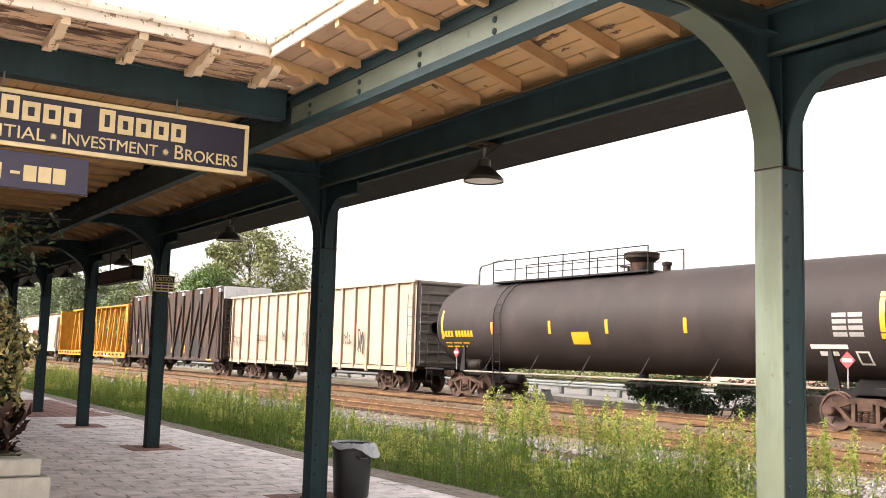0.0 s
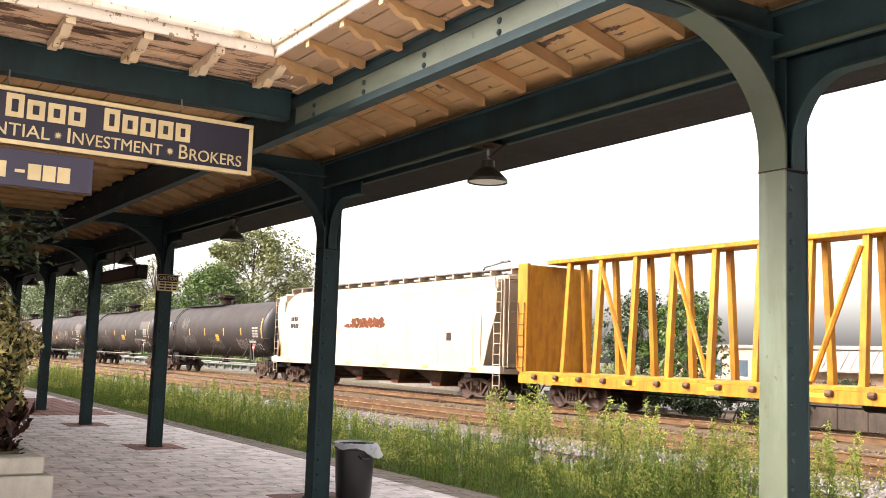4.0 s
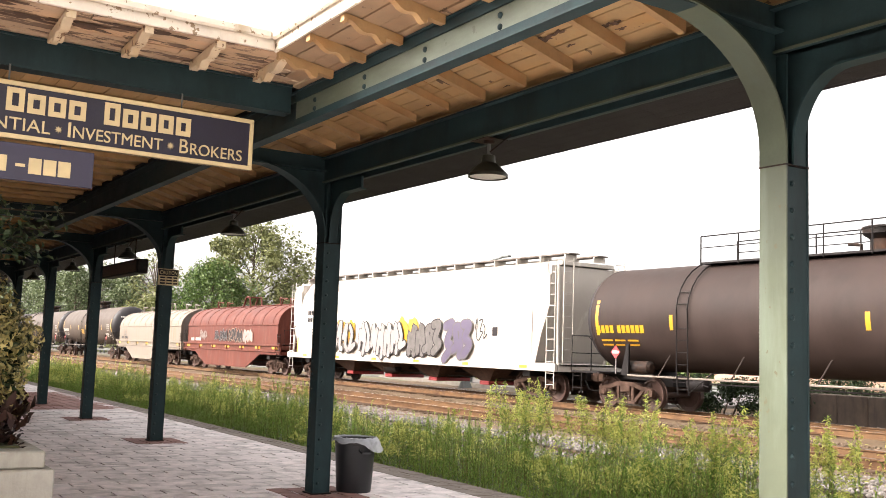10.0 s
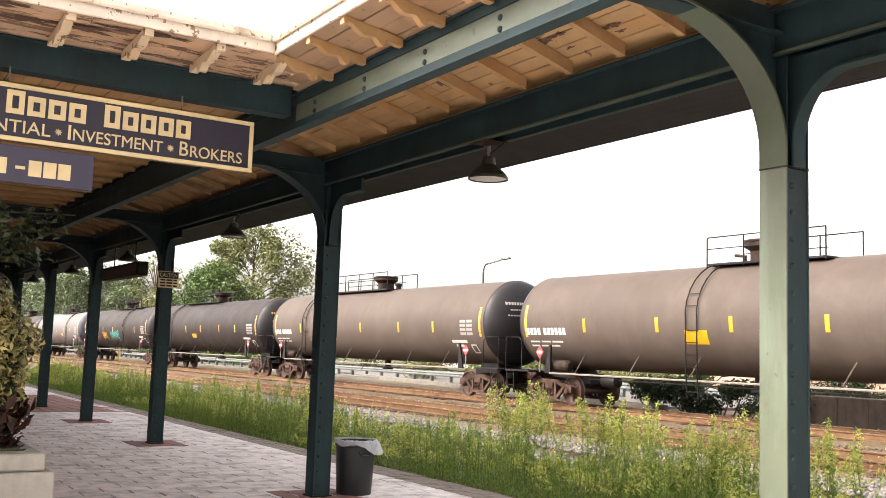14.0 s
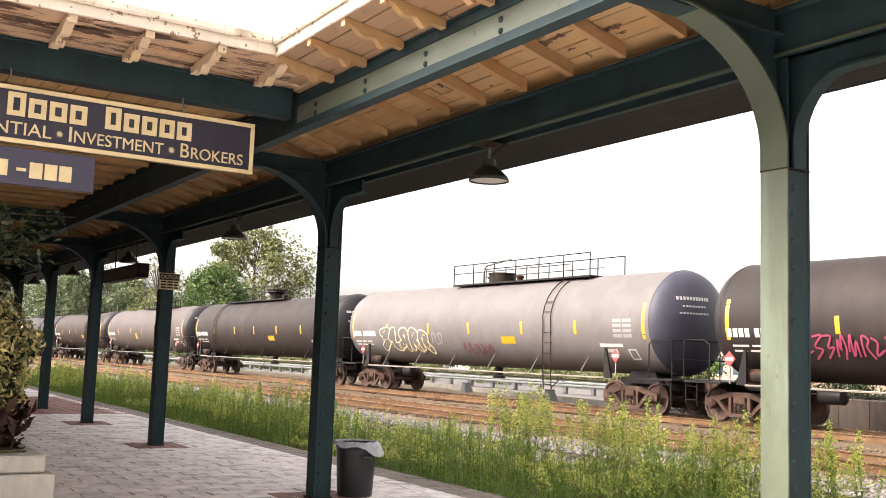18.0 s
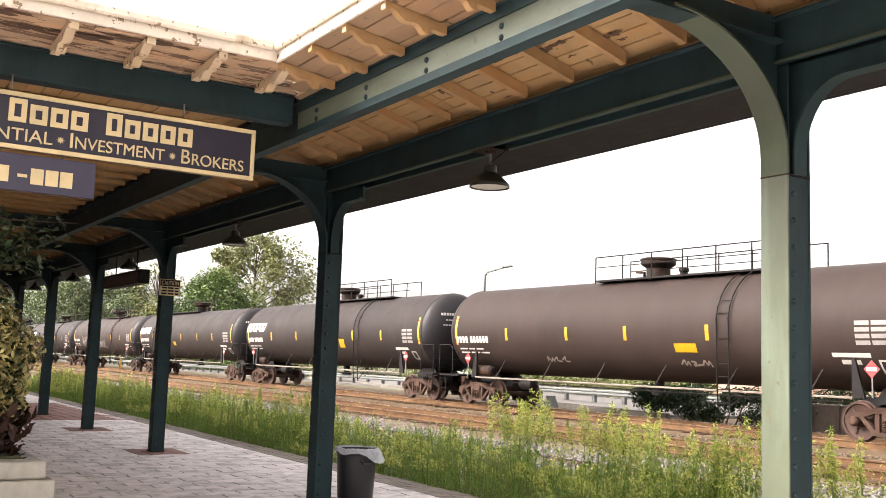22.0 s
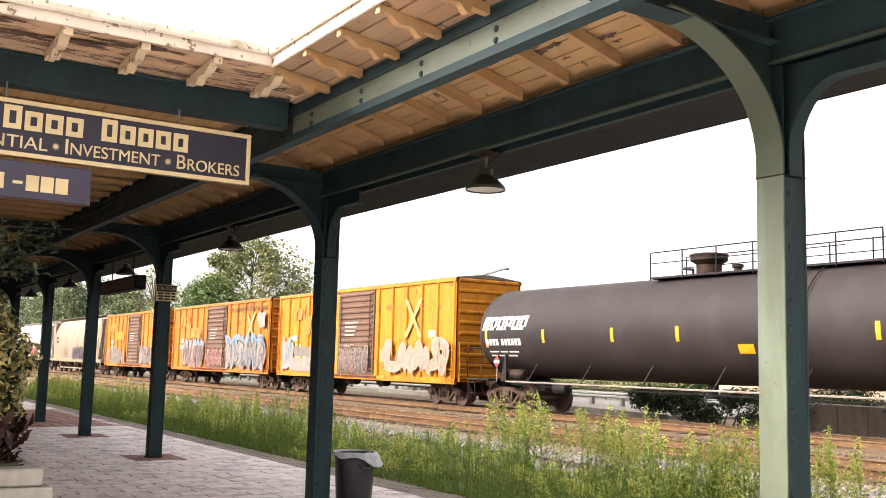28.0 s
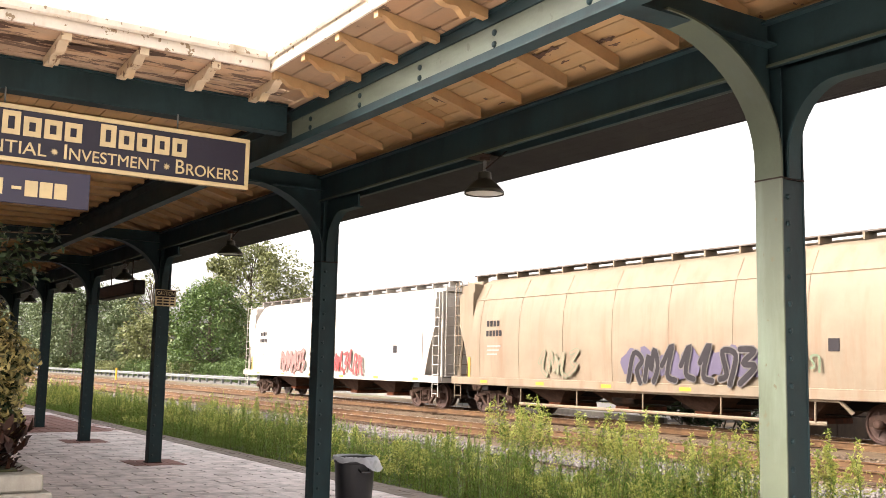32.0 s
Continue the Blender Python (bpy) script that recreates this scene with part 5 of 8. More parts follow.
def underframe(car, fwd, aft, tc, mat, in0=0.5, in1=0.5, sill=True):
    xa, xb = -aft + in0, fwd - in1
    part("centre_sill", Geo().box(xa, -0.25, 0.72, xb, 0.25, 1.02, 0.01), M["car_black"], car)
    for d, e, x in ((1, fwd, xb), (-1, aft, xa)):
        coupler(car, x, d, e - abs(x))
        part("bolster", Geo().box(d * tc / 2 - 0.2, -1.4, 0.78, d * tc / 2 + 0.2, 1.4, 0.98, 0.02), M["car_black"], car)
    part("brake_cylinder", Geo().lathe([(0.16, -0.35), (0.2, -0.3), (0.2, 0.3), (0.1, 0.36)], "x", 12, (1.2, -0.7, 0.74)), M["car_black"], car)
    part("air_reservoir", Geo().lathe([(0, -0.5), (0.16, -0.46), (0.2, -0.4), (0.2, 0.4), (0.16, 0.46), (0, 0.5)], "x", 12, (-1.4, -0.8, 0.74)), M["dark_steel"], car)
    part("brake_rod", Geo().tube([(-tc / 2 + 1, -0.5, 0.6), (tc / 2 - 1, -0.5, 0.6)], 0.02, 6), M["car_black"], car)
    return xa, xb


def gondola_car(front, rear, pr, nf, label):
    car, fwd, aft, tc = new_car("gondola_car", front, rear, pr, nf, label)
    xa, xb = underframe(car, fwd, aft, tc, M["cream_steel"], 0.3, 0.6)
    y, z0, z1 = 1.42, 1.02, 4.37
    for s in (-1, 1):
        part("side_sheet", Geo().box(xa, min(s * y, s * (y - 0.02)), z0, xb, max(s * y, s * (y - 0.02)), z1), M["cream_steel"], car)
        part("top_chord", Geo().box(xa, min(s * (y - 0.05), s * (y + 0.13)), z1, xb, max(s * (y - 0.05), s * (y + 0.13)), z1 + 0.1, 0.01), M["cream_steel"], car)
        part("side_sill", Geo().box(xa, min(s * (y - 0.06), s * (y + 0.06)), z0 - 0.14, xb, max(s * (y - 0.06), s * (y + 0.06)), z0 + 0.02, 0.008), M["cream_steel"], car)
        n = 17
        for i in range(n):
            x = xa + 0.25 + (xb - xa - 0.5) * i / (n - 1)
            a, b = (y, y + 0.11) if s > 0 else (-y - 0.11, -y)
            bot = z0 - (0.24 if i % 2 else 0.1)
            part("side_post", Geo().box(x - 0.075, a, bot, x + 0.075, b, z1, 0.02), M["cream_steel"], car)
            if s < 0 and i % 3 == 1:
                part("reflective_strip", Geo().box(x - 0.45, -y - 0.008, z0 + 0.04, x - 0.1, -y - 0.002, z0 + 0.14), M["yellow_mark"], car, "yellow reflective strip")
    part("floor", Geo().box(xa, -y, z0 - 0.02, xb, y, z0 + 0.06), M["rusty"], car)
    for d, x in ((1, xb), (-1, xa)):
        corrugated_end(car, x, d, z0, z1 + 0.08, y, M["grey_steel"])
        for s in (-1, 1):
            part("corner_ladder", ladder(x - d * 0.28, s * (y + 0.15), 1.1, 3.9, 0.18), M["grey_steel"], car)
            part("end_ladder", ladder(x + d * 0.1, s * (y - 0.3), 1.1, 4.2, 0.18, "y"), M["grey_steel"], car)
            part("step", ladder(x - d * 0.3, s * (y + 0.05), 0.4, 1.0, 0.2), M["dark_steel"], car)
    part("brake_wheel", Geo().lathe([(0.22, 0), (0.25, 0.015), (0.22, 0.03), (0.2, 0.015), (0.22, 0)], "x", 18, (xb + 0.12, -0.6, 2.6)), M["dark_steel"], car)
    for x, n, zz, h in ((xa + 0.45, 3, 3.6, 0.22), (xa + 0.45, 6, 3.28, 0.22)):
        for k in range(n if n < 4 else 3):
            side_mark(car, "reporting_mark", x + k * 0.17, zz, x + k * 0.17 + 0.12, zz + h, -y - 0.004, M["grey_mark"])
    side_graffiti(car, -y - 0.115, [(xa + 0.7, xa + 1.7, 1.7, 2.3, "tag", "black_paint", 0.06, 3), (xa + 3.9, xa + 5.6, 2.0, 2.35, "tag", "black_paint", 0.04, 6), (xa + 7.2, xa + 7.9, 2.0, 2.6, "tag", "black_paint", 0.05, 2),
                                    (xa + 9.7, xa + 10.5, 1.7, 2.6, "tag", "black_paint", 0.05, 2), (xa + 10.9, xa + 12.5, 1.5, 2.7, "tag", "black_paint", 0.08, 4), (xa + 14.0, xa + 14.8, 1.9, 2.4, "tag", "black_paint", 0.05, 3),
                                    (xa + 15.3, xa + 15.9, 1.5, 2.6, "tag", "black_paint", 0.08, 2)], 4)
    side_mark(car, "data_plate", xa + 13.1, 1.6, xa + 13.5, 2.0, -y - 0.004, M["tin_white"], "white data plate")
    return car


def wood_chip_car(front, rear, pr, nf, label):
    car, fwd, aft, tc = new_car("wood_chip_car", front, rear, pr, nf, label)
    xa, xb = underframe(car, fwd, aft, tc, M["old_black"], 0.75, 1.1)
    y, z0, z1 = 1.45, 0.98, 5.18
    for s in (-1, 1):
        part("side_sheet", Geo().box(xa, min(s * y, s * (y - 0.02)), z0, xb, max(s * y, s * (y - 0.02)), z1), M["old_black"], car)
        part("side_sill", Geo().box(xa, min(s * (y - 0.05), s * (y + 0.12)), z0 - 0.16, xb, max(s * (y - 0.05), s * (y + 0.12)), z0, 0.01), M["old_black"], car)
        n = 12
        xs = [xa + 0.4 + (xb - xa - 0.8) * i / (n - 1) for i in range(n)]
        for i, x in enumerate(xs):
            a, b = (y, y + 0.12) if s > 0 else (-y - 0.12, -y)
            part("side_post", Geo().box(x - 0.08, a, z0 - 0.16, x + 0.08, b, z1 - (0.12 if i % 2 else 0.0), 0.015), M["old_black"], car)
            part("stake_pocket", Geo().box(x - 0.11, a - 0.02, z1 - 0.32, x + 0.11, b + 0.02, z1 - 0.14, 0.01), M["cover"] if i % 2 else M["rusty"], car)
            if i + 1 < n:
                lo, hi = (x, xs[i + 1]) if i < n / 2 - 0.5 else (xs[i + 1], x)
                o = [(hi - 0.06, z0 + 0.3), (hi + 0.06, z0 + 0.3), (lo + 0.06, z1 - 0.25), (lo - 0.06, z1 - 0.25)]
                part("diagonal_brace", Geo().prism(o, "y", a + 0.01, b - 0.02), M["old_black"], car)
        if s < 0:
            for x, w in ((xa + 0.6, 1.1), (xa + 2.3, 2.4), (xa + 5.4, 2.6), (xa + 8.6, 3.6), (xa + 13.2, 2.6)):
                part("paint_patch", Geo().box(x, -y - 0.006, z0 + 0.1, x + w, -y - 0.002, z0 + 1.15), M["patch_black"], car, "fresh black paint patch")
            for x in (xa + 0.55, xa + 3.0, xa + 5.1, xa + 7.2, xa + 9.8, xa + 12.4):
                part("reflective_strip", Geo().box(x, -y - 0.012, z0 + 0.25, x + 0.14, -y - 0.007, z0 + 0.75), M["yellow_mark"], car, "yellow reflective strip")
            part("sill_stripe", Geo().box(xb - 2.2, -y - 0.126, z0 - 0.1, xb - 1.3, -y - 0.12, z0 - 0.02), M["yellow_mark"], car, "yellow stripe")
            for k in range(4):
                side_mark(car, "reporting_mark", xa + 1.25 + k * 0.2, 2.35, xa + 1.4 + k * 0.2, 2.62, -y - 0.008, M["white_paint"])
            for k in range(6):
                side_mark(car, "reporting_mark", xa + 1.3 + k * 0.19, 1.88, xa + 1.43 + k * 0.19, 2.14, -y - 0.008, M["white_paint"])
            side_mark(car, "data_plate", xb - 4.0, 1.55, xb - 3.5, 1.95, -y - 0.01, M["tin_white"], "white data plate")
            part("emblem", Geo().lathe([(0.0, 0), (0.2, 0), (0.2, 0.004), (0, 0.004)], "y", 16, (xa + 3.6, -y - 0.012, 2.05)), M["grey_mark"], car, "round pale emblem")
    rng = random.Random(5)
    g = Geo()
    g.fix = False
    m, k = 30, 7
    for i in range(m + 1):
        for j in range(k + 1):
            e = 0.0 if j in (0, k) else 0.08
            g.v.append((xa + (xb - xa) * i / m, -y - 0.02 + (2 * y + 0.04) * j / k, z1 - 0.02 + e + rng.uniform(-0.05, 0.06)))
    for i in range(m):
        for j in range(k):
            a = i * (k + 1) + j
            g.f.append((a, a + k + 1, a + k + 2, a + 1))
    part("load_cover", g, M["cover"], car, "crumpled white load cover")
    for d, x in ((1, xb), (-1, xa)):
        corrugated_end(car, x, d, z0, z1 - 0.75, y, M["old_black"])
        part("end_band", Geo().box(min(x, x + d * 0.05), -y, z1 - 0.72, max(x, x + d * 0.05), y, z1, 0.006), M["cover"], car, "white panel at the top of the end")
        for s in (-1, 1):
            part("corner_ladder", ladder(x - d * 0.3, s * (y + 0.15), 1.0, 4.9, 0.2), M["old_black"], car)
            part("end_ladder", ladder(x + d * 0.12, s * (y - 0.3), 1.0, 4.4, 0.2, "y"), M["old_black"], car)
            part("step", ladder(x - d * 0.3, s * (y + 0.05), 0.4, 0.85, 0.2), M["dark_steel"], car)
    return car


def centerbeam_car(front, rear, pr, nf, label):
    car, fwd, aft, tc = new_car("centerbeam_flatcar", front, rear, pr, nf, label)
    xa, xb = underframe(car, fwd, aft, tc, M["yellow_steel"], 0.4, 0.5)
    ym = M["yellow_steel"]
    part("deck", Geo().box(xa, -1.42, 1.02, xb, 1.42, 1.12, 0.01), ym, car)
    for s in (-1, 1):
        part("side_sill", Geo().box(xa, min(s * 1.36, s * 1.46), 0.72, xb, max(s * 1.36, s * 1.46), 1.02, 0.01), ym, car)
        n = 20
        for i in range(n):
            x = xa + 0.9 + (xb - xa - 1.8) * i / (n - 1)
            part("winch", Geo().lathe([(0.05, -0.1), (0.08, -0.08), (0.08, 0.08), (0.05, 0.1)], "x", 8, (x, s * 1.5, 0.95)), M["box_door"], car)
        for i in range(7):
            x = xa + 1.8 + (xb - xa - 3.6) * i / 6
            if s < 0:
                part("reflective_strip", Geo().box(x, -1.468, 0.84, x + 0.6, -1.462, 0.95), M["yellow_mark"], car, "yellow reflective strip")
    for k in range(7):
        x = xb - 6.2 + k * 0.32
        side_mark(car, "reporting_mark", x, 0.78, x + 0.22, 0.98, -1.464, M["white_paint"])
    # central truss: posts in pairs, diagonals and a wide top chord
    part("top_chord", Geo().box(xa + 0.1, -0.42, 4.76, xb - 0.1, 0.42, 4.9, 0.02), ym, car)
    n = 14
    xs = [xa + 1.2 + (xb - xa - 2.4) * i / (n - 1) for i in range(n)]
    for i, x in enumerate(xs):
        g = Geo()
        for s in (-1, 1):
            g.prism([(s * 0.60, 1.12), (s * 0.42, 1.12), (s * 0.2, 4.76), (s * 0.36, 4.76)], "x", x - 0.085, x + 0.085)
        part("truss_post", g, ym, car)
        if 0 < i < n - 1 and i % 2 == 1:
            d = 1 if i < n / 2 else -1
            part("diagonal_brace", Geo().tube([(x + d * 0.1, -0.4, 4.5), (x + d * 1.45, -0.5, 1.2)], 0.075, 6), ym, car)
    for d, x in ((1, xb - 0.05), (-1, xa + 0.05)):
        part("bulkhead", Geo().box(min(x, x - d * 0.06), -1.42, 1.1, max(x, x - d * 0.06), 1.42, 4.7), ym, car)
        for i in range(7):
            z = 1.4 + 0.5 * i
            part("bulkhead_rib", Geo().box(min(x, x + d * 0.2), -1.4, z, max(x, x + d * 0.2), 1.4, z + 0.08, 0.01), M["rusty"], car)
        for s in (-1, 1):
            part("bulkhead_post", Geo().box(min(x - d * 0.3, x + d * 0.22), min(s * 1.3, s * 1.44), 1.1, max(x - d * 0.3, x + d * 0.22), max(s * 1.3, s * 1.44), 4.72, 0.015), ym, car)
            part("corner_ladder", ladder(x - d * 0.05, s * 1.48, 1.1, 3.4, 0.16), M["rusty"], car)
            part("step", ladder(x - d * 0.35, s * 1.44, 0.4, 0.75, 0.2), M["dark_steel"], car)
    return car


def hopper_car(front, rear, pr, nf, label, skin, bays=4, top=4.35, bulge=1.58, seed=0, graffiti=(), pipes=False, strips="yellow_mark", in0=0.45, in1=0.45, patch=None, bay_mat="bogie", gate="rusty"):
    """A covered hopper: rounded body, open sloped ends with ladders, hoppers below, running board on the roof."""
    car, fwd, aft, tc = new_car("covered_hopper", front, rear, pr, nf, label)
    xa, xb = underframe(car, fwd, aft, tc, M[skin], in0, in1)
    mt = M[skin]
    half = [(bulge - 0.04, 1.2), (bulge + 0.0, 1.9), (bulge, 2.7), (bulge - 0.05, 3.4), (bulge - 0.18, 3.95), (bulge - 0.5, top - 0.2), (0.75, top - 0.02), (0, top + 0.03)]
    outline = [(-a, z) for a, z in half] + [(a, z) for a, z in half[-2::-1]]
    ba, bb = xa + 1.25, xb - 1.25
    part("hopper_body", Geo().prism(outline, "x", ba, bb), mt, car)
    for d, b, e in ((1, bb, xb), (-1, ba, xa)):
        # side wings that taper over the sloped end
        for s in (-1, 1):
            wing = [(b, 1.2), (b + d * 0.15, 1.2), (b + d * 0.45, 2.2), (b + d * 0.85, 3.1), (b + d * 0.85, top - 0.55), (b, top - 0.5)]
            part("end_wing", Geo().prism(wing, "y", min(s * (bulge - 0.08), s * (bulge - 0.04)), max(s * (bulge - 0.08), s * (bulge - 0.04))), mt, car)
        part("slope_sheet", Geo().prism([(b, 1.3), (b + d * 0.04, 1.3), (b + d * 0.85, 3.6), (b + d * 0.85, top - 0.25), (b, top - 0.2)], "y", -bulge + 0.1, bulge - 0.1), mt, car, "sloped end sheet")
        part("roof_end", Geo().box(min(b, b + d * 0.95), -bulge + 0.45, top - 0.22, max(b, b + d * 0.95), bulge - 0.45, top - 0.08, 0.02), mt, car)
        part("end_sill", Geo().box(min(e, e - d * 0.3), -1.45, 0.98, max(e, e - d * 0.3), 1.45, 1.24, 0.015), mt, car)
        part("end_platform", Geo().box(min(e, b), -1.4, 1.16, max(e, b), 1.4, 1.22), M["grey_steel"], car)
        for s in (-1, 1):
            part("corner_post", Geo().tube([(e - d * 0.15, s * 1.35, 1.2), (b + d * 0.85, s * 1.2, top - 0.2)], 0.05, 6), mt, car)
            part("corner_ladder", ladder(e - d * 0.32, s * (bulge - 0.05), 0.45, top - 0.1, 0.2), mt, car)
            part("end_ladder", ladder(e + d * 0.02, s * 1.1, 1.2, top, 0.2, "y"), mt, car)
    for s in (-1, 1):
        part("side_sill", Geo().box(xa, min(s * (bulge - 0.1), s * (bulge + 0.02)), 0.98, xb, max(s * (bulge - 0.1), s * (bulge + 0.02)), 1.24, 0.012), mt, car)
        # roof running boards with their stanchions
        y = s * 0.62
        part("running_board", Geo().box(xa + 0.3, y - 0.22, top + 0.16, xb - 0.3, y + 0.22, top + 0.2), M["grey_steel"], car)
        n = 16
        for i in range(n):
            x = xa + 0.5 + (xb - xa - 1) * i / (n - 1)
            part("board_bracket", Geo().box(x - 0.03, y - 0.24, top - 0.02, x + 0.03, y + 0.24, top + 0.16), mt, car)
    for i in range(8):
        x = ba + 0.5 + (bb - ba - 1.0) * i / 7
        part("panel_seam", Geo().tube([(x, -p - 0.002, z) for p, z in half[:6]], 0.012, 5), mt, car)
    part("eave_seam", Geo().tube([(ba, -bulge + 0.18, 3.96), (bb, -bulge + 0.18, 3.96)], 0.02, 5), mt, car)
    part("roof_hatch", Geo().box(ba + 0.3, -0.32, top + 0.02, bb - 0.3, 0.32, top + 0.12, 0.03), mt, car)
    span = (tc - 3.0) / bays
    for k in range(bays):
        c = -tc / 2 + 1.5 + span * (k + 0.5)
        g = Geo()
        a, b = span * 0.46, 0.28
        g.add([(c + sx * w, sy * h, z) for w, h, z in ((a, 1.4, 1.22), (b, 0.75, 0.5)) for sx in (-1, 1) for sy in (-1, 1)], [(0, 1, 3, 2), (4, 6, 7, 5), (0, 4, 5, 1), (2, 3, 7, 6), (0, 2, 6, 4), (1, 5, 7, 3)])
        h = part("hopper_bay", g, M[bay_mat], car)
        part("outlet_gate", Geo().box(c - 0.3, -0.8, 0.36, c + 0.3, 0.8, 0.5, 0.02), M[gate], h)
    if pipes:
        for z, x0, x1 in ((0.98, -tc / 2 + 1.3, tc / 2 - 1.3), (0.42, -tc / 2 + 2.0, tc / 2 - 2.0)):
            part("side_pipe", Geo().tube([(x0, -1.35, z - 0.3 if z > 0.6 else z), (x0 + 0.25, -1.5, z), (x1 - 0.25, -1.5, z), (x1, -1.35, z - 0.3 if z > 0.6 else z)], 0.055, 8), M["hopper_tan"], car)
        for i in range(5):
            x = -tc / 2 + 2.2 + (tc - 4.4) * i / 4
            part("pipe_hanger", Geo().tube([(x, -1.5, 0.4), (x, -1.48, 1.05)], 0.025, 6), M["hopper_tan"], car)
    y = -bulge - 0.022
    for i in range(6):
        x = ba + 0.6 + (bb - ba - 1.2) * i / 5
        side_mark(car, "reflective_strip", x, 1.05, x + 0.42, 1.15, y, M[strips], "yellow reflective strip")
    side_mark(car, "corner_stripe", xa + 1.0, 1.24, xa + 1.14, 1.95, -bulge + 0.03, M["yellow_mark"], "yellow corner stripe")
    yb = -bulge - 0.008
    for k in range(4):
        side_mark(car, "reporting_mark", ba + 0.9 + k * 0.2, 3.0, ba + 1.03 + k * 0.2, 3.2, yb + 0.02, M["black_paint"])
    for k in range(5):
        side_mark(car, "reporting_mark", ba + 0.9 + k * 0.19, 2.66, ba + 1.03 + k * 0.19, 2.86, yb, M["black_paint"])
    for k in range(3):
        side_mark(car, "stencil_line", ba + 0.95, 2.3 - 0.14 * k, ba + 1.75 - 0.1 * k, 2.35 - 0.14 * k, yb, M["grey_mark"])
    side_mark(car, "data_plate", bb - 2.2, 2.1, bb - 1.9, 2.4, yb, M["black_paint"], "small black data stencil")
    if patch:
        side_graffiti(car, -bulge, [(-1.0, 1.9, 2.75, 3.05, "blob", patch, 0.1, 6), (-1.6, 2.0, 2.62, 2.82, "blob", patch, 0.1, 8)], seed + 50)
    side_graffiti(car, -bulge - 0.02, graffiti, seed)
    return car


def coil_car(front, rear, pr, nf, label, skin, seed=0, graffiti=(), in0=0.7, in1=0.7):
    """A coil steel car: fish-belly sides under a rounded removable hood."""
    car, fwd, aft, tc = new_car("coil_car", front, rear, pr, nf, label)
    xa, xb = underframe(car, fwd, aft, tc, M[skin], in0, in1)
    mt = M[skin]
    t = tc / 2
    for s in (-1, 1):
        o = [(xa, 1.48), (xa, 1.05), (-t + 1.0, 1.02), (-t + 2.9, 0.27), (t - 2.9, 0.27), (t - 1.0, 1.02), (xb, 1.05), (xb, 1.48)]
        part("side_girder", Geo().prism(o, "y", min(s * 1.42, s * 1.48), max(s * 1.42, s * 1.48)), mt, car)
        part("side_chord", Geo().box(xa, min(s * 1.40, s * 1.56), 1.46, xb, max(s * 1.40, s * 1.56), 1.56, 0.012), mt, car)
        part("lower_chord", Geo().box(xa, min(s * 1.42, s * 1.54), 1.16, xb, max(s * 1.42, s * 1.54), 1.22, 0.01), mt, car)
        for i in range(7):
            x = xa + 0.6 + (xb - xa - 1.2) * i / 6
            part("stiffener", Geo().box(x - 0.05, min(s * 1.48, s * 1.53), 1.22, x + 0.05, max(s * 1.48, s * 1.53), 1.46), mt, car)
    part("floor", Geo().box(xa, -1.42, 1.2, xb, 1.42, 1.3), M["dark_steel"], car)
    # hood
    r = 1.42
    o = [(-r, 1.56), (-r, 2.56)] + [(-r * math.cos(math.pi * i / 14), 2.56 + 1.13 * math.sin(math.pi * i / 14)) for i in range(1, 14)] + [(r, 2.56), (r, 1.56)]
    ha, hb = xa + 0.55, xb - 0.55
    part("hood", Geo().prism(o, "x", ha, hb), mt, car)
    part("hood_ledge", Geo().box(ha - 0.02, -r - 0.04, 2.53, hb + 0.02, -r, 2.61, 0.01), mt, car)
    for i in range(10):
        x = ha + (hb - ha) * (i + 0.5) / 10
        ring = [(-(r + 0.012) * math.cos(math.pi * k / 12), 2.56 + 1.142 * math.sin(math.pi * k / 12)) for k in range(13)]
        part("hood_seam", Geo().tube([(x, q[0], q[1]) for q in ring], 0.016, 5), mt, car)
    part("end_panel", Geo().prism([(a * 1.01, z) for a, z in o], "x", hb, hb + 0.03), M["grey_steel"] if skin == "coil_cream" else mt, car)
    part("end_panel", Geo().prism([(a * 1.01, z) for a, z in o], "x", ha - 0.03, ha), mt, car)
    # lifting frames on the hood's top
    for u, hgt in ((0.16, 0.42), (0.5, 0.62), (0.84, 0.42)):
        x = ha + (hb - ha) * u
        if hgt > 0.5:
            for s in (-0.35, 0.35):
                g = Geo()
                g.tube([(x - 0.75, s, 3.59), (x - 0.3, s, 4.14), (x - 0.22, s, 4.24), (x + 0.22, s, 4.24), (x + 0.3, s, 4.14), (x + 0.45, s, 3.63)], 0.05, 6)
                if s > 0:
                    g.tube([(x, -0.35, 4.24), (x, 0.35, 4.24)], 0.05, 6)
                part("lifting_frame", g, M["pipe_grey"] if skin == "coil_cream" else mt, car)
        else:
            for s in (-0.3, 0.3):
                g = Geo()
                g.tube([(x - 0.3, s, 4.07), (x - 0.12, s, 3.59)], 0.04, 6)
                g.tube([(x - 0.3, s, 4.07), (x + 0.75, s, 3.99)], 0.035, 6)
                g.tube([(x - 0.1, s, 3.64), (x + 0.2, s, 4.05)], 0.03, 6)
                part("lifting_frame", g, M["pipe_grey"] if skin == "coil_cream" else mt, car)
    part("ridge_rail", Geo().tube([(ha + 0.3, 0, 3.73), (hb - 0.3, 0, 3.73)], 0.03, 6), mt, car)
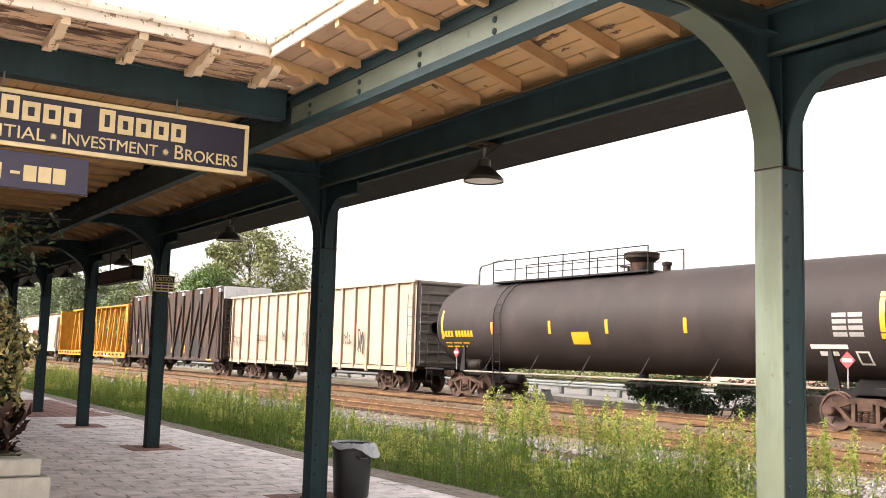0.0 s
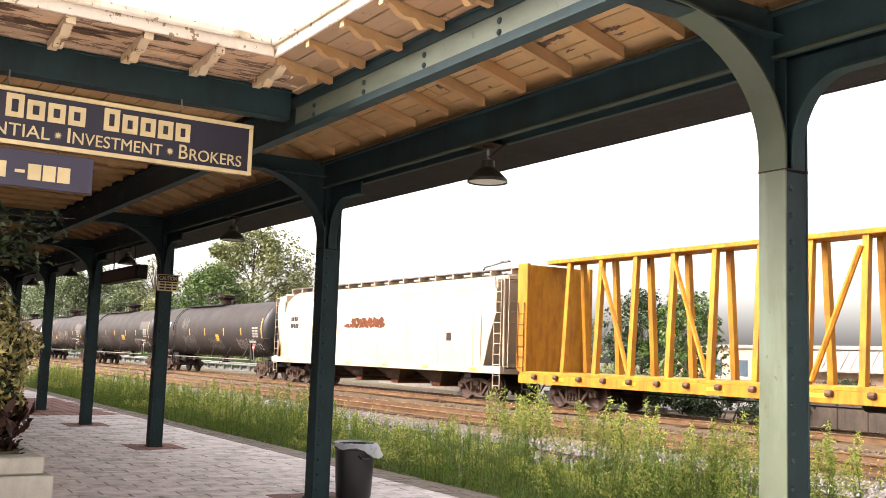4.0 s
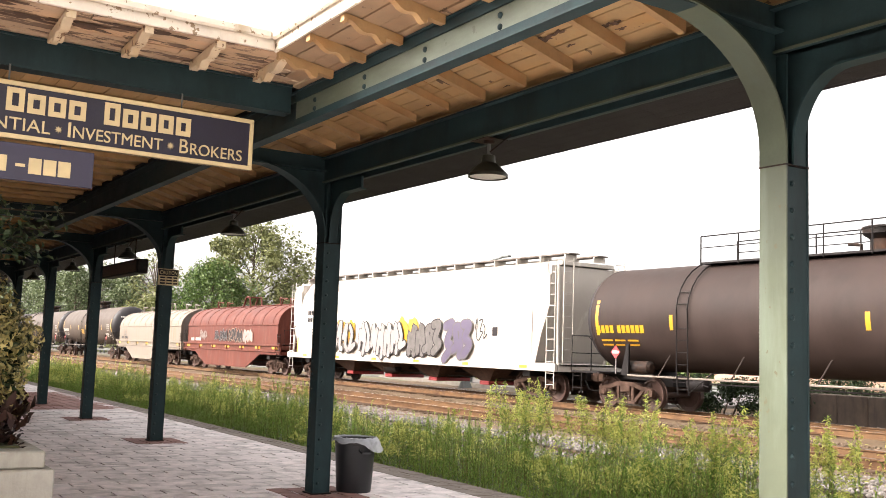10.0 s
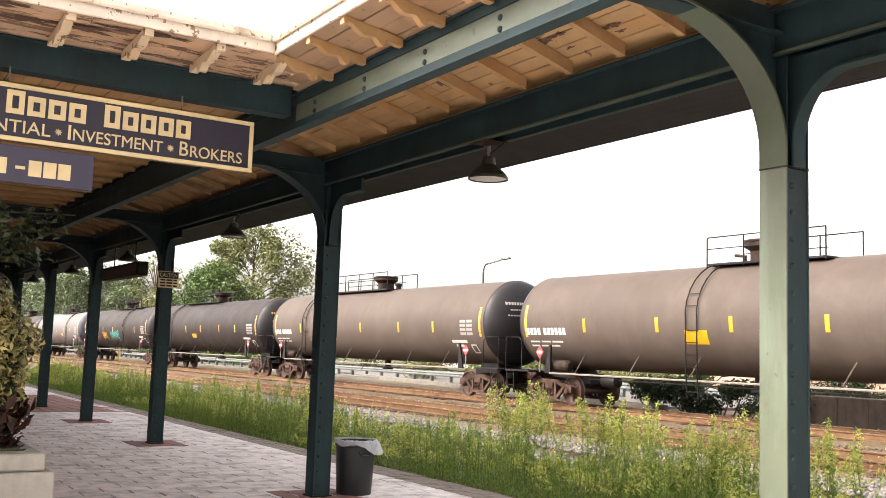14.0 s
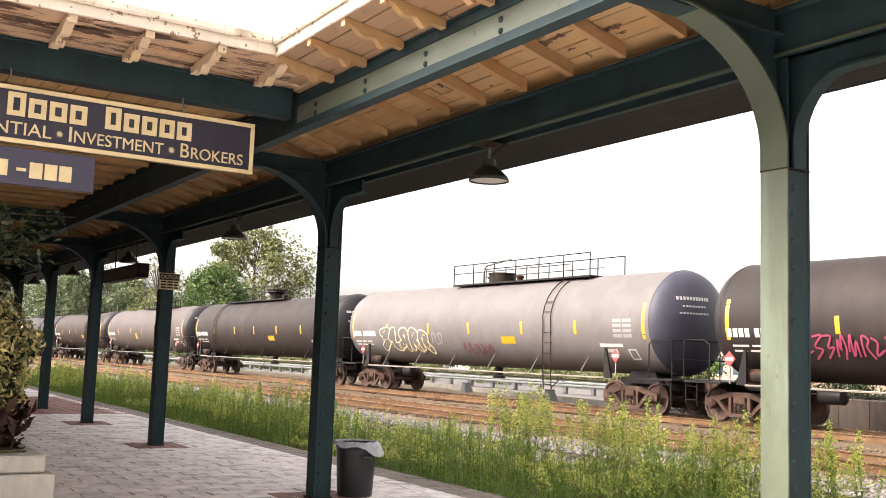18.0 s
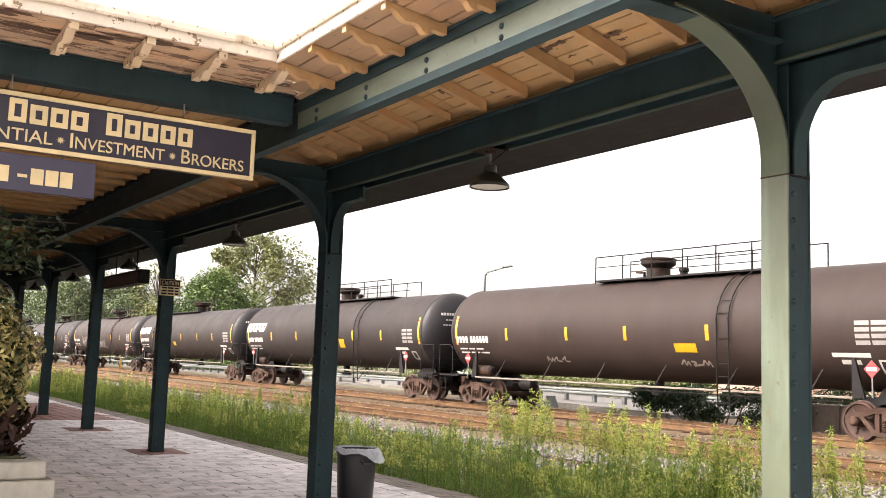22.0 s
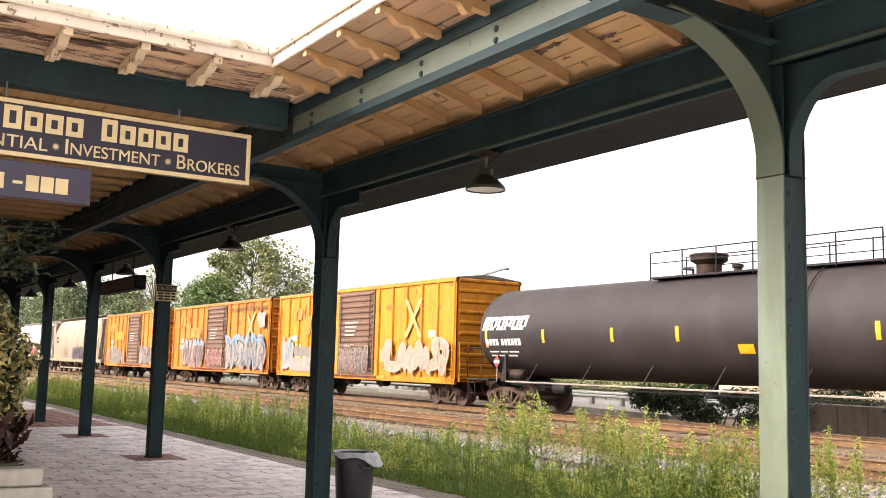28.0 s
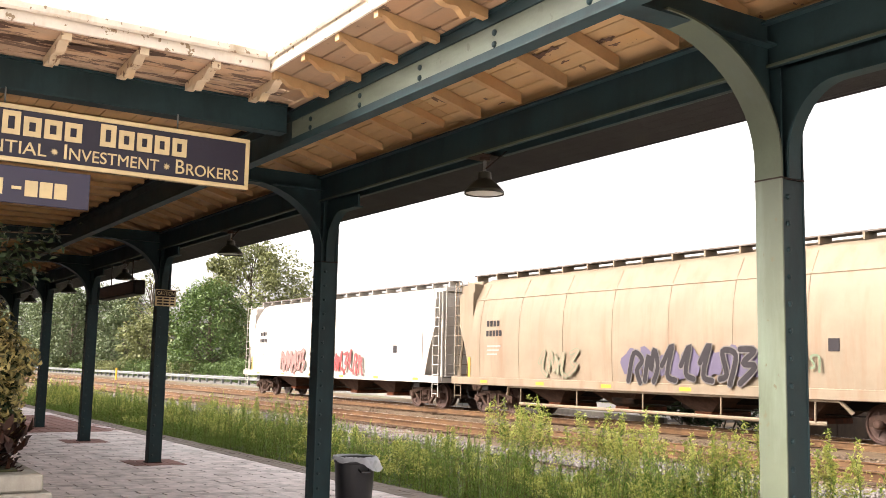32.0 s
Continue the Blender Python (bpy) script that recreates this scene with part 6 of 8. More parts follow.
    for d, e in ((1, xb), (-1, xa)):
        part("end_sill", Geo().box(min(e, e - d * 0.12), -1.45, 1.02, max(e, e - d * 0.12), 1.45, 1.5, 0.012), mt, car)
        for s in (-1, 1):
            part("corner_ladder", ladder(e - d * 0.25, s * 1.5, 0.42, 2.1, 0.18), M["dark_steel"], car)
            part("grab_iron", Geo().tube([(e, s * 1.3, 1.5), (e, s * 1.3, 2.3), (e, s * 0.7, 2.3), (e, s * 0.7, 1.5)], 0.018, 6), M["dark_steel"], car)
    for i in range(7):
        x = xa + 0.5 + (xb - xa - 1.6) * i / 6
        side_mark(car, "reflective_strip", x, 1.31, x + 0.7, 1.44, -1.486, M["yellow_mark"], "yellow reflective strip")
    for k in range(9):
        if k != 3:
            side_mark(car, "reporting_mark", xa + 1.2 + k * 0.2, 1.66, xa + 1.34 + k * 0.2, 1.84, -r - 0.006, M["white_paint"] if skin == "coil_red" else M["black_paint"])
    side_graffiti(car, -r - 0.004, graffiti, seed)
    return car


def box_car(front, rear, pr, nf, label, skin, seed=0, graffiti=(), door_at=0.02, cross=(), logo=(), logo_paint="box_door", slogan=None, panel=None):
    car, fwd, aft, tc = new_car("box_car", front, rear, pr, nf, label)
    xa, xb = underframe(car, fwd, aft, tc, M[skin], 0.58, 0.58)
    mt, y, z0, z1 = M[skin], 1.46, 1.0, 4.7
    dw = 1.65
    for s in (-1, 1):
        a, b = (y - 0.03, y) if s > 0 else (-y, -y + 0.03)
        part("side_sheet", Geo().box(xa, a, z0, xb, b, z1), mt, car)
        part("side_sill", Geo().box(xa, min(s * (y - 0.04), s * (y + 0.05)), z0 - 0.2, xb, max(s * (y - 0.04), s * (y + 0.05)), z0 + 0.02, 0.01), M["rusty"] if s > 0 else mt, car)
        part("top_chord", Geo().box(xa, min(s * (y - 0.04), s * (y + 0.07)), z1 - 0.1, xb, max(s * (y - 0.04), s * (y + 0.07)), z1 + 0.04, 0.012), mt, car)
        if s > 0:
            continue
        n = 15
        for i in range(n):
            x = xa + 0.12 + (xb - xa - 0.24) * i / (n - 1)
            if abs(x - door_at) < dw + 0.1:
                continue
            part("side_post", Geo().prism([(x - 0.09, -y), (x - 0.05, -y - 0.07), (x + 0.05, -y - 0.07), (x + 0.09, -y)], "z", z0, z1 - 0.08), mt, car)
        door = part("door", Geo().box(door_at - dw, -y - 0.06, z0 - 0.02, door_at + dw, -y - 0.02, z1 - 0.12, 0.008), M["box_door"], car, "brown ribbed sliding door")
        for i in range(14):
            z = z0 + 0.12 + i * 0.25
            part("door_rib", Geo().prism([(-y - 0.06, z), (-y - 0.105, z + 0.04), (-y - 0.105, z + 0.1), (-y - 0.06, z + 0.15)], "x", door_at - dw + 0.12, door_at + dw - 0.12), M["box_door"], door)
        for x in (door_at - dw + 0.35, door_at + dw - 0.3):
            part("door_bar", Geo().tube([(x, -y - 0.12, z0 + 0.1), (x, -y - 0.12, z1 - 0.3)], 0.025, 6), M["box_door"], door)
        part("door_rail", Geo().box(door_at - dw - 2.6, -y - 0.09, z0 - 0.12, door_at + dw + 0.3, -y - 0.02, z0 - 0.03, 0.008), M["rusty"], car)
    part("roof", Geo().prism([(-y - 0.03, z1 + 0.03), (-y - 0.03, z1 + 0.07), (0, z1 + 0.22), (y + 0.03, z1 + 0.07), (y + 0.03, z1 + 0.03)], "x", xa, xb), M["grey_steel"], car)
    for i in range(16):
        x = xa + 0.4 + (xb - xa - 0.8) * i / 15
        part("roof_rib", Geo().prism([(-y, z1 + 0.075), (0, z1 + 0.26), (y, z1 + 0.075), (0, z1 + 0.2)], "x", x - 0.05, x + 0.05), M["grey_steel"], car)
    part("floor", Geo().box(xa, -y, z0 - 0.05, xb, y, z0), M["dark_steel"], car)
    for d, x in ((1, xb), (-1, xa)):
        corrugated_end(car, x, d, z0 - 0.1, z1 + 0.06, y, mt)
        for s in (-1, 1):
            part("corner_ladder", ladder(x - d * 0.3, s * (y + 0.1), 0.85, 2.3 if d > 0 else 4.1, 0.19), mt, car)
            part("end_ladder", ladder(x + d * 0.1, s * (y - 0.3), 0.9, 2.3, 0.19, "y"), mt, car)
            part("step", ladder(x - d * 0.3, s * (y + 0.02), 0.4, 0.85, 0.2), M["dark_steel"], car)
            part("corner_cap", Geo().box(min(x, x - d * 0.1), min(s * (y - 0.06), s * (y + 0.015)), z0 - 0.18, max(x, x - d * 0.1), max(s * (y - 0.06), s * (y + 0.015)), z1 + 0.05, 0.01), mt, car)
    for x in (xa + 0.6, xa + 3.3, door_at + 2.1, xb - 3.0, xb - 0.55):
        side_mark(car, "reflective_strip", x, 1.55, x + 0.13, 2.1, -y - 0.003, M["yellow_mark"], "yellow reflective strip")
    for k in range(4):
        side_mark(car, "reporting_mark", xa + 1.5 + k * 0.26, 2.5, xa + 1.68 + k * 0.26, 2.74, -y - 0.004, M["white_paint"])
    for k in range(5):
        side_mark(car, "reporting_mark", xa + 1.45 + k * 0.25, 2.1, xa + 1.62 + k * 0.25, 2.34, -y - 0.004, M["white_paint"])
    for k in range(4):
        side_mark(car, "stencil_line", door_at - 0.9, 3.2 - 0.18 * k, door_at + 0.3 - 0.1 * k, 3.27 - 0.18 * k, -y - 0.112, M["grey_mark"])
    side_mark(car, "data_plate", xb - 1.9, 2.55, xb - 1.45, 2.8, -y - 0.004, M["tin_white"], "white data plate")
    for cx, cz, r, mt2 in cross:
        g = Geo()
        for s in (-1, 1):
            w = 0.13
            o = [(cx - r * 0.75 - w, cz - s * r), (cx - r * 0.75 + w, cz - s * r), (cx + r * 0.75 + w, cz + s * r), (cx + r * 0.75 - w, cz + s * r)]
            g.prism(o, "y", -y - 0.0752 - 0.002 * (s + 1), -y - 0.071)
        part("cross_emblem", g, M[mt2], car, "large pale crossed bars")
    if logo:
        g = Geo()
        for x, z, blocks in logo:
            for wd, hh in blocks:
                g.prism([(x, z), (x + wd, z), (x + wd + 0.2 * hh, z + hh), (x + 0.2 * hh, z + hh)], "y", -y - 0.076, -y - 0.071)
                if wd > 0.25:
                    g.prism([(x + 0.14, z + hh - 0.16), (x + wd + 0.16, z + hh - 0.16), (x + wd + 0.2, z + hh + 0.02), (x + 0.18, z + hh + 0.02)], "y", -y - 0.08, -y - 0.0765)
                x += wd + 0.12
        tagged(part("owner_mark", g, M[logo_paint], car, "slanted plain block lettering mark"), kind="stuff")
    if panel:
        side_mark(car, "stencil_panel", panel[0], 1.35, panel[1], 2.2, -y - 0.074, M["grey_steel"], "grey stencil panel")
        for k in (0, 1):
            x = panel[0] + 0.25 + 0.75 * k
            side_mark(car, "plate", x, 1.5, x + 0.5, 1.75, -y - 0.08, M["yellow_mark"], "yellow plate")
        side_mark(car, "paint_patch", panel[0], 1.02, panel[1] + 0.3, 1.33, -y - 0.073, M["chalk"], "whitewashed patch")
    if slogan:
        me = flat_text(slogan[0], 0.34, slogan[2])
        ob = part("lettering", me, M["box_door"], car, "brown slanted lettering")
        ob.matrix_basis = pose(slogan[1], -y - 0.074, slogan[3], 0, 0, -90)
    side_graffiti(car, -y - 0.08, graffiti, seed)
    return car

# the train in order, front first: type, front bogie, rear bogie (at the start), details
CARS = [
    ("tank", -13.77, -30.02), ("gondola", -35.65, -50.46), ("wood", -55.84, -71.44), ("beam", -76.66, -95.07), ("hopper", -100.46, -116.26),
    ("tank", -120.58, -136.96), ("tank", -141.19, -157.79), ("tank", -161.95, -178.36), ("tank", -182.58, -199.10), ("hopper", -203.42, -220.48),
    ("coil", -225.34, -237.66), ("coil", -243.16, -253.53), ("tank", -258.28, -273.62), ("tank", -277.72, -294.57), ("tank", -298.78, -315.09),
    ("tank", -319.30, -336.75), ("tank", -340.83, -356.78), ("tank", -361.10, -378.27), ("tank", -382.40, -399.33), ("tank", -403.46, -419.74),
    ("tank", -423.96, -440.26), ("tank", -444.58, -461.22), ("tank", -465.32, -482.63), ("tank", -486.83, -503.12), ("tank", -507.44, -524.22),
    ("box", -528.18, -541.14), ("box", -545.67, -558.63), ("box", -562.95, -575.80), ("hopper", -580.12, -595.89), ("hopper", -600.47, -616.52),
]
M["cross_pale"] = surf("cross_pale", lin(146, 116, 76), 0.6, 0, 0.2, 3.0, bump=0.03, spec=0.12)
M["pink_dark"] = surf("pink_dark", lin(92, 52, 50), 0.6, 0, 0.2, 4.0, bump=0.03, spec=0.12)
M["chalk"] = surf("chalk", lin(116, 106, 100), 0.6, 0, 0.18, 5.0, lin(104, 92, 86), 0.3, (1, 1, 1), bump=0.03, spec=0.12)
M["chalk_grey"] = surf("chalk_grey", lin(84, 80, 78), 0.6, 0, 0.18, 5.0, bump=0.03, spec=0.12)
M["yellow_pale"] = surf("yellow_pale", lin(150, 112, 40), 0.5, 0, 0.1, 4.0, bump=0.03, spec=0.15)
M["coil_pale"] = surf("coil_pale", lin(132, 112, 97), 0.55, 0, 0.1, 4.0, bump=0.03, spec=0.15)
M["pink_pale"] = surf("pink_pale", lin(118, 92, 87), 0.55, 0, 0.1, 4.0, bump=0.03, spec=0.15)
TANK_A = dict(deck=(-5.6, 1.0), manway=0.78, ladder_x=-5.5)
TANK_B = dict(deck=(-2.1, 5.3), manway=0.27, ladder_x=3.8)
def scrawl(x0, x1, z0, z1, colour, n, w=0.03):
    """Layered thin scribbles over one stretch."""
    return ((x0, x1, z0, z1, "tag", colour, w, n), (x0 + 0.1, x1, z0 - 0.08, z1 - 0.2, "tag", "chalk_grey", w * 0.8, n + 2), (x0, x1 - 0.1, z0 + 0.1, z1, "tag", colour, w * 0.7, n + 1))


TAGS = scrawl(-4.2, -2.8, 2.7, 3.5, "chalk_grey", 3) + scrawl(-4.0, -1.4, 1.6, 2.3, "chalk_grey", 6) + scrawl(0.6, 3.0, 1.5, 2.2, "chalk_grey", 5) + scrawl(5.2, 8.4, 1.5, 2.1, "chalk", 7)
TANGLE = (scrawl(-4.3, -2.8, 2.8, 3.8, "chalk", 3) + scrawl(-6.3, -5.1, 1.85, 2.4, "chalk_grey", 4) + scrawl(-4.1, -1.3, 1.5, 2.4, "chalk", 7) + scrawl(-1.0, 1.4, 1.75, 2.4, "chalk", 6)
          + ((0.7, 4.4, 1.9, 2.8, "tag", "chalk", 0.05, 5), (1.0, 4.5, 1.95, 2.7, "tag", "chalk_grey", 0.03, 5)) + scrawl(2.6, 4.0, 1.25, 1.9, "chalk_grey", 4) + scrawl(4.4, 5.4, 1.65, 2.2, "chalk_grey", 3)
          + ((6.0, 7.35, 1.4, 1.75, "tag", "chalk", 0.05, 5),) + scrawl(8.4, 9.1, 1.45, 1.8, "chalk", 3))
GREY_PATCHES = ((6.95, 9.1, 2.72, 3.3, "patch_grey", "lighter grey repainted patch"), (5.1, 8.7, 2.1, 2.7, "patch_black", "fresh black repainted patch"), (5.45, 7.1, 1.96, 2.08, "chalk", "white stencil strip"))
M["patch_grey"] = surf("patch_grey", lin(72, 66, 63), 0.6, 0, 0.1, 3.0, bump=0.03, spec=0.12)
M["tank_mid"] = surf("tank_mid", lin(72, 64, 62), 0.6, 0, 0.14, 1.0, lin(62, 54, 51), 0.26, (0.35, 0.35, 0.2), bump=0.06, spec=0.12)
M["tank_deep"] = surf("tank_deep", lin(36, 31, 31), 0.6, 0, 0.14, 1.0, lin(44, 38, 36), 0.26, (0.35, 0.35, 0.2), bump=0.06, spec=0.12)
M["worn_mark"] = surf("worn_mark", lin(136, 92, 38), 0.6, 0, 0.2, 3.0, bump=0.03, spec=0.12)
DETAILS = {
    0: dict(TANK_A, deck=(-6.9, 0.9), manway=0.87, label="dark brown tank car with yellow stencils and reflective strips", marks="yellow_mark"),
    5: dict(TANK_A, label="dark tank car with a wide white mark and white tags", logo=True, tags=TAGS),
    6: dict(TANK_A, label="dark tank car with a wide white mark and grey patches", logo=True, tags=TAGS[3:], patches=GREY_PATCHES),
    7: dict(TANK_A, tail=0.75, label="dark tank car with a white mark and tangled white graffiti", logo=True, tags=TANGLE, patches=GREY_PATCHES),
    8: dict(TANK_A, label="dark brown tank car with small yellow stencils", skin="tank_brown", marks="yellow_mark"),
    12: dict(deck=(-1.2, 2.6), manway=0.35, ladder_x=-1.0, label="brown tank car with a short roof platform and white stencils", skin="tank_taupe"),
    13: dict(TANK_A, label="brown tank car with white stencils coupled behind another tank", skin="tank_taupe"),
    14: dict(TANK_A, label="black tank car with yellow stencils and a grey air reservoir", marks="yellow_mark"),
    15: dict(TANK_B, tail=0.8, label="black tank car with pink, yellow and teal graffiti", graffiti=((0.14, 0.3, 1.75, 2.3, "tag", "pink_paint"), (0.34, 0.42, 1.8, 2.35, "tag", "yellow_mark"), (0.46, 0.6, 1.75, 2.5, "tag", "teal_paint"))),
    16: dict(TANK_B, tail=0.32, deck=(-2.1, 5.8), ladder_x=4.7, label="grey tank car with cream bubble graffiti", skin="tank_grey", graffiti=((0.17, 0.36, 1.6, 2.6, "piece", "tank_grey", 0.26, 5, "sign_gold"), (0.37, 0.41, 1.9, 2.4, "tag", "grey_mark", 0.05, 2), (0.47, 0.57, 1.6, 2.0, "tag", "pink_dark", 0.05, 5))),
    17: dict(TANK_A, deck=(-5.7, 2.5), manway=0.66, tail=0.6, label="dark tank car with a bright yellow stencil panel"),
    18: dict(TANK_B, label="brown-grey tank car with white stencils and yellow strips", skin="tank_mid"),
    19: dict(TANK_B, label="brown tank car with white stencils and chalk scrawls", skin="tank_brown", graffiti=((0.3, 0.36, 1.6, 1.8, "tag", "chalk"), (0.6, 0.66, 1.6, 1.8, "tag", "chalk"))),
    20: dict(TANK_B, label="dark tank car with a white mark and a pale ladder", logo=True),
    21: dict(TANK_A, label="dark tank car with a wide white mark and red placards", logo=True),
    22: dict(TANK_B, label="dark tank car with long thin chalk graffiti", skin="tank_brown", graffiti=((0.2, 0.4, 1.7, 2.6, "tag", "grey_mark"), (0.4, 0.6, 1.7, 2.3, "tag", "grey_mark"))),
    23: dict(TANK_B, label="clean dark tank car with a wide white mark", logo=True),
    24: dict(TANK_B, deck=(-1.7, 5.8), manway=0.21, ladder_x=4.0, skin="tank_deep", label="dark tank car with a white mark beside a yellow box car", logo=True),
}
SHIFT = {0: 0.5, 7: 0.2, 10: 1.36, 15: 0.3, 17: 0.2, 25: -0.2}          # couplings that lie off the middle between two bogies, in metres
for i, c in enumerate(CARS):
    pr = CARS[i - 1][2] + 2 * SHIFT.get(i - 1, 0) if i else None
    nf = CARS[i + 1][1] + 2 * SHIFT.get(i, 0) if i + 1 < len(CARS) else None
    args = (c[1], c[2], pr, nf)
    if c[0] == "tank":
        kw = dict(DETAILS[i])
        tank_car(*args, kw.pop("label"), seed=i, **kw)
    elif i == 1:
        gondola_car(*args, "cream high-sided gondola car with ribs and black tags")
    elif i == 2:
        wood_chip_car(*args, "weathered black braced wood-chip car with a white cover")
    elif i == 3:
        centerbeam_car(*args, "empty yellow centre-beam lumber flatcar with truss posts")
    elif i == 4:
        hopper_car(*args, "cream covered hopper with a rust-brown stain on its side", "hopper_cream", 4, top=4.5, seed=4, patch="rusty")
    elif i == 9:
        hopper_car(*args, "white covered hopper with black and yellow graffiti along the bottom", "hopper_white", 4, top=4.66, seed=9, gate="red_paint",
                   graffiti=((-6.6, -3.4, 1.7, 2.7, "blob", "yellow_pale", 0.1, 5), (-6.8, -3.3, 1.2, 2.7, "piece", "grey_mark", 0.24, 6), (-3.0, 1.0, 1.2, 2.7, "piece", "grey_mark", 0.24, 7), (0.2, 2.0, 1.6, 2.8, "blob", "yellow_mark", 0.1, 2),
                             (1.2, 3.6, 1.2, 2.7, "piece", "chalk_grey", 0.3, 4), (3.8, 5.6, 1.2, 2.7, "piece", "purple_paint", 0.3, 3, "chalk_grey"), (5.8, 6.6, 1.9, 2.7, "tag", "black_paint", 0.05, 3)))
    elif i == 10:
        coil_car(*args, "rust-red coil car with a rounded hood and graffiti", "coil_red", seed=10, in0=0.2,
                 graffiti=((-4.6, -3.2, 1.75, 2.35, "piece", "chalk", 0.07, 4, "grey_mark"), (-2.0, 0.2, 1.65, 2.35, "piece", "black_paint", 0.1, 5, "grey_mark"), (0.3, 2.6, 1.62, 2.4, "piece", "black_paint", 0.16, 5, "coil_pale"), (2.6, 4.0, 1.62, 2.4, "piece", "grey_mark", 0.14, 3, "coil_pale")))
    elif i == 11:
        coil_car(*args, "cream coil car with rust-streaked hood", "coil_cream", seed=11, in1=0.2, graffiti=((-5.0, -4.2, 1.8, 2.3, "tag", "chalk_grey", 0.05, 3),))
    elif c[0] == "box":
        mark = ((-6.6, 3.5, ((0.44, 0.55), (0.5, 0.55), (0.18, 0.7), (0.2, 0.95))), (-5.35, 2.76, ((0.75, 0.85), (0.8, 0.6), (0.9, 0.6))))
        door = scrawl(-1.4, 1.5, 1.1, 2.0, "pink_pale", 8, 0.06) + scrawl(-1.4, 1.5, 1.5, 2.3, "chalk", 6, 0.05)
        kw = {25: ("yellow box car with a brown door and white graffiti", "box_yellow",
                   ((-7.7, -2.3, 1.05, 1.7, "blob", "chalk", 0.1, 7), (-7.7, -6.4, 1.2, 2.7, "blob", "chalk", 0.1, 2), (-7.5, -6.5, 1.3, 2.5, "tag", "sky_paint", 0.12, 2), (-4.0, -2.4, 1.75, 2.35, "tag", "black_paint", 0.09, 3),
                    (-4.0, -2.4, 1.08, 1.6, "tag", "black_paint", 0.09, 3)) + door + ((2.6, 7.6, 1.1, 2.5, "piece", "chalk", 0.36, 4, "coil_pale"), (2.8, 7.6, 1.1, 2.4, "tag", "cross_pale", 0.04, 6)),
                   dict(cross=((4.9, 3.3, 0.75, "cross_pale"),), panel=(-6.3, -4.2), logo=mark, logo_paint="worn_mark")),
              26: ("orange-yellow box car covered in blue and white graffiti", "box_orange",
                   ((-5.4, -1.9, 1.7, 2.7, "blob", "sky_paint", 0.1, 5), (-5.8, -1.9, 1.05, 2.4, "blob", "chalk", 0.1, 6), (-5.7, -1.9, 1.1, 2.5, "tag", "pink_pale", 0.1, 6), (-5.7, -1.9, 1.1, 2.4, "tag", "black_paint", 0.04, 6),
                    (-1.5, 1.5, 1.1, 2.1, "blob", "pink_pale", 0.1, 4), (-1.4, 1.4, 1.55, 2.0, "tag", "pink_dark", 0.07, 7), (-1.4, 1.4, 1.15, 1.55, "tag", "pink_dark", 0.06, 8),
                    (1.9, 7.5, 1.8, 2.9, "blob", "sky_paint", 0.1, 6), (1.9, 7.7, 1.05, 2.5, "blob", "chalk", 0.1, 7), (2.0, 7.6, 1.1, 2.6, "piece", "chalk", 0.3, 6, "chalk_grey"), (1.9, 7.6, 1.1, 2.7, "tag", "black_paint", 0.045, 7),
                    (2.2, 7.4, 1.15, 2.3, "tag", "sky_paint", 0.05, 8), (6.6, 7.7, 1.2, 1.9, "blob", "pink_pale", 0.1, 2), (6.6, 7.6, 3.2, 4.1, "blob", "chalk", 0.1, 1)),
                   dict(cross=((5.4, 3.3, 0.75, "cross_pale"),), logo=mark, logo_paint="worn_mark", slogan=("The nationwide boxcar pool", 2.0, 5.6, 4.15))),
              27: ("orange-yellow box car with white tags near its sill", "box_orange",
                   ((-7.4, -1.9, 1.05, 2.0, "piece", "chalk", 0.14, 8, "chalk_grey"), (-7.2, -2.0, 1.1, 1.9, "tag", "black_paint", 0.035, 9), (-1.4, 0.2, 1.15, 1.7, "tag", "chalk", 0.04, 3), (1.9, 7.6, 1.05, 2.5, "piece", "chalk", 0.16, 9, "chalk_grey"), (2.0, 7.6, 1.05, 1.7, "blob", "chalk", 0.1, 8), (1.9, 7.6, 1.1, 2.3, "tag", "black_paint", 0.04, 9)),
                   dict(cross=((5.0, 3.3, 0.95, "box_yellow"),), logo=mark, logo_paint="box_yellow", panel=(-5.9, -3.9)))}[i]
        box_car(*args, kw[0], kw[1], seed=i, graffiti=kw[2], **kw[3])
    elif i == 28:
        hopper_car(*args, "tan covered hopper with pipes along its side and grey graffiti", "hopper_tan", 4, top=4.76, seed=28, pipes=True,
                   graffiti=((-4.6, -2.6, 1.35, 2.2, "piece", "hopper_tan", 0.1, 4, "green_paint"), (-0.7, 4.5, 1.4, 2.2, "blob", "purple_paint", 0.1, 7), (-0.5, 4.2, 1.2, 2.3, "piece", "black_paint", 0.15, 7, "chalk_grey"), (4.9, 6.0, 1.6, 2.1, "tag", "green_paint", 0.06, 3)))
    else:
        hopper_car(*args, "white covered hopper with red and white graffiti, last of the train", "hopper_white", 4, top=4.68, seed=29,
                   graffiti=((-4.8, -1.8, 1.2, 2.3, "piece", "pink_pale", 0.14, 6, "pink_dark"), (-1.4, 0.6, 1.3, 2.2, "piece", "chalk", 0.1, 4, "chalk_grey"), (0.8, 4.0, 1.2, 2.2, "piece", "red_paint", 0.1, 7, "pink_dark")))
M["bare_wood"] = surf("bare_wood", lin(84, 62, 46), 0.85, 0, 0.3, 14.0, bump=0.5)

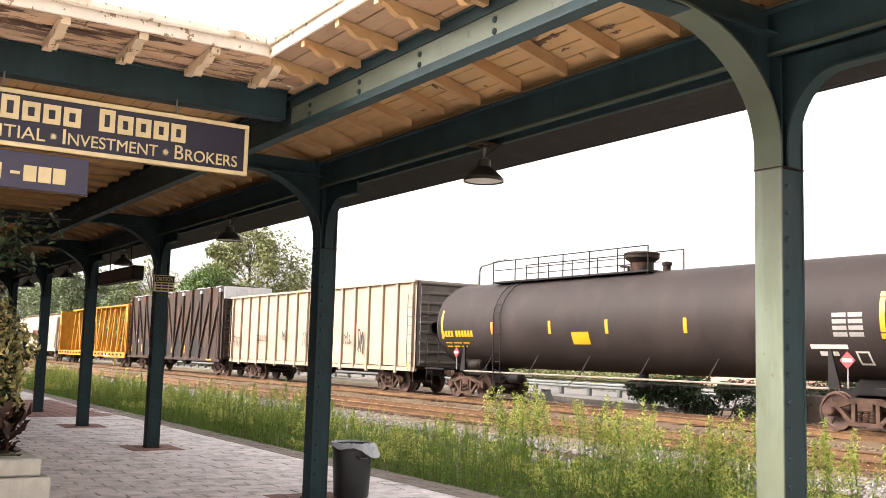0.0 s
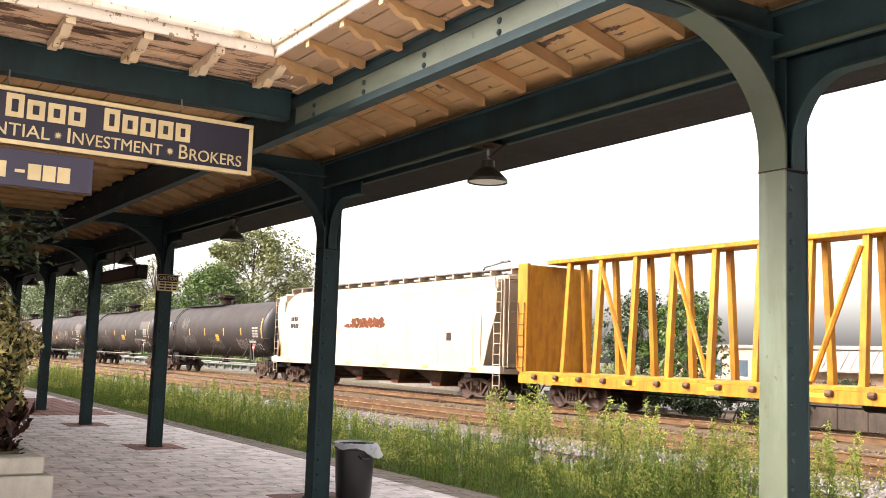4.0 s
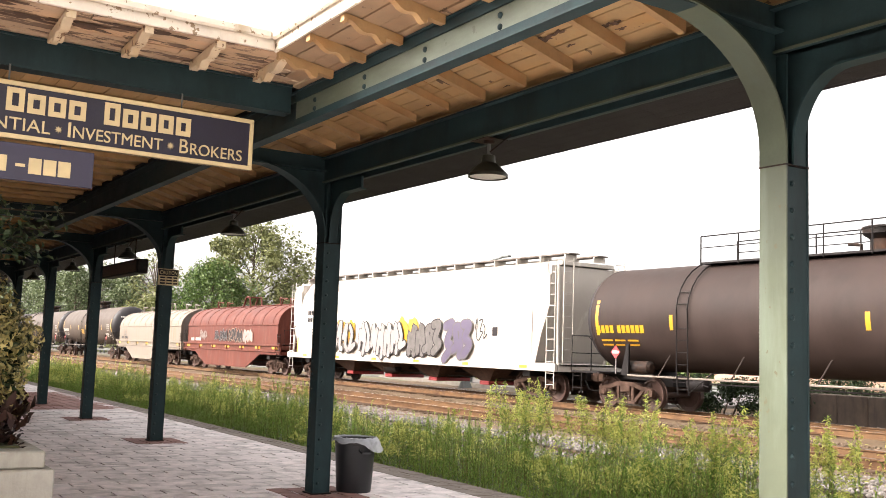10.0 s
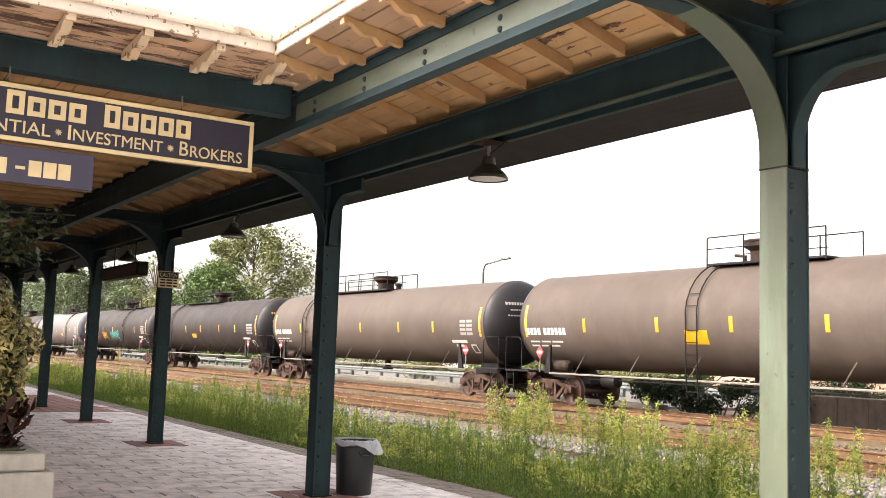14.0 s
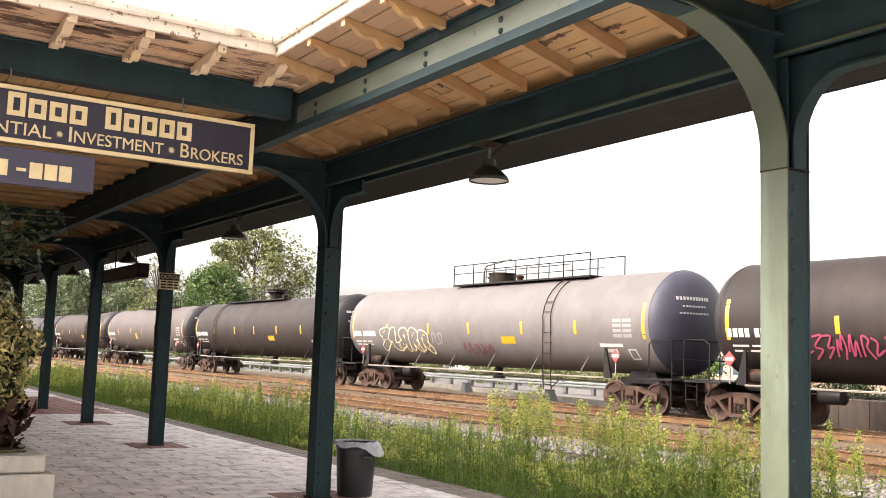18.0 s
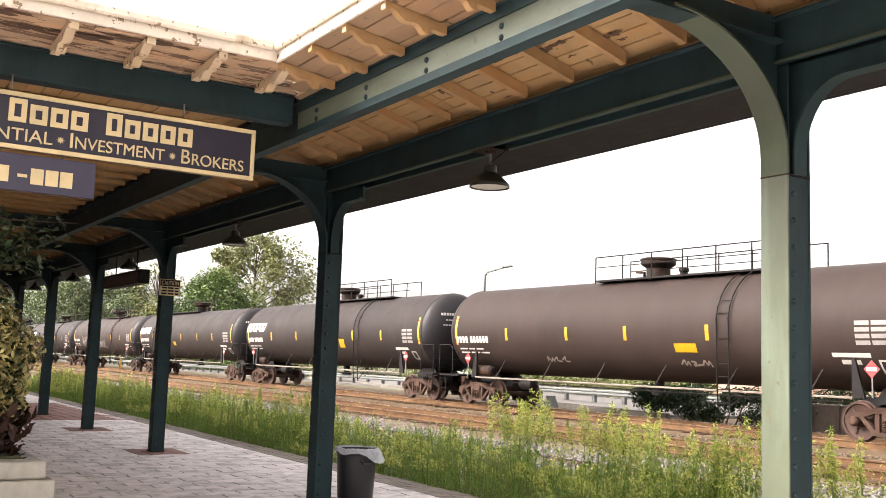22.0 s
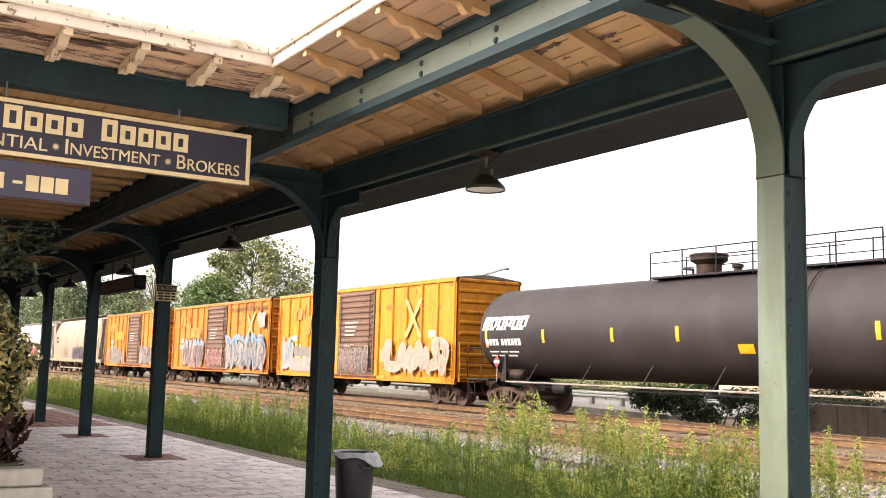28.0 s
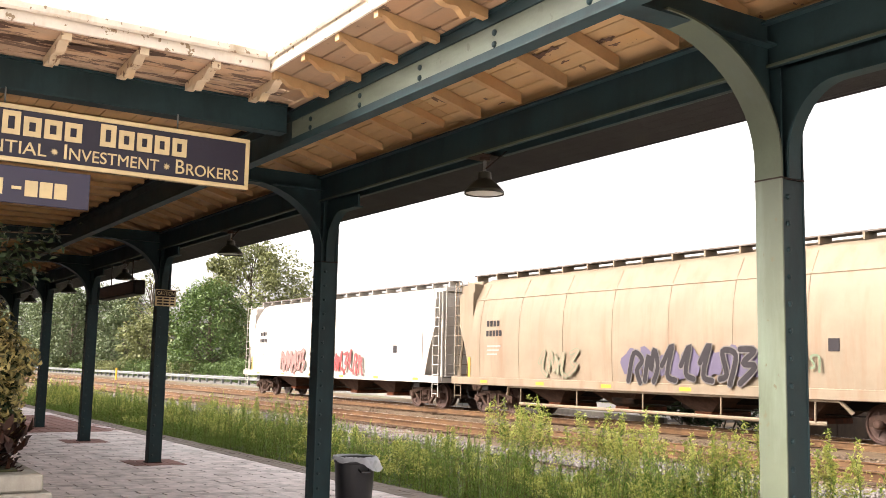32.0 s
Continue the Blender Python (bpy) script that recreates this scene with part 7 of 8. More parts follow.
# ---- paving: pale pavers, red brick borders ----
M["edge_paver"] = surf("edge_paver", lin(128, 116, 106), 0.85, 0, 0.16, 5.0, lin(98, 84, 74), 0.3, (1, 1, 1), bump=0.3, rand=0.25)
paving = thing("platform_paving", label="grey-pink rectangular pavers with red brick patches round the columns", category="paving", kind="structure")
LONG, WIDE = 0.50, 0.25          # courses run across the platform
pv = Geo().box(-WIDE / 2 + 0.003, -LONG / 2 + 0.009, -0.05, WIDE / 2 - 0.003, LONG / 2 - 0.009, 0.0, 0.004).mesh("paver")
pv.materials.append(M["paver"])
rng = random.Random(21)
spots, red, halves = [], [], []
for j in range(196):
    x = -50.0 + WIDE * j
    ys = [-2.55 + LONG * k for k in range(18)] if j % 2 else [-2.30 + LONG * k for k in range(17)]
    halves += [] if j % 2 else [(x, -2.675), (x, 6.075)]
    for y in ys:
        band = -29.9 < x < -22.5 and y > 3.7
        (red if band else spots).append((x, y))
close = [s for s in spots if -16.1 < s[0] < -9.3 and 2.3 < s[1] < 6.2][:300]
chosen = set(close)
for x, y in close:
    part("paver", pv, None, paving, at=pose(x, y, rng.uniform(-0.004, 0.003), rng.uniform(-0.5, 0.5), rng.uniform(-0.5, 0.5), rng.uniform(-0.6, 0.6)))


def slab_field(points, lx, ly, seed):
    g = Geo()
    g.fix = False
    q = random.Random(seed)
    for x, y in points:
        dz = [q.uniform(-0.004, 0.002) for _ in range(4)]
        a, b = lx / 2 - 0.003, ly / 2 - 0.010
        top = [(x - a, y - b, dz[0]), (x + a, y - b, dz[1]), (x + a, y + b, dz[2]), (x - a, y + b, dz[3])]
        g.add(top + [(p[0] + (0.004 if p[0] > x else -0.004), p[1] + (0.004 if p[1] > y else -0.004), -0.036) for p in top], [(0, 1, 2, 3), (0, 4, 5, 1), (1, 5, 6, 2), (2, 6, 7, 3), (3, 7, 4, 0)])
    return g


tagged(part("pavers", slab_field([s for s in spots if s not in chosen], WIDE, LONG, 4), M["paver"], paving, smooth=0), kind="stuff")
tagged(part("half_pavers", slab_field(halves, WIDE, LONG / 2, 7), M["paver"], paving, smooth=0), kind="stuff")
# unseen court floor, added to bounce light up; its tone sets how much
court = [(-0.98 + WIDE * i, -8.41 + LONG * k + (0.25 if i % 2 else 0.0)) for i in range(100) for k in range(29)]
tagged(part("court_pavers", slab_field(court, WIDE, LONG, 8), M["court_paver"], paving, "unseen pavers of the open court, their tone set for bounced light", smooth=0), kind="stuff")
bricks = []
for x, y in red:
    for k in (-1, 1):
        bricks.append((x, y + k * LONG / 4))
tagged(part("red_bricks", slab_field([(x + s * WIDE / 4, y) for x, y in bricks for s in (-1, 1)], WIDE / 2, LONG / 2, 5), M["red_paver"], paving, "red brick patches", smooth=0), kind="stuff")
# a neat brick square round each column, laid a little proud
patch = Geo()
patch.fix = False
for cx in COLS:
    field = slab_field([(cx - 0.45 + 0.1 * a + 0.05, COL_Y - 0.4 + 0.2 * b + 0.1) for a in range(9) for b in range(4)], 0.1, 0.2, 9)
    patch.add([(v[0], v[1], v[2] + 0.007) for v in field.v], field.f)
tagged(part("brick_squares", patch, M["red_paver"], paving, "red brick squares round the columns", smooth=0), kind="stuff")
border = [(-50 + 0.1 * i + 0.05, 6.30) for i in range(490)] + [(-50 + 0.2 * i + 0.1, 6.45) for i in range(245)] + [(-50 + 0.1 * i + 0.05, 6.56) for i in range(490)]
edge_near = [b for b in border if -13.4 < b[0] < -7.9][:290]
bk = {}
for lx, ly in ((0.1, 0.2), (0.2, 0.1)):
    me = Geo().box(-lx / 2 + 0.004, -ly / 2 + 0.004, -0.05, lx / 2 - 0.004, ly / 2 - 0.004, 0.0, 0.004).mesh("edge_paver")
    me.materials.append(M["edge_paver"])
    bk[lx] = me
for x, y in edge_near:
    part("edge_paver", bk[0.2 if abs(y - 6.45) < 0.01 else 0.1], None, paving, at=pose(x, y, rng.uniform(-0.006, 0.002), rng.uniform(-1, 1), rng.uniform(-1, 1), rng.uniform(-1, 1)))
sel = set(edge_near)
for row, lx, ly in ((6.30, 0.1, 0.2), (6.45, 0.2, 0.1), (6.56, 0.1, 0.12)):
    tagged(part("edge_pavers", slab_field([b for b in border if b[1] == row and b not in sel], lx, ly, 6), M["edge_paver"], paving, "grey-brown edge course", smooth=0), kind="stuff")

# ---- signs and lamps under the canopy ----
SX = COURT_X + 0.05
sign = thing("hanging_sign", SX, 0, 0, label="dark navy wooden business sign with cream letters and frame", category="sign")
ya, yb, za, zb = -0.324, 2.643, 2.823, 3.203
part("board", Geo().box(-0.02, ya, za, 0.02, yb, zb, 0.004), M["sign_navy"], sign)
for b in ((ya, za, yb, za + 0.03), (ya, zb - 0.03, yb, zb), (yb - 0.03, za + 0.03, yb, zb - 0.03), (ya, za + 0.03, ya + 0.03, zb - 0.03)):
    part("frame_strip", Geo().box(-0.028, b[0], b[1], 0.032, b[2], b[3], 0.004), M["sign_gold"], sign, "cream frame strip")
# the firm's name as plain cream blocks
for y0, y1, n in ((0.933, 1.454, 4), (1.556, 2.179, 5)):
    w = (y1 - y0) / n
    for k in range(n):
        hgt = 0.155 if k == 0 else 0.13
        q = Geo()
        a, b, c, d = y0 + k * w + 0.008, y0 + (k + 1) * w - 0.012, 3.003, 3.003 + hgt
        t = 0.034
        for r in ((a, c, a + t, d), (b - t, c, b, d), (a + t, d - t, b - t, d), (a + t, c, b - t, c + t)):
            q.box(0.02, r[0], r[1], 0.03, r[2], r[3])
        part("name_block", q, M["sign_gold"], sign, "cream block in place of a letter")
for words, y0, y1, z, hgt in (("ENTIAL", 0.810, 1.224, 2.881, 0.082), ("I", 1.336, 1.353, 2.881, 0.1), ("NVESTMENT", 1.370, 1.975, 2.881, 0.08), ("B", 2.097, 2.159, 2.881, 0.1), ("ROKERS", 2.174, 2.562, 2.881, 0.08)):
    part("lettering", flat_text(words, hgt, y1 - y0), M["sign_gold"], sign, "cream lettering", at=pose(0.021, y0, z))
for y in (1.275, 2.031):
    part("star", Geo().prism([(y + r * math.cos(k * math.pi / 8), 2.921 + r * math.sin(k * math.pi / 8)) for k in range(16) for r in ((0.026, 0.011)[k % 2],)], "x", 0.02, 0.028), M["sign_gold"], sign)
for y in (0.95, 2.1):
    part("chain", Geo().tube([(0, y, zb), (0, y, 3.316)], 0.006, 6), M["galv"], sign)
lower = thing("phone_sign", SX, 0, 0, label="slate grey sign board with cream number blocks", category="sign")
part("board", Geo().box(-0.014, 0.235, 2.553, 0.014, 1.52, 2.797, 0.003), M["sign_slate"], lower)
for k, y in enumerate((0.871, 0.994, 1.117, 1.208, 1.300, 1.392)):
    part("number_block", Geo().box(0.014, y - 0.1, 2.604, 0.02, y - (0.04 if k == 2 else 0.02), 2.639 if k == 2 else 2.709) if k != 2 else Geo().box(0.014, y - 0.09, 2.644, 0.02, y - 0.03, 2.664), M["sign_gold"], lower, "cream block in place of a number")
for y in (0.4, 1.3):
    part("hook", Geo().tube([(0, y, 2.796), (0, y, 2.824)], 0.006, 6), M["galv"], lower)


def pendant_lamp():
    lamp = thing("pendant_lamp", label="olive-brown enamel pendant lamp hanging under the girder", category="lamp", group="canopy lamps")
    part("stem", Geo().tube([(0, 0, 0), (0, 0, -0.17)], 0.014, 8), M["galv"], lamp)
    part("mount", Geo().lathe([(0.05, -0.03), (0.05, 0.0)], "z", 12).box(-0.12, -0.108, -0.006, 0.12, 0.108, -0.0005), M["dark_steel"], lamp)
    part("stay", Geo().tube([(0.02, 0, -0.1), (0.3, 0, -0.004)], 0.007, 6), M["dark_steel"], lamp)
    prof = [(0.03, -0.12), (0.055, -0.13), (0.06, -0.19), (0.09, -0.21), (0.145, -0.265), (0.168, -0.29), (0.17, -0.315), (0.16, -0.313), (0.14, -0.27), (0.085, -0.22), (0.03, -0.2)]
    part("shade", Geo().lathe(prof, "z", 28), M["lamp_olive"], lamp)
    part("reflector", Geo().lathe([(0.0, -0.285), (0.08, -0.29), (0.155, -0.305), (0.15, -0.3)], "z", 24), M["tin_white"], lamp, "white inside of the shade")
    return lamp


lamp = pendant_lamp()
spans = [(COLS[i] + COLS[i + 1]) / 2 for i in range(len(COLS) - 1)]
lamp.matrix_basis = pose(spans[1], COL_Y, 3.312)
for sx in [spans[0]] + spans[2:]:
    copy_thing(lamp, pose(sx, COL_Y, 3.312))
box = thing("hanging_display", -17.95, COL_Y, 0, label="dark brown metal display box hung from the girder", category="display")
part("case", Geo().box(-1.21, -0.09, 2.69, 1.21, 0.09, 2.93, 0.01), M["dark_steel"], box)
part("screen", Geo().box(-1.12, -0.096, 2.72, 1.12, -0.09, 2.90), M["bare_wood"], box, "dull brown panel")
for x in (-0.7, 0.7):
    part("rod", Geo().tube([(x, 0, 2.93), (x, 0, 3.308)], 0.012, 6), M["dark_steel"], box)
    part("hanger_bar", Geo().box(x - 0.03, -0.105, 3.303, x + 0.03, 0.105, 3.3115), M["dark_steel"], box)
caution = thing("caution_sign", COLS[3] + 0.105, 4.667, 2.555, label="weathered tan metal caution sign on a column", category="sign")
part("plate", Geo().box(0, -0.165, -0.13, 0.004, 0.165, 0.13, 0.001), M["caution_tan"], caution)
part("header", Geo().box(0.004, -0.155, 0.02, 0.006, 0.155, 0.12), M["black_paint"], caution, "black header")
part("lettering", flat_text("CAUTION", 0.062, 0.27, 0.002), M["caution_tan"], caution, "tan lettering caution", at=pose(0.007, -0.135, 0.04))
for k in range(3):
    for a, b in ((-0.13, -0.05), (-0.03, 0.06), (0.08, 0.14)):
        part("text_bar", Geo().box(0.004, a, -0.02 - 0.045 * k, 0.006, b, 0.005 - 0.045 * k), M["black_paint"], caution)

# ---- litter bin behind the column ----
bin_ = thing("litter_bin", -9.62, 5.09, 0, label="black plastic litter bin with a clear bag over its rim", category="bin")
part("barrel", Geo().lathe([(0.0, 0.0), (0.183, 0.0), (0.19, 0.02), (0.218, 0.51), (0.226, 0.52), (0.228, 0.57), (0.21, 0.57), (0.183, 0.06), (0, 0.05)], "z", 32), M["bin_plastic"], bin_)
for s in (-1, 1):
    part("handle", Geo().tube([(s * 0.212, -0.06, 0.46), (s * 0.255, -0.05, 0.43), (s * 0.255, 0.05, 0.43), (s * 0.212, 0.06, 0.46)], 0.012, 6), M["bin_plastic"], bin_)
g = Geo()
g.fix = False
q = random.Random(3)
m, prof = 56, [(0.19, 0.44), (0.212, 0.56), (0.224, 0.585), (0.237, 0.58), (0.243, 0.54), (0.25, 0.49), (0.258, 0.45)]
for i, (r, z) in enumerate(prof):
    for k in range(m):
        a = 2 * math.pi * k / m
        hang = 0.35 + 0.75 * max(0, math.cos(a - 0.8)) ** 2 + 0.12 * math.sin(5 * a)
        drop = (0.585 - z) * hang if i > 2 else 0.585 - z
        rr = r + (0.05 * max(0, math.cos(a - 0.8)) * (i - 2) / 4 if i > 3 else 0) + q.uniform(-0.007, 0.007)
        g.v.append((rr * math.cos(a), rr * math.sin(a), 0.585 - drop + q.uniform(-0.006, 0.006)))
for i in range(len(prof) - 1):
    for k in range(m):
        a, b = i * m + k, i * m + (k + 1) % m
        g.f.append((a, b, b + m, a + m))
part("bag", g, M["bag"], bin_, "crumpled clear plastic bag")

# ---- stone planter with a variegated plant ----
def leaf_cloud(points, normals, size, aspect, rng, curl=0.25, cup=True):
    """Leaves at points: two-faced folded blades with a point. Returns a Geo."""
    n = len(points)
    nor = normals + rng.normal(0, 0.55, (n, 3))
    nor /= np.linalg.norm(nor, axis=1)[:, None]
    d = rng.normal(0, 1, (n, 3))
    d -= (d * nor).sum(1)[:, None] * nor
    d /= np.linalg.norm(d, axis=1)[:, None]
    b = np.cross(nor, d)
    s = size * rng.uniform(0.6, 1.3, (n, 1))
    tip, base = points + d * s, points - d * s * 0.2
    mid = points + d * s * 0.35
    l, r = mid + b * s * aspect + nor * s * curl, mid - b * s * aspect + nor * s * curl
    v = np.stack([base, l, tip, r], axis=1).reshape(-1, 3)
    g = Geo()
    g.fix = False
    g.v = v
    g.f = np.arange(4 * n).reshape(-1, 4)
    return g


def cloud_mesh(g, name, material):
    me = bpy.data.meshes.new(name)
    v, f = np.asarray(g.v, dtype=np.float32), np.asarray(g.f, dtype=np.int32)
    me.vertices.add(len(v))
    me.vertices.foreach_set("co", v.ravel())
    me.loops.add(f.size)
    me.loops.foreach_set("vertex_index", f.ravel())
    me.polygons.add(len(f))
    me.polygons.foreach_set("loop_start", np.arange(0, f.size, f.shape[1], dtype=np.int32))
    me.update(calc_edges=True)
    me.validate()
    me.materials.append(material)
    return me


planter = thing("stone_planter", -9.08, 1.086, 0, label="pale cut-stone planter with a stepped cap", category="planter")
part("block", Geo().box(-0.8, -0.9, 0, 0.85, 0.62, 0.51, 0.012), M["concrete"], planter)
part("cap", Geo().box(-0.74, -0.85, 0.514, 0.79, 0.555, 0.65, 0.015), M["concrete"], planter)
part("seam", Geo().box(0.782, 0.1, 0.514, 0.794, 0.112, 0.652), M["joint"], planter)
part("soil", Geo().box(-0.55, -0.7, 0.652, 0.55, 0.4, 0.67, 0.004), M["earth"], planter)
nrng = np.random.default_rng(8)


def mound(n, cx, cy, cz, rx, ry, rz, shell=0.75):
    """Points over the outer part of a lumpy mound, and their outward directions."""
    d = nrng.normal(0, 1, (n, 3))
    d /= np.linalg.norm(d, axis=1)[:, None]
    lump = 1 + 0.12 * np.sin(5 * d[:, 0] + 1.3) * np.sin(4 * d[:, 1]) + 0.1 * np.sin(7 * d[:, 2])
    rad = nrng.uniform(shell, 1.0, n) * lump
    p = np.array([cx, cy, cz]) + d * rad[:, None] * np.array([rx, ry, rz])
    return p, d


plant = thing("planter_shrub", -9.08, 1.05, 0.67, label="bushy plant with yellow-green variegated and bronze leaves in the planter", category="plant")
p, d = mound(7600, 0.2, 0.02, 0.74, 0.52, 0.56, 0.62, 0.62)
part("variegated_leaves", cloud_mesh(leaf_cloud(p, d, 0.06, 0.22, nrng, 0.4), "variegated_leaves", M["leaf_holly"]), None, plant, "yellow-green variegated leaves")
# dark leaves inside stand for the shade in the plant's gaps
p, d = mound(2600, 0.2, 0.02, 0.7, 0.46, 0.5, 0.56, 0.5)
part("shaded_leaves", cloud_mesh(leaf_cloud(p, d, 0.07, 0.26, nrng), "shaded_leaves", M["leaf_dark"]), None, plant, "inner leaves coloured dark green to shade the gaps")
p, d = mound(1300, 0.2, 0.03, 0.2, 0.5, 0.54, 0.4, 0.6)
d[:, 2] -= 0.7
part("bronze_leaves", cloud_mesh(leaf_cloud(p, d, 0.11, 0.3, nrng), "bronze_leaves", M["leaf_bronze"]), None, plant, "drooping bronze leaves")
p, d = mound(500, 0.0, -0.1, 1.2, 0.3, 0.32, 0.25, 0.4)
part("top_leaves", cloud_mesh(leaf_cloud(p, d, 0.1, 0.25, nrng), "top_leaves", M["leaf_branch"]), None, plant, "dark green top leaves")
for k in range(7):
    a = k * 0.9
    g = Geo().tube([(0.1 * math.cos(a), 0.1 * math.sin(a), 0.0), (0.2 * math.cos(a), 0.2 * math.sin(a), 0.5), (0.3 * math.cos(a + 0.3), 0.3 * math.sin(a + 0.3), 1.0)], [0.015, 0.012, 0.006], 5)
    part("stem", g, M["bark"], plant)
# a small tree whose branches hang into view
small = thing("potted_tree", -8.68, 0.362, 0.67, label="small dark-leaved tree growing from the planter", category="tree")
limbs = Geo().tube([(0, 0, 0), (0.03, 0.02, 0.7), (0.0, 0.05, 1.3), (0.05, 0.2, 1.75)], [0.035, 0.03, 0.024, 0.018], 7)
pts_all = []
for k in range(9):
    u = k / 8
    a = radians(40 + 110 * u)
    tip = Vector((0.3 * math.cos(a), 0.75 + 0.75 * u, 1.72 + 0.22 * math.sin(7 * u) + 0.1 * u))
    start = Vector((0.02, 0.1, 1.35 + 0.04 * k))
    mid = start.lerp(tip, 0.5) + Vector((0, 0, 0.1))
    part("branch", Geo().tube([start, mid, tip], [0.012, 0.009, 0.004], 5), M["bark"], small)
    for j in range(100):
        w = 0.3 + 0.65 * nrng.random()
        pts_all.append(np.array(start.lerp(tip, w)) + nrng.normal(0, 0.055, 3))
part("trunk", limbs, M["bark"], small)
pts_all = np.array(pts_all)
part("leaves", cloud_mesh(leaf_cloud(pts_all, np.tile([0.3, 0.2, 0.9], (len(pts_all), 1)), 0.06, 0.3, nrng), "leaves", M["leaf_branch"]), None, small)

# ---- paint that has flaked off the canopy boards ----
def flake(name, cx, cy, z, rx, ry, seed, parent):
    q = random.Random(seed)
    n = 26
    ph = [q.uniform(0, 6.28) for _ in range(3)]
    ring = []
    for k in range(n):
        a = 6.2832 * k / n
        r = 1 + 0.35 * math.sin(3 * a + ph[0]) + 0.25 * math.sin(5 * a + ph[1]) + 0.2 * math.sin(9 * a + ph[2])
        ring.append((cx + rx * r * math.cos(a), cy + ry * r * math.sin(a)))
    zz = (lambda y: (inner_deck(y) if y > UP_Y else eave_deck(y)) - 0.004) if z is None else (lambda y: wing_deck(cx) - 0.003)
    g = Geo()
    g.fix = False
    g.v = [(cx, cy, zz(cy))] + [(x, y, zz(y)) for x, y in ring]
    g.f = [(0, 1 + (k + 1) % n, 1 + k) for k in range(n)]
    part(name, g, M["bare_wood"], parent, "dark patch of bare wood", smooth=0)


FLAKES = [(-5.36, 4.20, None, 0.100, 0.035), (-5.49, 4.18, None, 0.050, 0.025), (-5.18, 4.19, None, 0.060, 0.020), (-4.73, 4.30, None, 0.050, 0.020), (-4.81, 4.29, None, 0.045, 0.018), (-4.74, 4.37, None, 0.040, 0.014), (-5.24, 4.35, None, 0.045, 0.010), (-5.83, 4.13, None, 0.050, 0.008), (-6.62, 4.36, None, 0.050, 0.008), (-4.90, 4.16, None, 0.040, 0.012), (-6.24, 4.53, None, 0.045, 0.007), (-7.27, 4.43, None, 0.050, 0.007),
          (-6.49, 1.32, 3.556, 0.06, 0.16), (-6.54, 0.98, 3.556, 0.05, 0.16), (-6.36, 1.55, 3.556, 0.05, 0.14), (-6.33, 1.81, 3.556, 0.04, 0.14), (-6.05, 0.52, 3.556, 0.08, 0.2), (-6.56, 2.17, 3.556, 0.03, 0.1), (-6.32, 0.78, 3.556, 0.05, 0.16),
          (-6.52, 0.31, 3.556, 0.06, 0.2), (-6.12, 0.10, 3.556, 0.05, 0.16)]
peel = thing("flaked_paint", label="dark patches of bare wood where the board paint has flaked", category="flaked paint", kind="structure")
for i, (cx, cy, z, rx, ry) in enumerate(FLAKES):
    flake("bare_patch", cx, cy, z, rx, ry, 60 + i, peel)

# ---- stones of the ballast ----
def stones(n, x0, x1, bands, seed, smin, smax):
    """Many small angular stones on the ballast, thickest near the eye."""
    q = np.random.default_rng(seed)
    x = x1 - (x1 - x0) * q.random(n) ** 1.5
    w = np.array([b[1] - b[0] for b in bands])
    which = q.choice(len(bands), n, p=w / w.sum())
    lo, hi = np.array([b[0] for b in bands])[which], np.array([b[1] for b in bands])[which]
    zz = np.array([b[2] for b in bands])[which]
    y = lo + (hi - lo) * q.random(n)
    s = q.uniform(smin, smax, n)
    octa = np.array([(1, 0, 0), (-1, 0, 0), (0, 1, 0), (0, -1, 0), (0, 0, 1), (0, 0, -1)], float)
    v = octa[None] * (s[:, None, None] * q.uniform(0.6, 1.2, (n, 6, 1))) + q.normal(0, 0.25, (n, 6, 3)) * s[:, None, None]
    a = q.random(n) * 6.28
    c, si = np.cos(a)[:, None], np.sin(a)[:, None]
    v = np.stack([v[:, :, 0] * c - v[:, :, 1] * si, v[:, :, 0] * si + v[:, :, 1] * c, v[:, :, 2] * 0.7], axis=2)
    v += np.stack([x, y, zz + s * 0.25], axis=1)[:, None, :]
    f = np.array([(0, 2, 4), (2, 1, 4), (1, 3, 4), (3, 0, 4), (2, 0, 5), (1, 2, 5), (3, 1, 5), (0, 3, 5)])
    g = Geo()
    g.v, g.f = v.reshape(-1, 3), (f[None] + (np.arange(n) * 6)[:, None, None]).reshape(-1, 3)
    return g


M["pale_stone"] = surf("pale_stone", lin(106, 100, 95), 0.85, 0, 0.2, 9.0, bump=0.2, rand=0.75)
M["rust_stone"] = surf("rust_stone", lin(84, 69, 54), 0.9, 0, 0.2, 9.0, bump=0.2, rand=0.55)
for nm, args, mt, lab in (("ballast_stones", (28000, -60, -5, [(9.9, 11.0, -0.26), (10.8, 12.2, -0.29), (12.0, 14.2, -0.185)], 2, 0.025, 0.06), "pale_stone", "pale grey loose ballast stones on the shoulder"),
                          ("track_stones", (10000, -50, -5, [(14.1, 14.7, -0.15), (14.95, 16.05, -0.15), (16.3, 16.9, -0.15), (17.1, 19.9, -0.185), (20.85, 22.0, -0.15)], 4, 0.025, 0.05), "rust_stone", "rust-brown ballast stones between the rails"),
                          ("far_stones", (6500, -68, -6, [(22.8, 23.8, -0.16), (23.8, 26.2, -0.185)], 6, 0.03, 0.065), "pale_stone", "grey stones beyond the main track")):
    g = stones(*args)
    tagged(new(nm, cloud_mesh(g, nm, M[mt])), lab, "stones", kind="stuff")

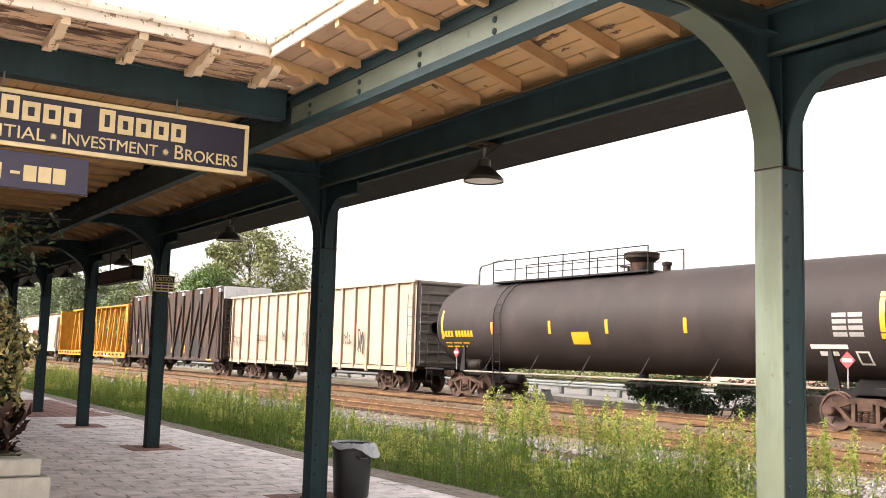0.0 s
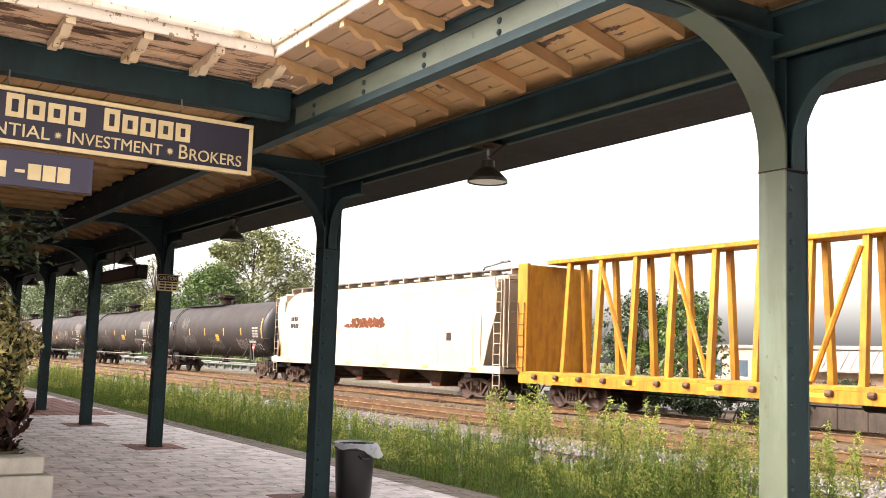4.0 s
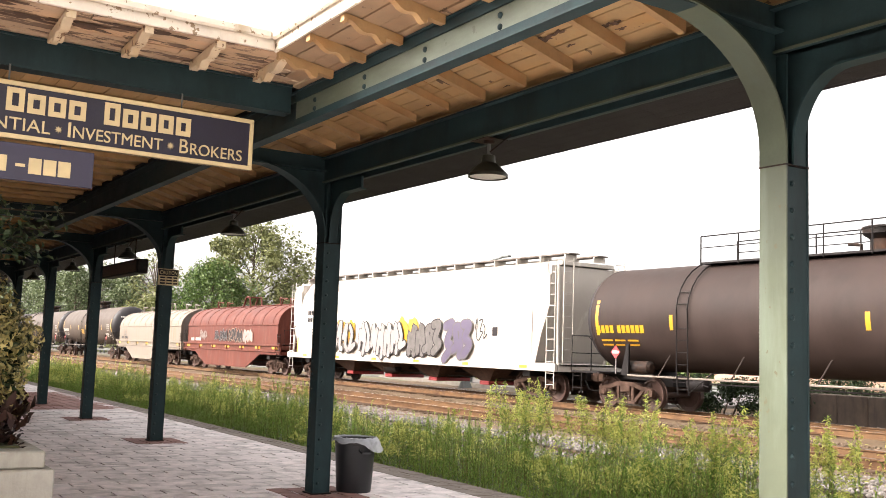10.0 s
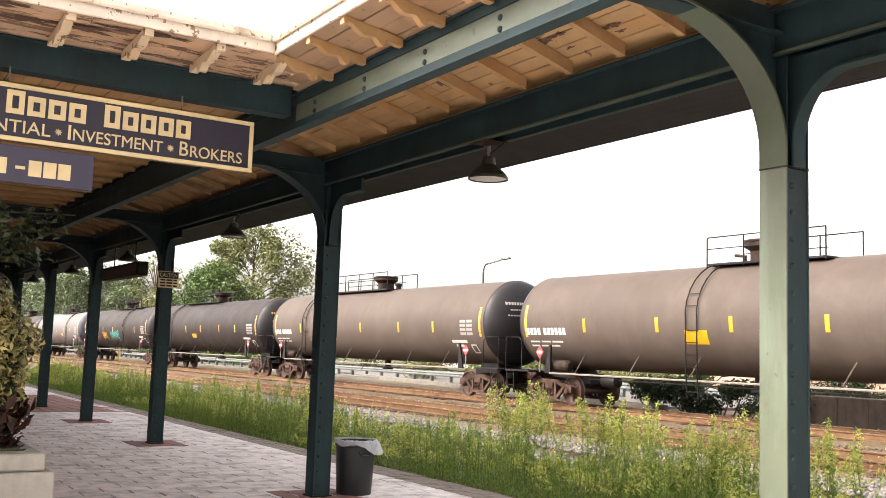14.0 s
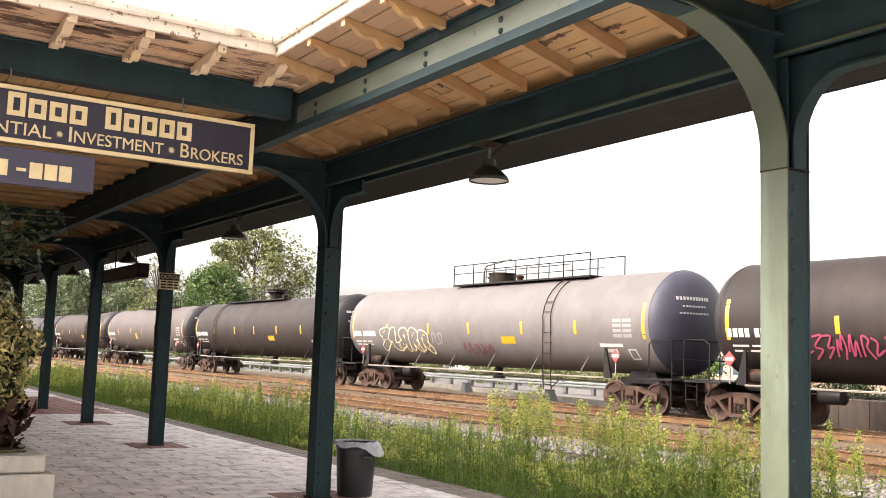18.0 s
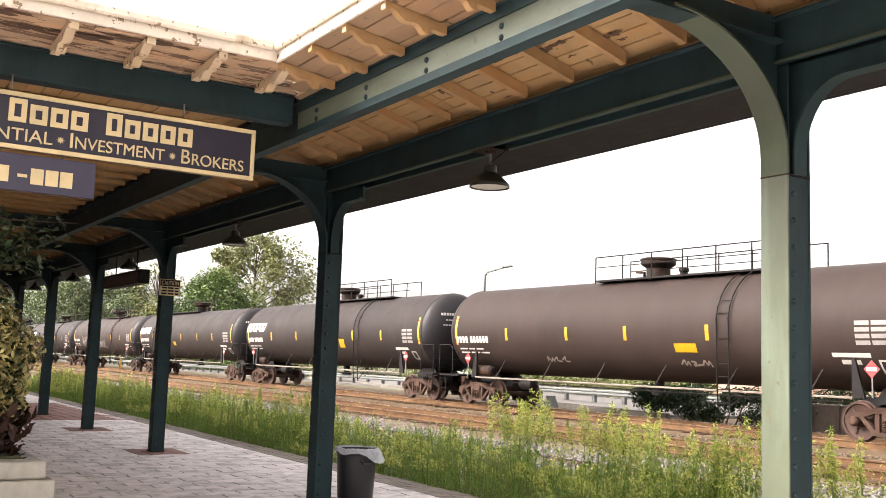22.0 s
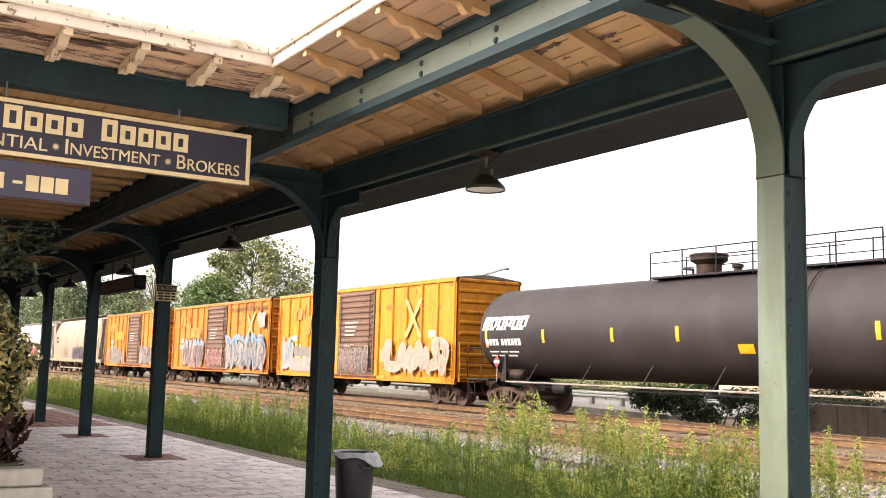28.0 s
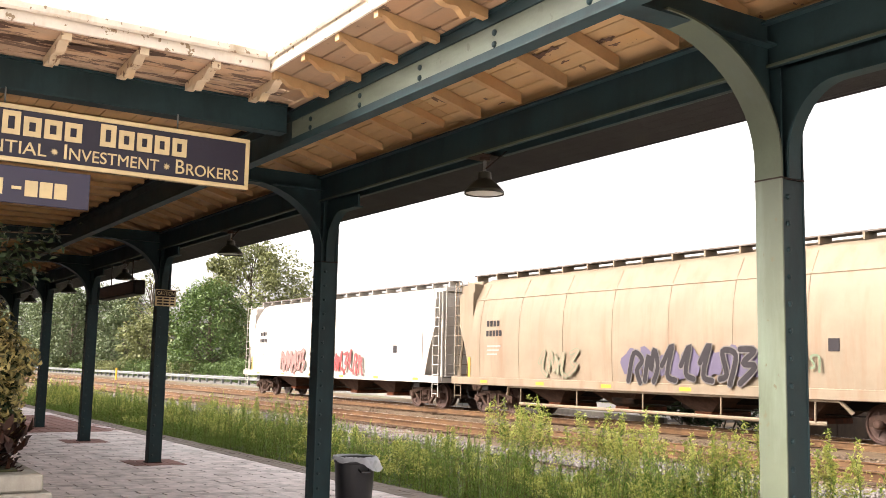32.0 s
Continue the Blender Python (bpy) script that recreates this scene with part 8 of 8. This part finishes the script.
# ---- weeds between the platform and the ballast ----
def weeds(n, x0, x1, y0, y1, hmin, hmax, leaves, seed, tall_spots=(), x_power=1.5):
    """Upright weeds: thin stems with many narrow leaves, as three clouds (stems, leaves, pale tips)."""
    q = np.random.default_rng(seed)
    x = x1 - (x1 - x0) * q.random(n) ** x_power
    y = y0 + (y1 - y0) * q.random(n)
    patch = 0.75 + 0.35 * np.sin(x * 0.9 + 1.7) * np.sin(y * 1.3 + x * 0.31) + 0.2 * np.sin(x * 2.3)
    h = q.uniform(hmin, hmax, n) * np.clip(patch, 0.45, 1.25) * np.where(x < -16, 1.12, 0.92) * (1 - 0.35 * np.clip((y - 8.7) / 1.45, 0, 1))
    if len(tall_spots):
        k = len(tall_spots)
        x[:k], y[:k], h[:k] = [t[0] for t in tall_spots], [t[1] for t in tall_spots], [t[2] for t in tall_spots]
    z0 = -0.135 - 0.03 * (y - 6.52)
    lean = q.normal(0, 0.13, (n, 2))
    root = np.stack([x, y, z0], axis=1)
    top = root + np.stack([lean[:, 0] * h, lean[:, 1] * h, h], axis=1)
    # stems: crossed blades
    side = np.zeros((n, 3))
    a = q.random(n) * 6.28
    side[:, 0], side[:, 1] = np.cos(a), np.sin(a)
    st = np.stack([root - side * 0.006, root + side * 0.006, top + side * 0.002, top - side * 0.002], axis=1).reshape(-1, 3)
    S = Geo()
    S.v, S.f = st, np.arange(4 * n).reshape(-1, 4)
    # leaves up the stem
    u = q.random((n, leaves)) ** 0.8
    base = root[:, None] + (top - root)[:, None] * u[:, :, None]
    a = q.random((n, leaves)) * 6.28
    up = q.uniform(0.5, 2.0, (n, leaves))
    d = np.stack([np.cos(a), np.sin(a), up], axis=2)
    d /= np.linalg.norm(d, axis=2)[:, :, None]
    ln = (0.125 - 0.06 * u) * q.uniform(0.6, 1.3, (n, leaves)) * np.clip(h, 0.5, 1.2)[:, None]
    w = np.stack([-np.sin(a), np.cos(a), np.zeros_like(a)], axis=2) * (ln * 0.085)[:, :, None]
    mid = base + d * (ln * 0.5)[:, :, None]
    tip = base + d * ln[:, :, None] - np.array([0, 0, 1.0]) * (ln * 0.25)[:, :, None]
    lv = np.stack([base, mid + w, tip, mid - w], axis=2).reshape(-1, 3)
    Lf = Geo()
    Lf.v, Lf.f = lv, np.arange(len(lv)).reshape(-1, 4)
    return S, Lf, top, h


q0 = random.Random(9)
tall = []
for cx, cy, hh, m in ((-11.32, 8.79, 1.35, 16), (-9.81, 8.79, 1.2, 20), (-9.20, 9.21, 1.15, 12), (-7.27, 8.28, 1.18, 12), (-6.75, 8.48, 1.1, 8), (-6.08, 8.28, 1.2, 10), (-5.47, 8.59, 1.05, 8), (-12.46, 9.31, 1.15, 8), (-33.77, 7.66, 0.85, 16), (-35.94, 7.76, 0.8, 16)):
    tall += [(cx + q0.gauss(0, 0.22), cy + q0.gauss(0, 0.3), hh * q0.uniform(0.7, 1.08)) for _ in range(int(1.35 * m))]
S, Lf, top, hh = weeds(6600, -46, -3.0, 6.79, 9.93, 0.5, 0.88, 62, 31, tall)
tagged(new("weed_stems", cloud_mesh(S, "weed_stems", M["stem"])), "thin brown and green weed stems", "weeds", kind="stuff")
tagged(new("weeds", cloud_mesh(Lf, "weeds", M["weed"])), "dense tall green weeds beside the platform", "weeds", kind="stuff")
k = len(tall)
q = np.random.default_rng(77)
plume = np.concatenate([np.arange(k), k + np.flatnonzero(q.random(len(top) - k) < 0.12)])
top, hh, k = top[plume], hh[plume], len(plume)
tips = np.repeat(top[:k], 90, axis=0)
fall = q.random(len(tips))[:, None]
tips = tips + np.concatenate([q.normal(0, 0.045, (len(tips), 2)) * (0.25 + 1.5 * fall), -fall * 0.4 * np.repeat(hh[:k], 90)[:, None]], axis=1)
g = leaf_cloud(tips, np.tile([0, 0, 1.0], (len(tips), 1)), 0.046, 0.2, q)
tagged(new("goldenrod_tips", cloud_mesh(g, "goldenrod_tips", M["weed_tip"])), "pale yellow-green flowering tops of tall weeds", "weeds", kind="stuff")
S, Lf, _, _ = weeds(5600, -53, -3.0, 6.66, 7.6, 0.16, 0.5, 14, 41, x_power=1.3)
tagged(new("edge_grass", cloud_mesh(Lf, "edge_grass", M["weed"])), "short grass and weeds along the platform edge", "grass", kind="stuff")
S, Lf, _, _ = weeds(1500, -163, -44, 6.83, 10.5, 0.5, 0.95, 18, 51, x_power=1.0)
tagged(new("far_weeds", cloud_mesh(Lf, "far_weeds", M["weed"])), "weeds along the far part of the platform", "weeds", kind="stuff")
S, Lf, _, _ = weeds(500, -44, -4, 10.75, 12.4, 0.2, 0.5, 16, 61)
tagged(new("ballast_weeds", cloud_mesh(Lf, "ballast_weeds", M["weed"])), "scattered low weeds on the ballast shoulder", "weeds", kind="stuff")

# ---- beyond the tracks: kerb, road, guardrail, markers ----
ang = math.degrees(math.atan2(-3.31, 18.72))
solid("kerb", Geo().box(-65, -0.09, -0.12, 22.4, 0.09, 0.16, 0.02), M["kerb"], "pale concrete kerb beyond the main track", "kerb", kind="structure", at=pose(-46.9, 29.18, -0.114, 0, 0, ang))
M["pale_road"] = surf("pale_road", lin(88, 84, 81), 0.9, 0, 0.1, 1.5, lin(74, 70, 67), 0.3, (0.3, 0.3, 1), fine=30, bump=0.2)
solid("road", Geo().box(-450, 30.6, -0.22, 40, 47.5, -0.14), M["pale_road"], "pale worn road beside the railway", "road", kind="structure")
solid("paved_lot", Geo().prism([(-62.7, 30.5), (-62.9, 32.0), (-25.7, 25.71), (-24.9, 30.5)], "z", -0.22, -0.07), M["pale_road"], "pale paved lot behind the kerb", "pavement", kind="structure")
gr = thing("guardrail", 0, 31.25, -0.185, label="long galvanized road guardrail on grey posts", category="guardrail")
w_prof = [(-0.02, 0.42), (-0.06, 0.47), (-0.06, 0.52), (-0.02, 0.56), (-0.06, 0.60), (-0.06, 0.65), (-0.02, 0.70), (-0.012, 0.70), (-0.05, 0.645), (-0.05, 0.605), (-0.008, 0.56), (-0.05, 0.515), (-0.05, 0.475), (-0.012, 0.42)]
x = -220.0
while x < -18.5:
    part("rail_beam", Geo().prism(w_prof, "x", x, min(x + 7.62, -18.5)), M["galv"], gr)
    x += 7.6
post_me = Geo().box(-0.1, -0.02, -0.05, 0.1, 0.16, 0.78, 0.015).mesh("post")
post_me.materials.append(M["grey_post"])
x = -218.0
while x < -18.5:
    part("post", post_me, None, gr, at=pose(x, 0, 0))
    x += 2.05
for mx, my in ((-38.7, 26.18), (-31.8, 25.66)):
    mk = thing("track_marker", mx, my, -0.125, label="small dark weathered concrete block beside the track", category="marker", group="trackside markers")
    g = Geo()
    g.add([(sx * w, sy * w, z) for w, z in ((0.24, 0), (0.13, 0.4)) for sx in (-1, 1) for sy in (-1, 1)], [(0, 1, 3, 2), (4, 6, 7, 5), (0, 4, 5, 1), (2, 3, 7, 6), (0, 2, 6, 4), (1, 5, 7, 3)])
    part("block", g, M["grey_post"], mk)
    part("cap", Geo().box(-0.15, -0.15, 0.4, 0.15, 0.15, 0.45, 0.01), M["grey_post"], mk)
wall = thing("retaining_wall", -17.0, 25.56, -0.26, label="low weathered brown concrete retaining wall", category="wall")
for k in range(5):
    part("wall_block", Geo().box(-2.1 + k * 1.0, -0.2, 0, -1.11 + k * 1.0, 0.2, 0.95, 0.02), M["brown_concrete"], wall)
post = solid("marker_post", Geo().tube([(0, 0, 0), (0, 0, 1.15)], 0.09, 10), M["yellow_post"], "yellow plastic marker post beside the track", "post", at=pose(-98.2, 25.45, -0.165))

# ---- trees and shrubs ----
def tree(name, x, y, height, width, mat, label, seed, n=6000, leaf=0.3, trunk=0.35, crown_from=0.18, clumps=60, bare=False, squash=1.0):
    """A tapered trunk with limbs, and a crown of leaf clumps with gaps."""
    q = np.random.default_rng(seed)
    t = thing(name, x, y, -0.2, label=label, category="tree", group="trees behind the tracks")
    g = Geo()
    g.tube([(0, 0, 0), (0.1, 0, height * 0.2), (0.0, 0.15, height * 0.45), (0.2, 0, height * 0.72), (0.1, 0.1, height * 0.93)], [trunk, trunk * 0.8, trunk * 0.6, trunk * 0.35, trunk * 0.08], 9)
    cents, sizes = [], []
    for i in range(clumps):
        u = crown_from + (1 - crown_from) * (i + 0.5) / clumps
        a = i * 2.39996 + q.normal(0, 0.3)
        prof = math.sin(math.pi * min(1, max(0.06, (u - crown_from) / (1 - crown_from) * 0.88 + 0.1))) ** 0.6
        r = width / 2 * prof * q.uniform(0.35, 1.0)
        c = np.array([math.cos(a) * r, math.sin(a) * r, height * u * q.uniform(0.95, 1.02)])
        cents.append(c)
        sizes.append(width * 0.125 * q.uniform(0.6, 1.35))
        if i % (1 if bare else 2) == 0:
            s = np.array([0.05, 0.05, height * max(0.15, u - 0.22)])
            m = s * 0.5 + c * 0.5 + np.array([0, 0, height * 0.03])
            g.tube([tuple(s), tuple(m), tuple(c)], [trunk * 0.3 * (1 - u * 0.7), trunk * 0.16, 0.03], 6)
    part("trunk", g, M["bark"], t)
    cents, sizes = np.array(cents), np.array(sizes)
    which = q.integers(0, clumps, n)
    d = q.normal(0, 1, (n, 3))
    d /= np.linalg.norm(d, axis=1)[:, None]
    p = cents[which] + d * (sizes[which] * q.uniform(0.25, 1.0, n) ** 0.6)[:, None] * np.array([1, 1, 0.75 * squash])
    nor = d * 0.6 + np.array([0, 0, 0.7])
    part("crown", cloud_mesh(leaf_cloud(p, nor, leaf, 0.42, q), "crown", M[mat]), None, t)
    return t


tree("cottonwood_tree", -119.1, 47.1, 17.0, 16.4, "leaf_tree", "tall open-crowned pale green tree beyond the road", 1, 17000, 0.34, 0.4, 0.2, 80)
tree("spruce_tree", -114.3, 38.8, 10.8, 5.8, "leaf_dark", "dark narrow evergreen tree beyond the road", 2, 5000, 0.26, 0.25, 0.1, 50)
tree("maple_tree", -103.0, 36.2, 10.2, 11.1, "leaf_bright", "dense bright green tree close behind the guardrail", 3, 10000, 0.26, 0.3, 0.08, 90)
tree("bare_tree", -133.6, 38.8, 13.5, 8.5, "leaf_tree", "half-bare tree with dark twisted limbs", 4, 1500, 0.3, 0.4, 0.3, 46, bare=True)
for i, (x, y, h, w) in enumerate(((-162.1, 34.7, 12.6, 10.6), (-166.3, 39.3, 13.7, 11.7), (-150.0, 39.8, 12.9, 9.5), (-140.1, 37.2, 9.5, 9.5), (-125.0, 37.2, 8.0, 9.5), (-187.6, 37.2, 13.5, 12.7), (-209.7, 41.4, 15.1, 14.8))):
    tree("roadside_tree", x, y, h, w, "leaf_far" if x < -133 else "leaf_tree", "full green roadside tree in the hazy row", 10 + i, 5500, 0.36, 0.3, 0.06, 70)
for i, (x, y, h, w) in enumerate(((-281.6, 47.3, 17.2, 23.3), (-329.8, 53.8, 19.3, 27.6), (-260.5, 62.1, 17.4, 21.2), (-382.5, 41.4, 18.1, 29.7), (-438.7, 62.1, 22.4, 42.4))):
    tree("distant_tree", x, y, h, w, "leaf_far", "hazy distant tree at the end of the line", 30 + i, 3000, 0.7, 0.4, 0.05, 60)
for i, (x, y, h, w, m) in enumerate(((-64.9, 53.0, 7.1, 8.0, "leaf_tree"), (-69.7, 54.8, 6.5, 6.4, "leaf_bright"), (-51.9, 50.2, 6.8, 6.9, "leaf_dark"), (-47.1, 49.7, 6.5, 5.8, "leaf_bright"), (-82.3, 57.9, 6.3, 8.5, "leaf_far"), (-94.9, 59.0, 6.5, 9.5, "leaf_far"), (-108.4, 58.3, 6.7, 10.6, "leaf_far"),
                                    (-75.8, 62.1, 6.6, 8.5, "leaf_far"), (-89.0, 64.2, 6.8, 8.5, "leaf_far"))):
    tree("low_tree", x, y, h, w, m, "low bushy green tree across the road", 50 + i, 4200, 0.24, 0.16, 0.06, 60)


def shrub(name, x, y, z, lx, ly, lz, mat, label, seed, n=3500, leaf=0.09, category="shrub"):
    q = np.random.default_rng(seed)
    t = thing(name, x, y, z, label=label, category=category)
    m = max(14, int(lx * 6))
    c = np.stack([q.uniform(-0.5, 0.5, m) * lx, q.uniform(-0.5, 0.5, m) * ly, q.uniform(0.15, 0.8, m) * lz], axis=1)
    for i in range(0, m, max(2, m // 9)):
        g = Geo().tube([(c[i, 0] * 0.6, c[i, 1] * 0.5, 0), tuple(c[i] * np.array([0.9, 0.9, 0.6])), tuple(c[i])], [0.03, 0.02, 0.008], 5)
        part("stem", g, M["bark"], t)
    which = q.integers(0, m, n)
    d = q.normal(0, 1, (n, 3))
    d /= np.linalg.norm(d, axis=1)[:, None]
    s = 0.26 * lz * q.uniform(0.5, 1.1, n)
    p = c[which] + d * s[:, None] * np.array([1.5, 1.1, 0.8])
    p[:, 2] = np.maximum(p[:, 2], 0.02)
    part("foliage", cloud_mesh(leaf_cloud(p, d + np.array([0, 0, 0.5]), leaf, 0.3, q), "foliage", M[mat]), None, t)
    return t


shrub("juniper_bush", -22.3, 24.94, -0.14, 6.4, 1.3, 1.25, "leaf_dark", "low spreading dark juniper beside the track", 70, 9000, 0.1)
shrub("juniper_bush", -18.0, 26.5, 0.1, 4.3, 1.2, 1.2, "leaf_dark", "dark scrub behind the low wall", 71, 4000, 0.1)
for i in range(14):
    x = -77.1 - 9.7 * i
    shrub("vine_hedge", x, 34.1 + 0.5 * (i % 3), -0.2, 10.2, 2.0, 2.0 + 0.5 * (i % 2), "leaf_bright" if i % 3 else "leaf_tree", "vine-covered hedge behind the guardrail", 80 + i, 3600, 0.2)
for i, (x, y) in enumerate(((-57.8, 35.2), (-51.6, 37.2), (-45.3, 39.3), (-39.8, 38.3))):
    shrub("roadside_shrub", x, y, -0.2, 5.0, 2.0, 1.8, "leaf_tree", "low green shrub across the road", 110 + i, 2600, 0.14)

# ---- buildings and lamp across the road ----
shop = thing("low_building", -39.1, 62.1, -0.2, label="low pink-brown commercial building with a grey sloped roof", category="building")
part("wall", Geo().box(-22, 0, 0, 20, 12, 3.2, 0.03), M["brick_far"], shop)
part("parapet", Geo().box(-22.2, -0.2, 3.2, 20.2, 12.2, 3.5, 0.03), M["shed_roof"], shop)
part("roof", Geo().prism([(-1.2, 1.6), (-1.2, 1.75), (0, 3.2), (0, 3.0)], "x", -8, 12), M["shed_roof"], shop, "standing-seam sloped roof")
for k in range(26):
    part("roof_seam", Geo().prism([(-1.22, 1.75), (-1.22, 1.82), (-0.01, 3.26), (-0.01, 3.2)], "x", -8 + 0.77 * k, -7.94 + 0.77 * k), M["shed_roof"], shop)
for k in range(5):
    w = part("window", Geo().box(-20 + 2.6 * k, -0.03, 1.0, -18.4 + 2.6 * k, 0.0, 2.3), M["window_glass"], shop)
    part("window_frame", Geo().box(-20.08 + 2.6 * k, -0.05, 0.92, -18.32 + 2.6 * k, -0.03, 1.0, 0.01), M["far_white"], w)
part("roof_vent", Geo().lathe([(0.3, 3.5), (0.3, 4.2), (0.45, 4.25), (0.4, 4.5), (0, 4.6)], "z", 14, (2.5, 4, 0)), M["galv"], shop)
house = thing("white_building", -110.4, 72.4, -0.2, label="small white building far behind the trees", category="building")
part("wall", Geo().box(-5, 0, 0, 5, 8, 5.5, 0.03), M["far_white"], house)
part("roof", Geo().prism([(-0.4, 5.5), (4, 7.6), (8.4, 5.5)], "x", -5.3, 5.3), M["shed_roof"], house)
for k in range(3):
    part("window", Geo().box(-3.8 + 3 * k, -0.04, 2.4, -2.6 + 3 * k, 0.0, 4.0), M["window_glass"], house)
lampp = thing("street_lamp", -87.1, 60.8, -0.2, label="tall grey street lamp with one long arm", category="street lamp")
part("pole", Geo().tube([(0, 0, 0), (0, 0, 10.6), (0.08, 0, 11.2), (0.4, 0, 11.55)], [0.16, 0.12, 0.1, 0.09], 10), M["grey_post"], lampp)
part("arm", Geo().tube([(0.4, 0, 11.55), (4.0, -0.3, 11.85)], 0.09, 8), M["grey_post"], lampp)
part("luminaire", Geo().box(3.8, -0.5, 11.8, 5.2, -0.1, 11.98, 0.04), M["grey_post"], lampp)


def motions():
    """The train rolls by at a steady speed; wheels turn while they are near."""
    for car, start in TRAIN:
        walk(car, [(t, pose(start + SPEED * t, CAR_Y, RAIL_Z)) for t in range(0, 33, 2)])
    step = 1 / FPS
    for ws, start, off, local in WHEELSETS:
        first = max(0, math.ceil((-105 - start - off) / SPEED * FPS))
        last = min(32 * FPS, math.floor((-2 - start - off) / SPEED * FPS))
        rows = []
        turn = lambda k: pose(local, 0, WHEEL_R, 0, math.degrees(SPEED * k * step / WHEEL_R) % 360, 0)
        if first > 0:
            rows.append((0, turn(first)))
        rows += [(k * step, turn(k)) for k in range(first, last + 1)]
        if not rows or last < 32 * FPS:
            rows.append((32, turn(max(last, first))))
        walk(ws, rows)


motions()
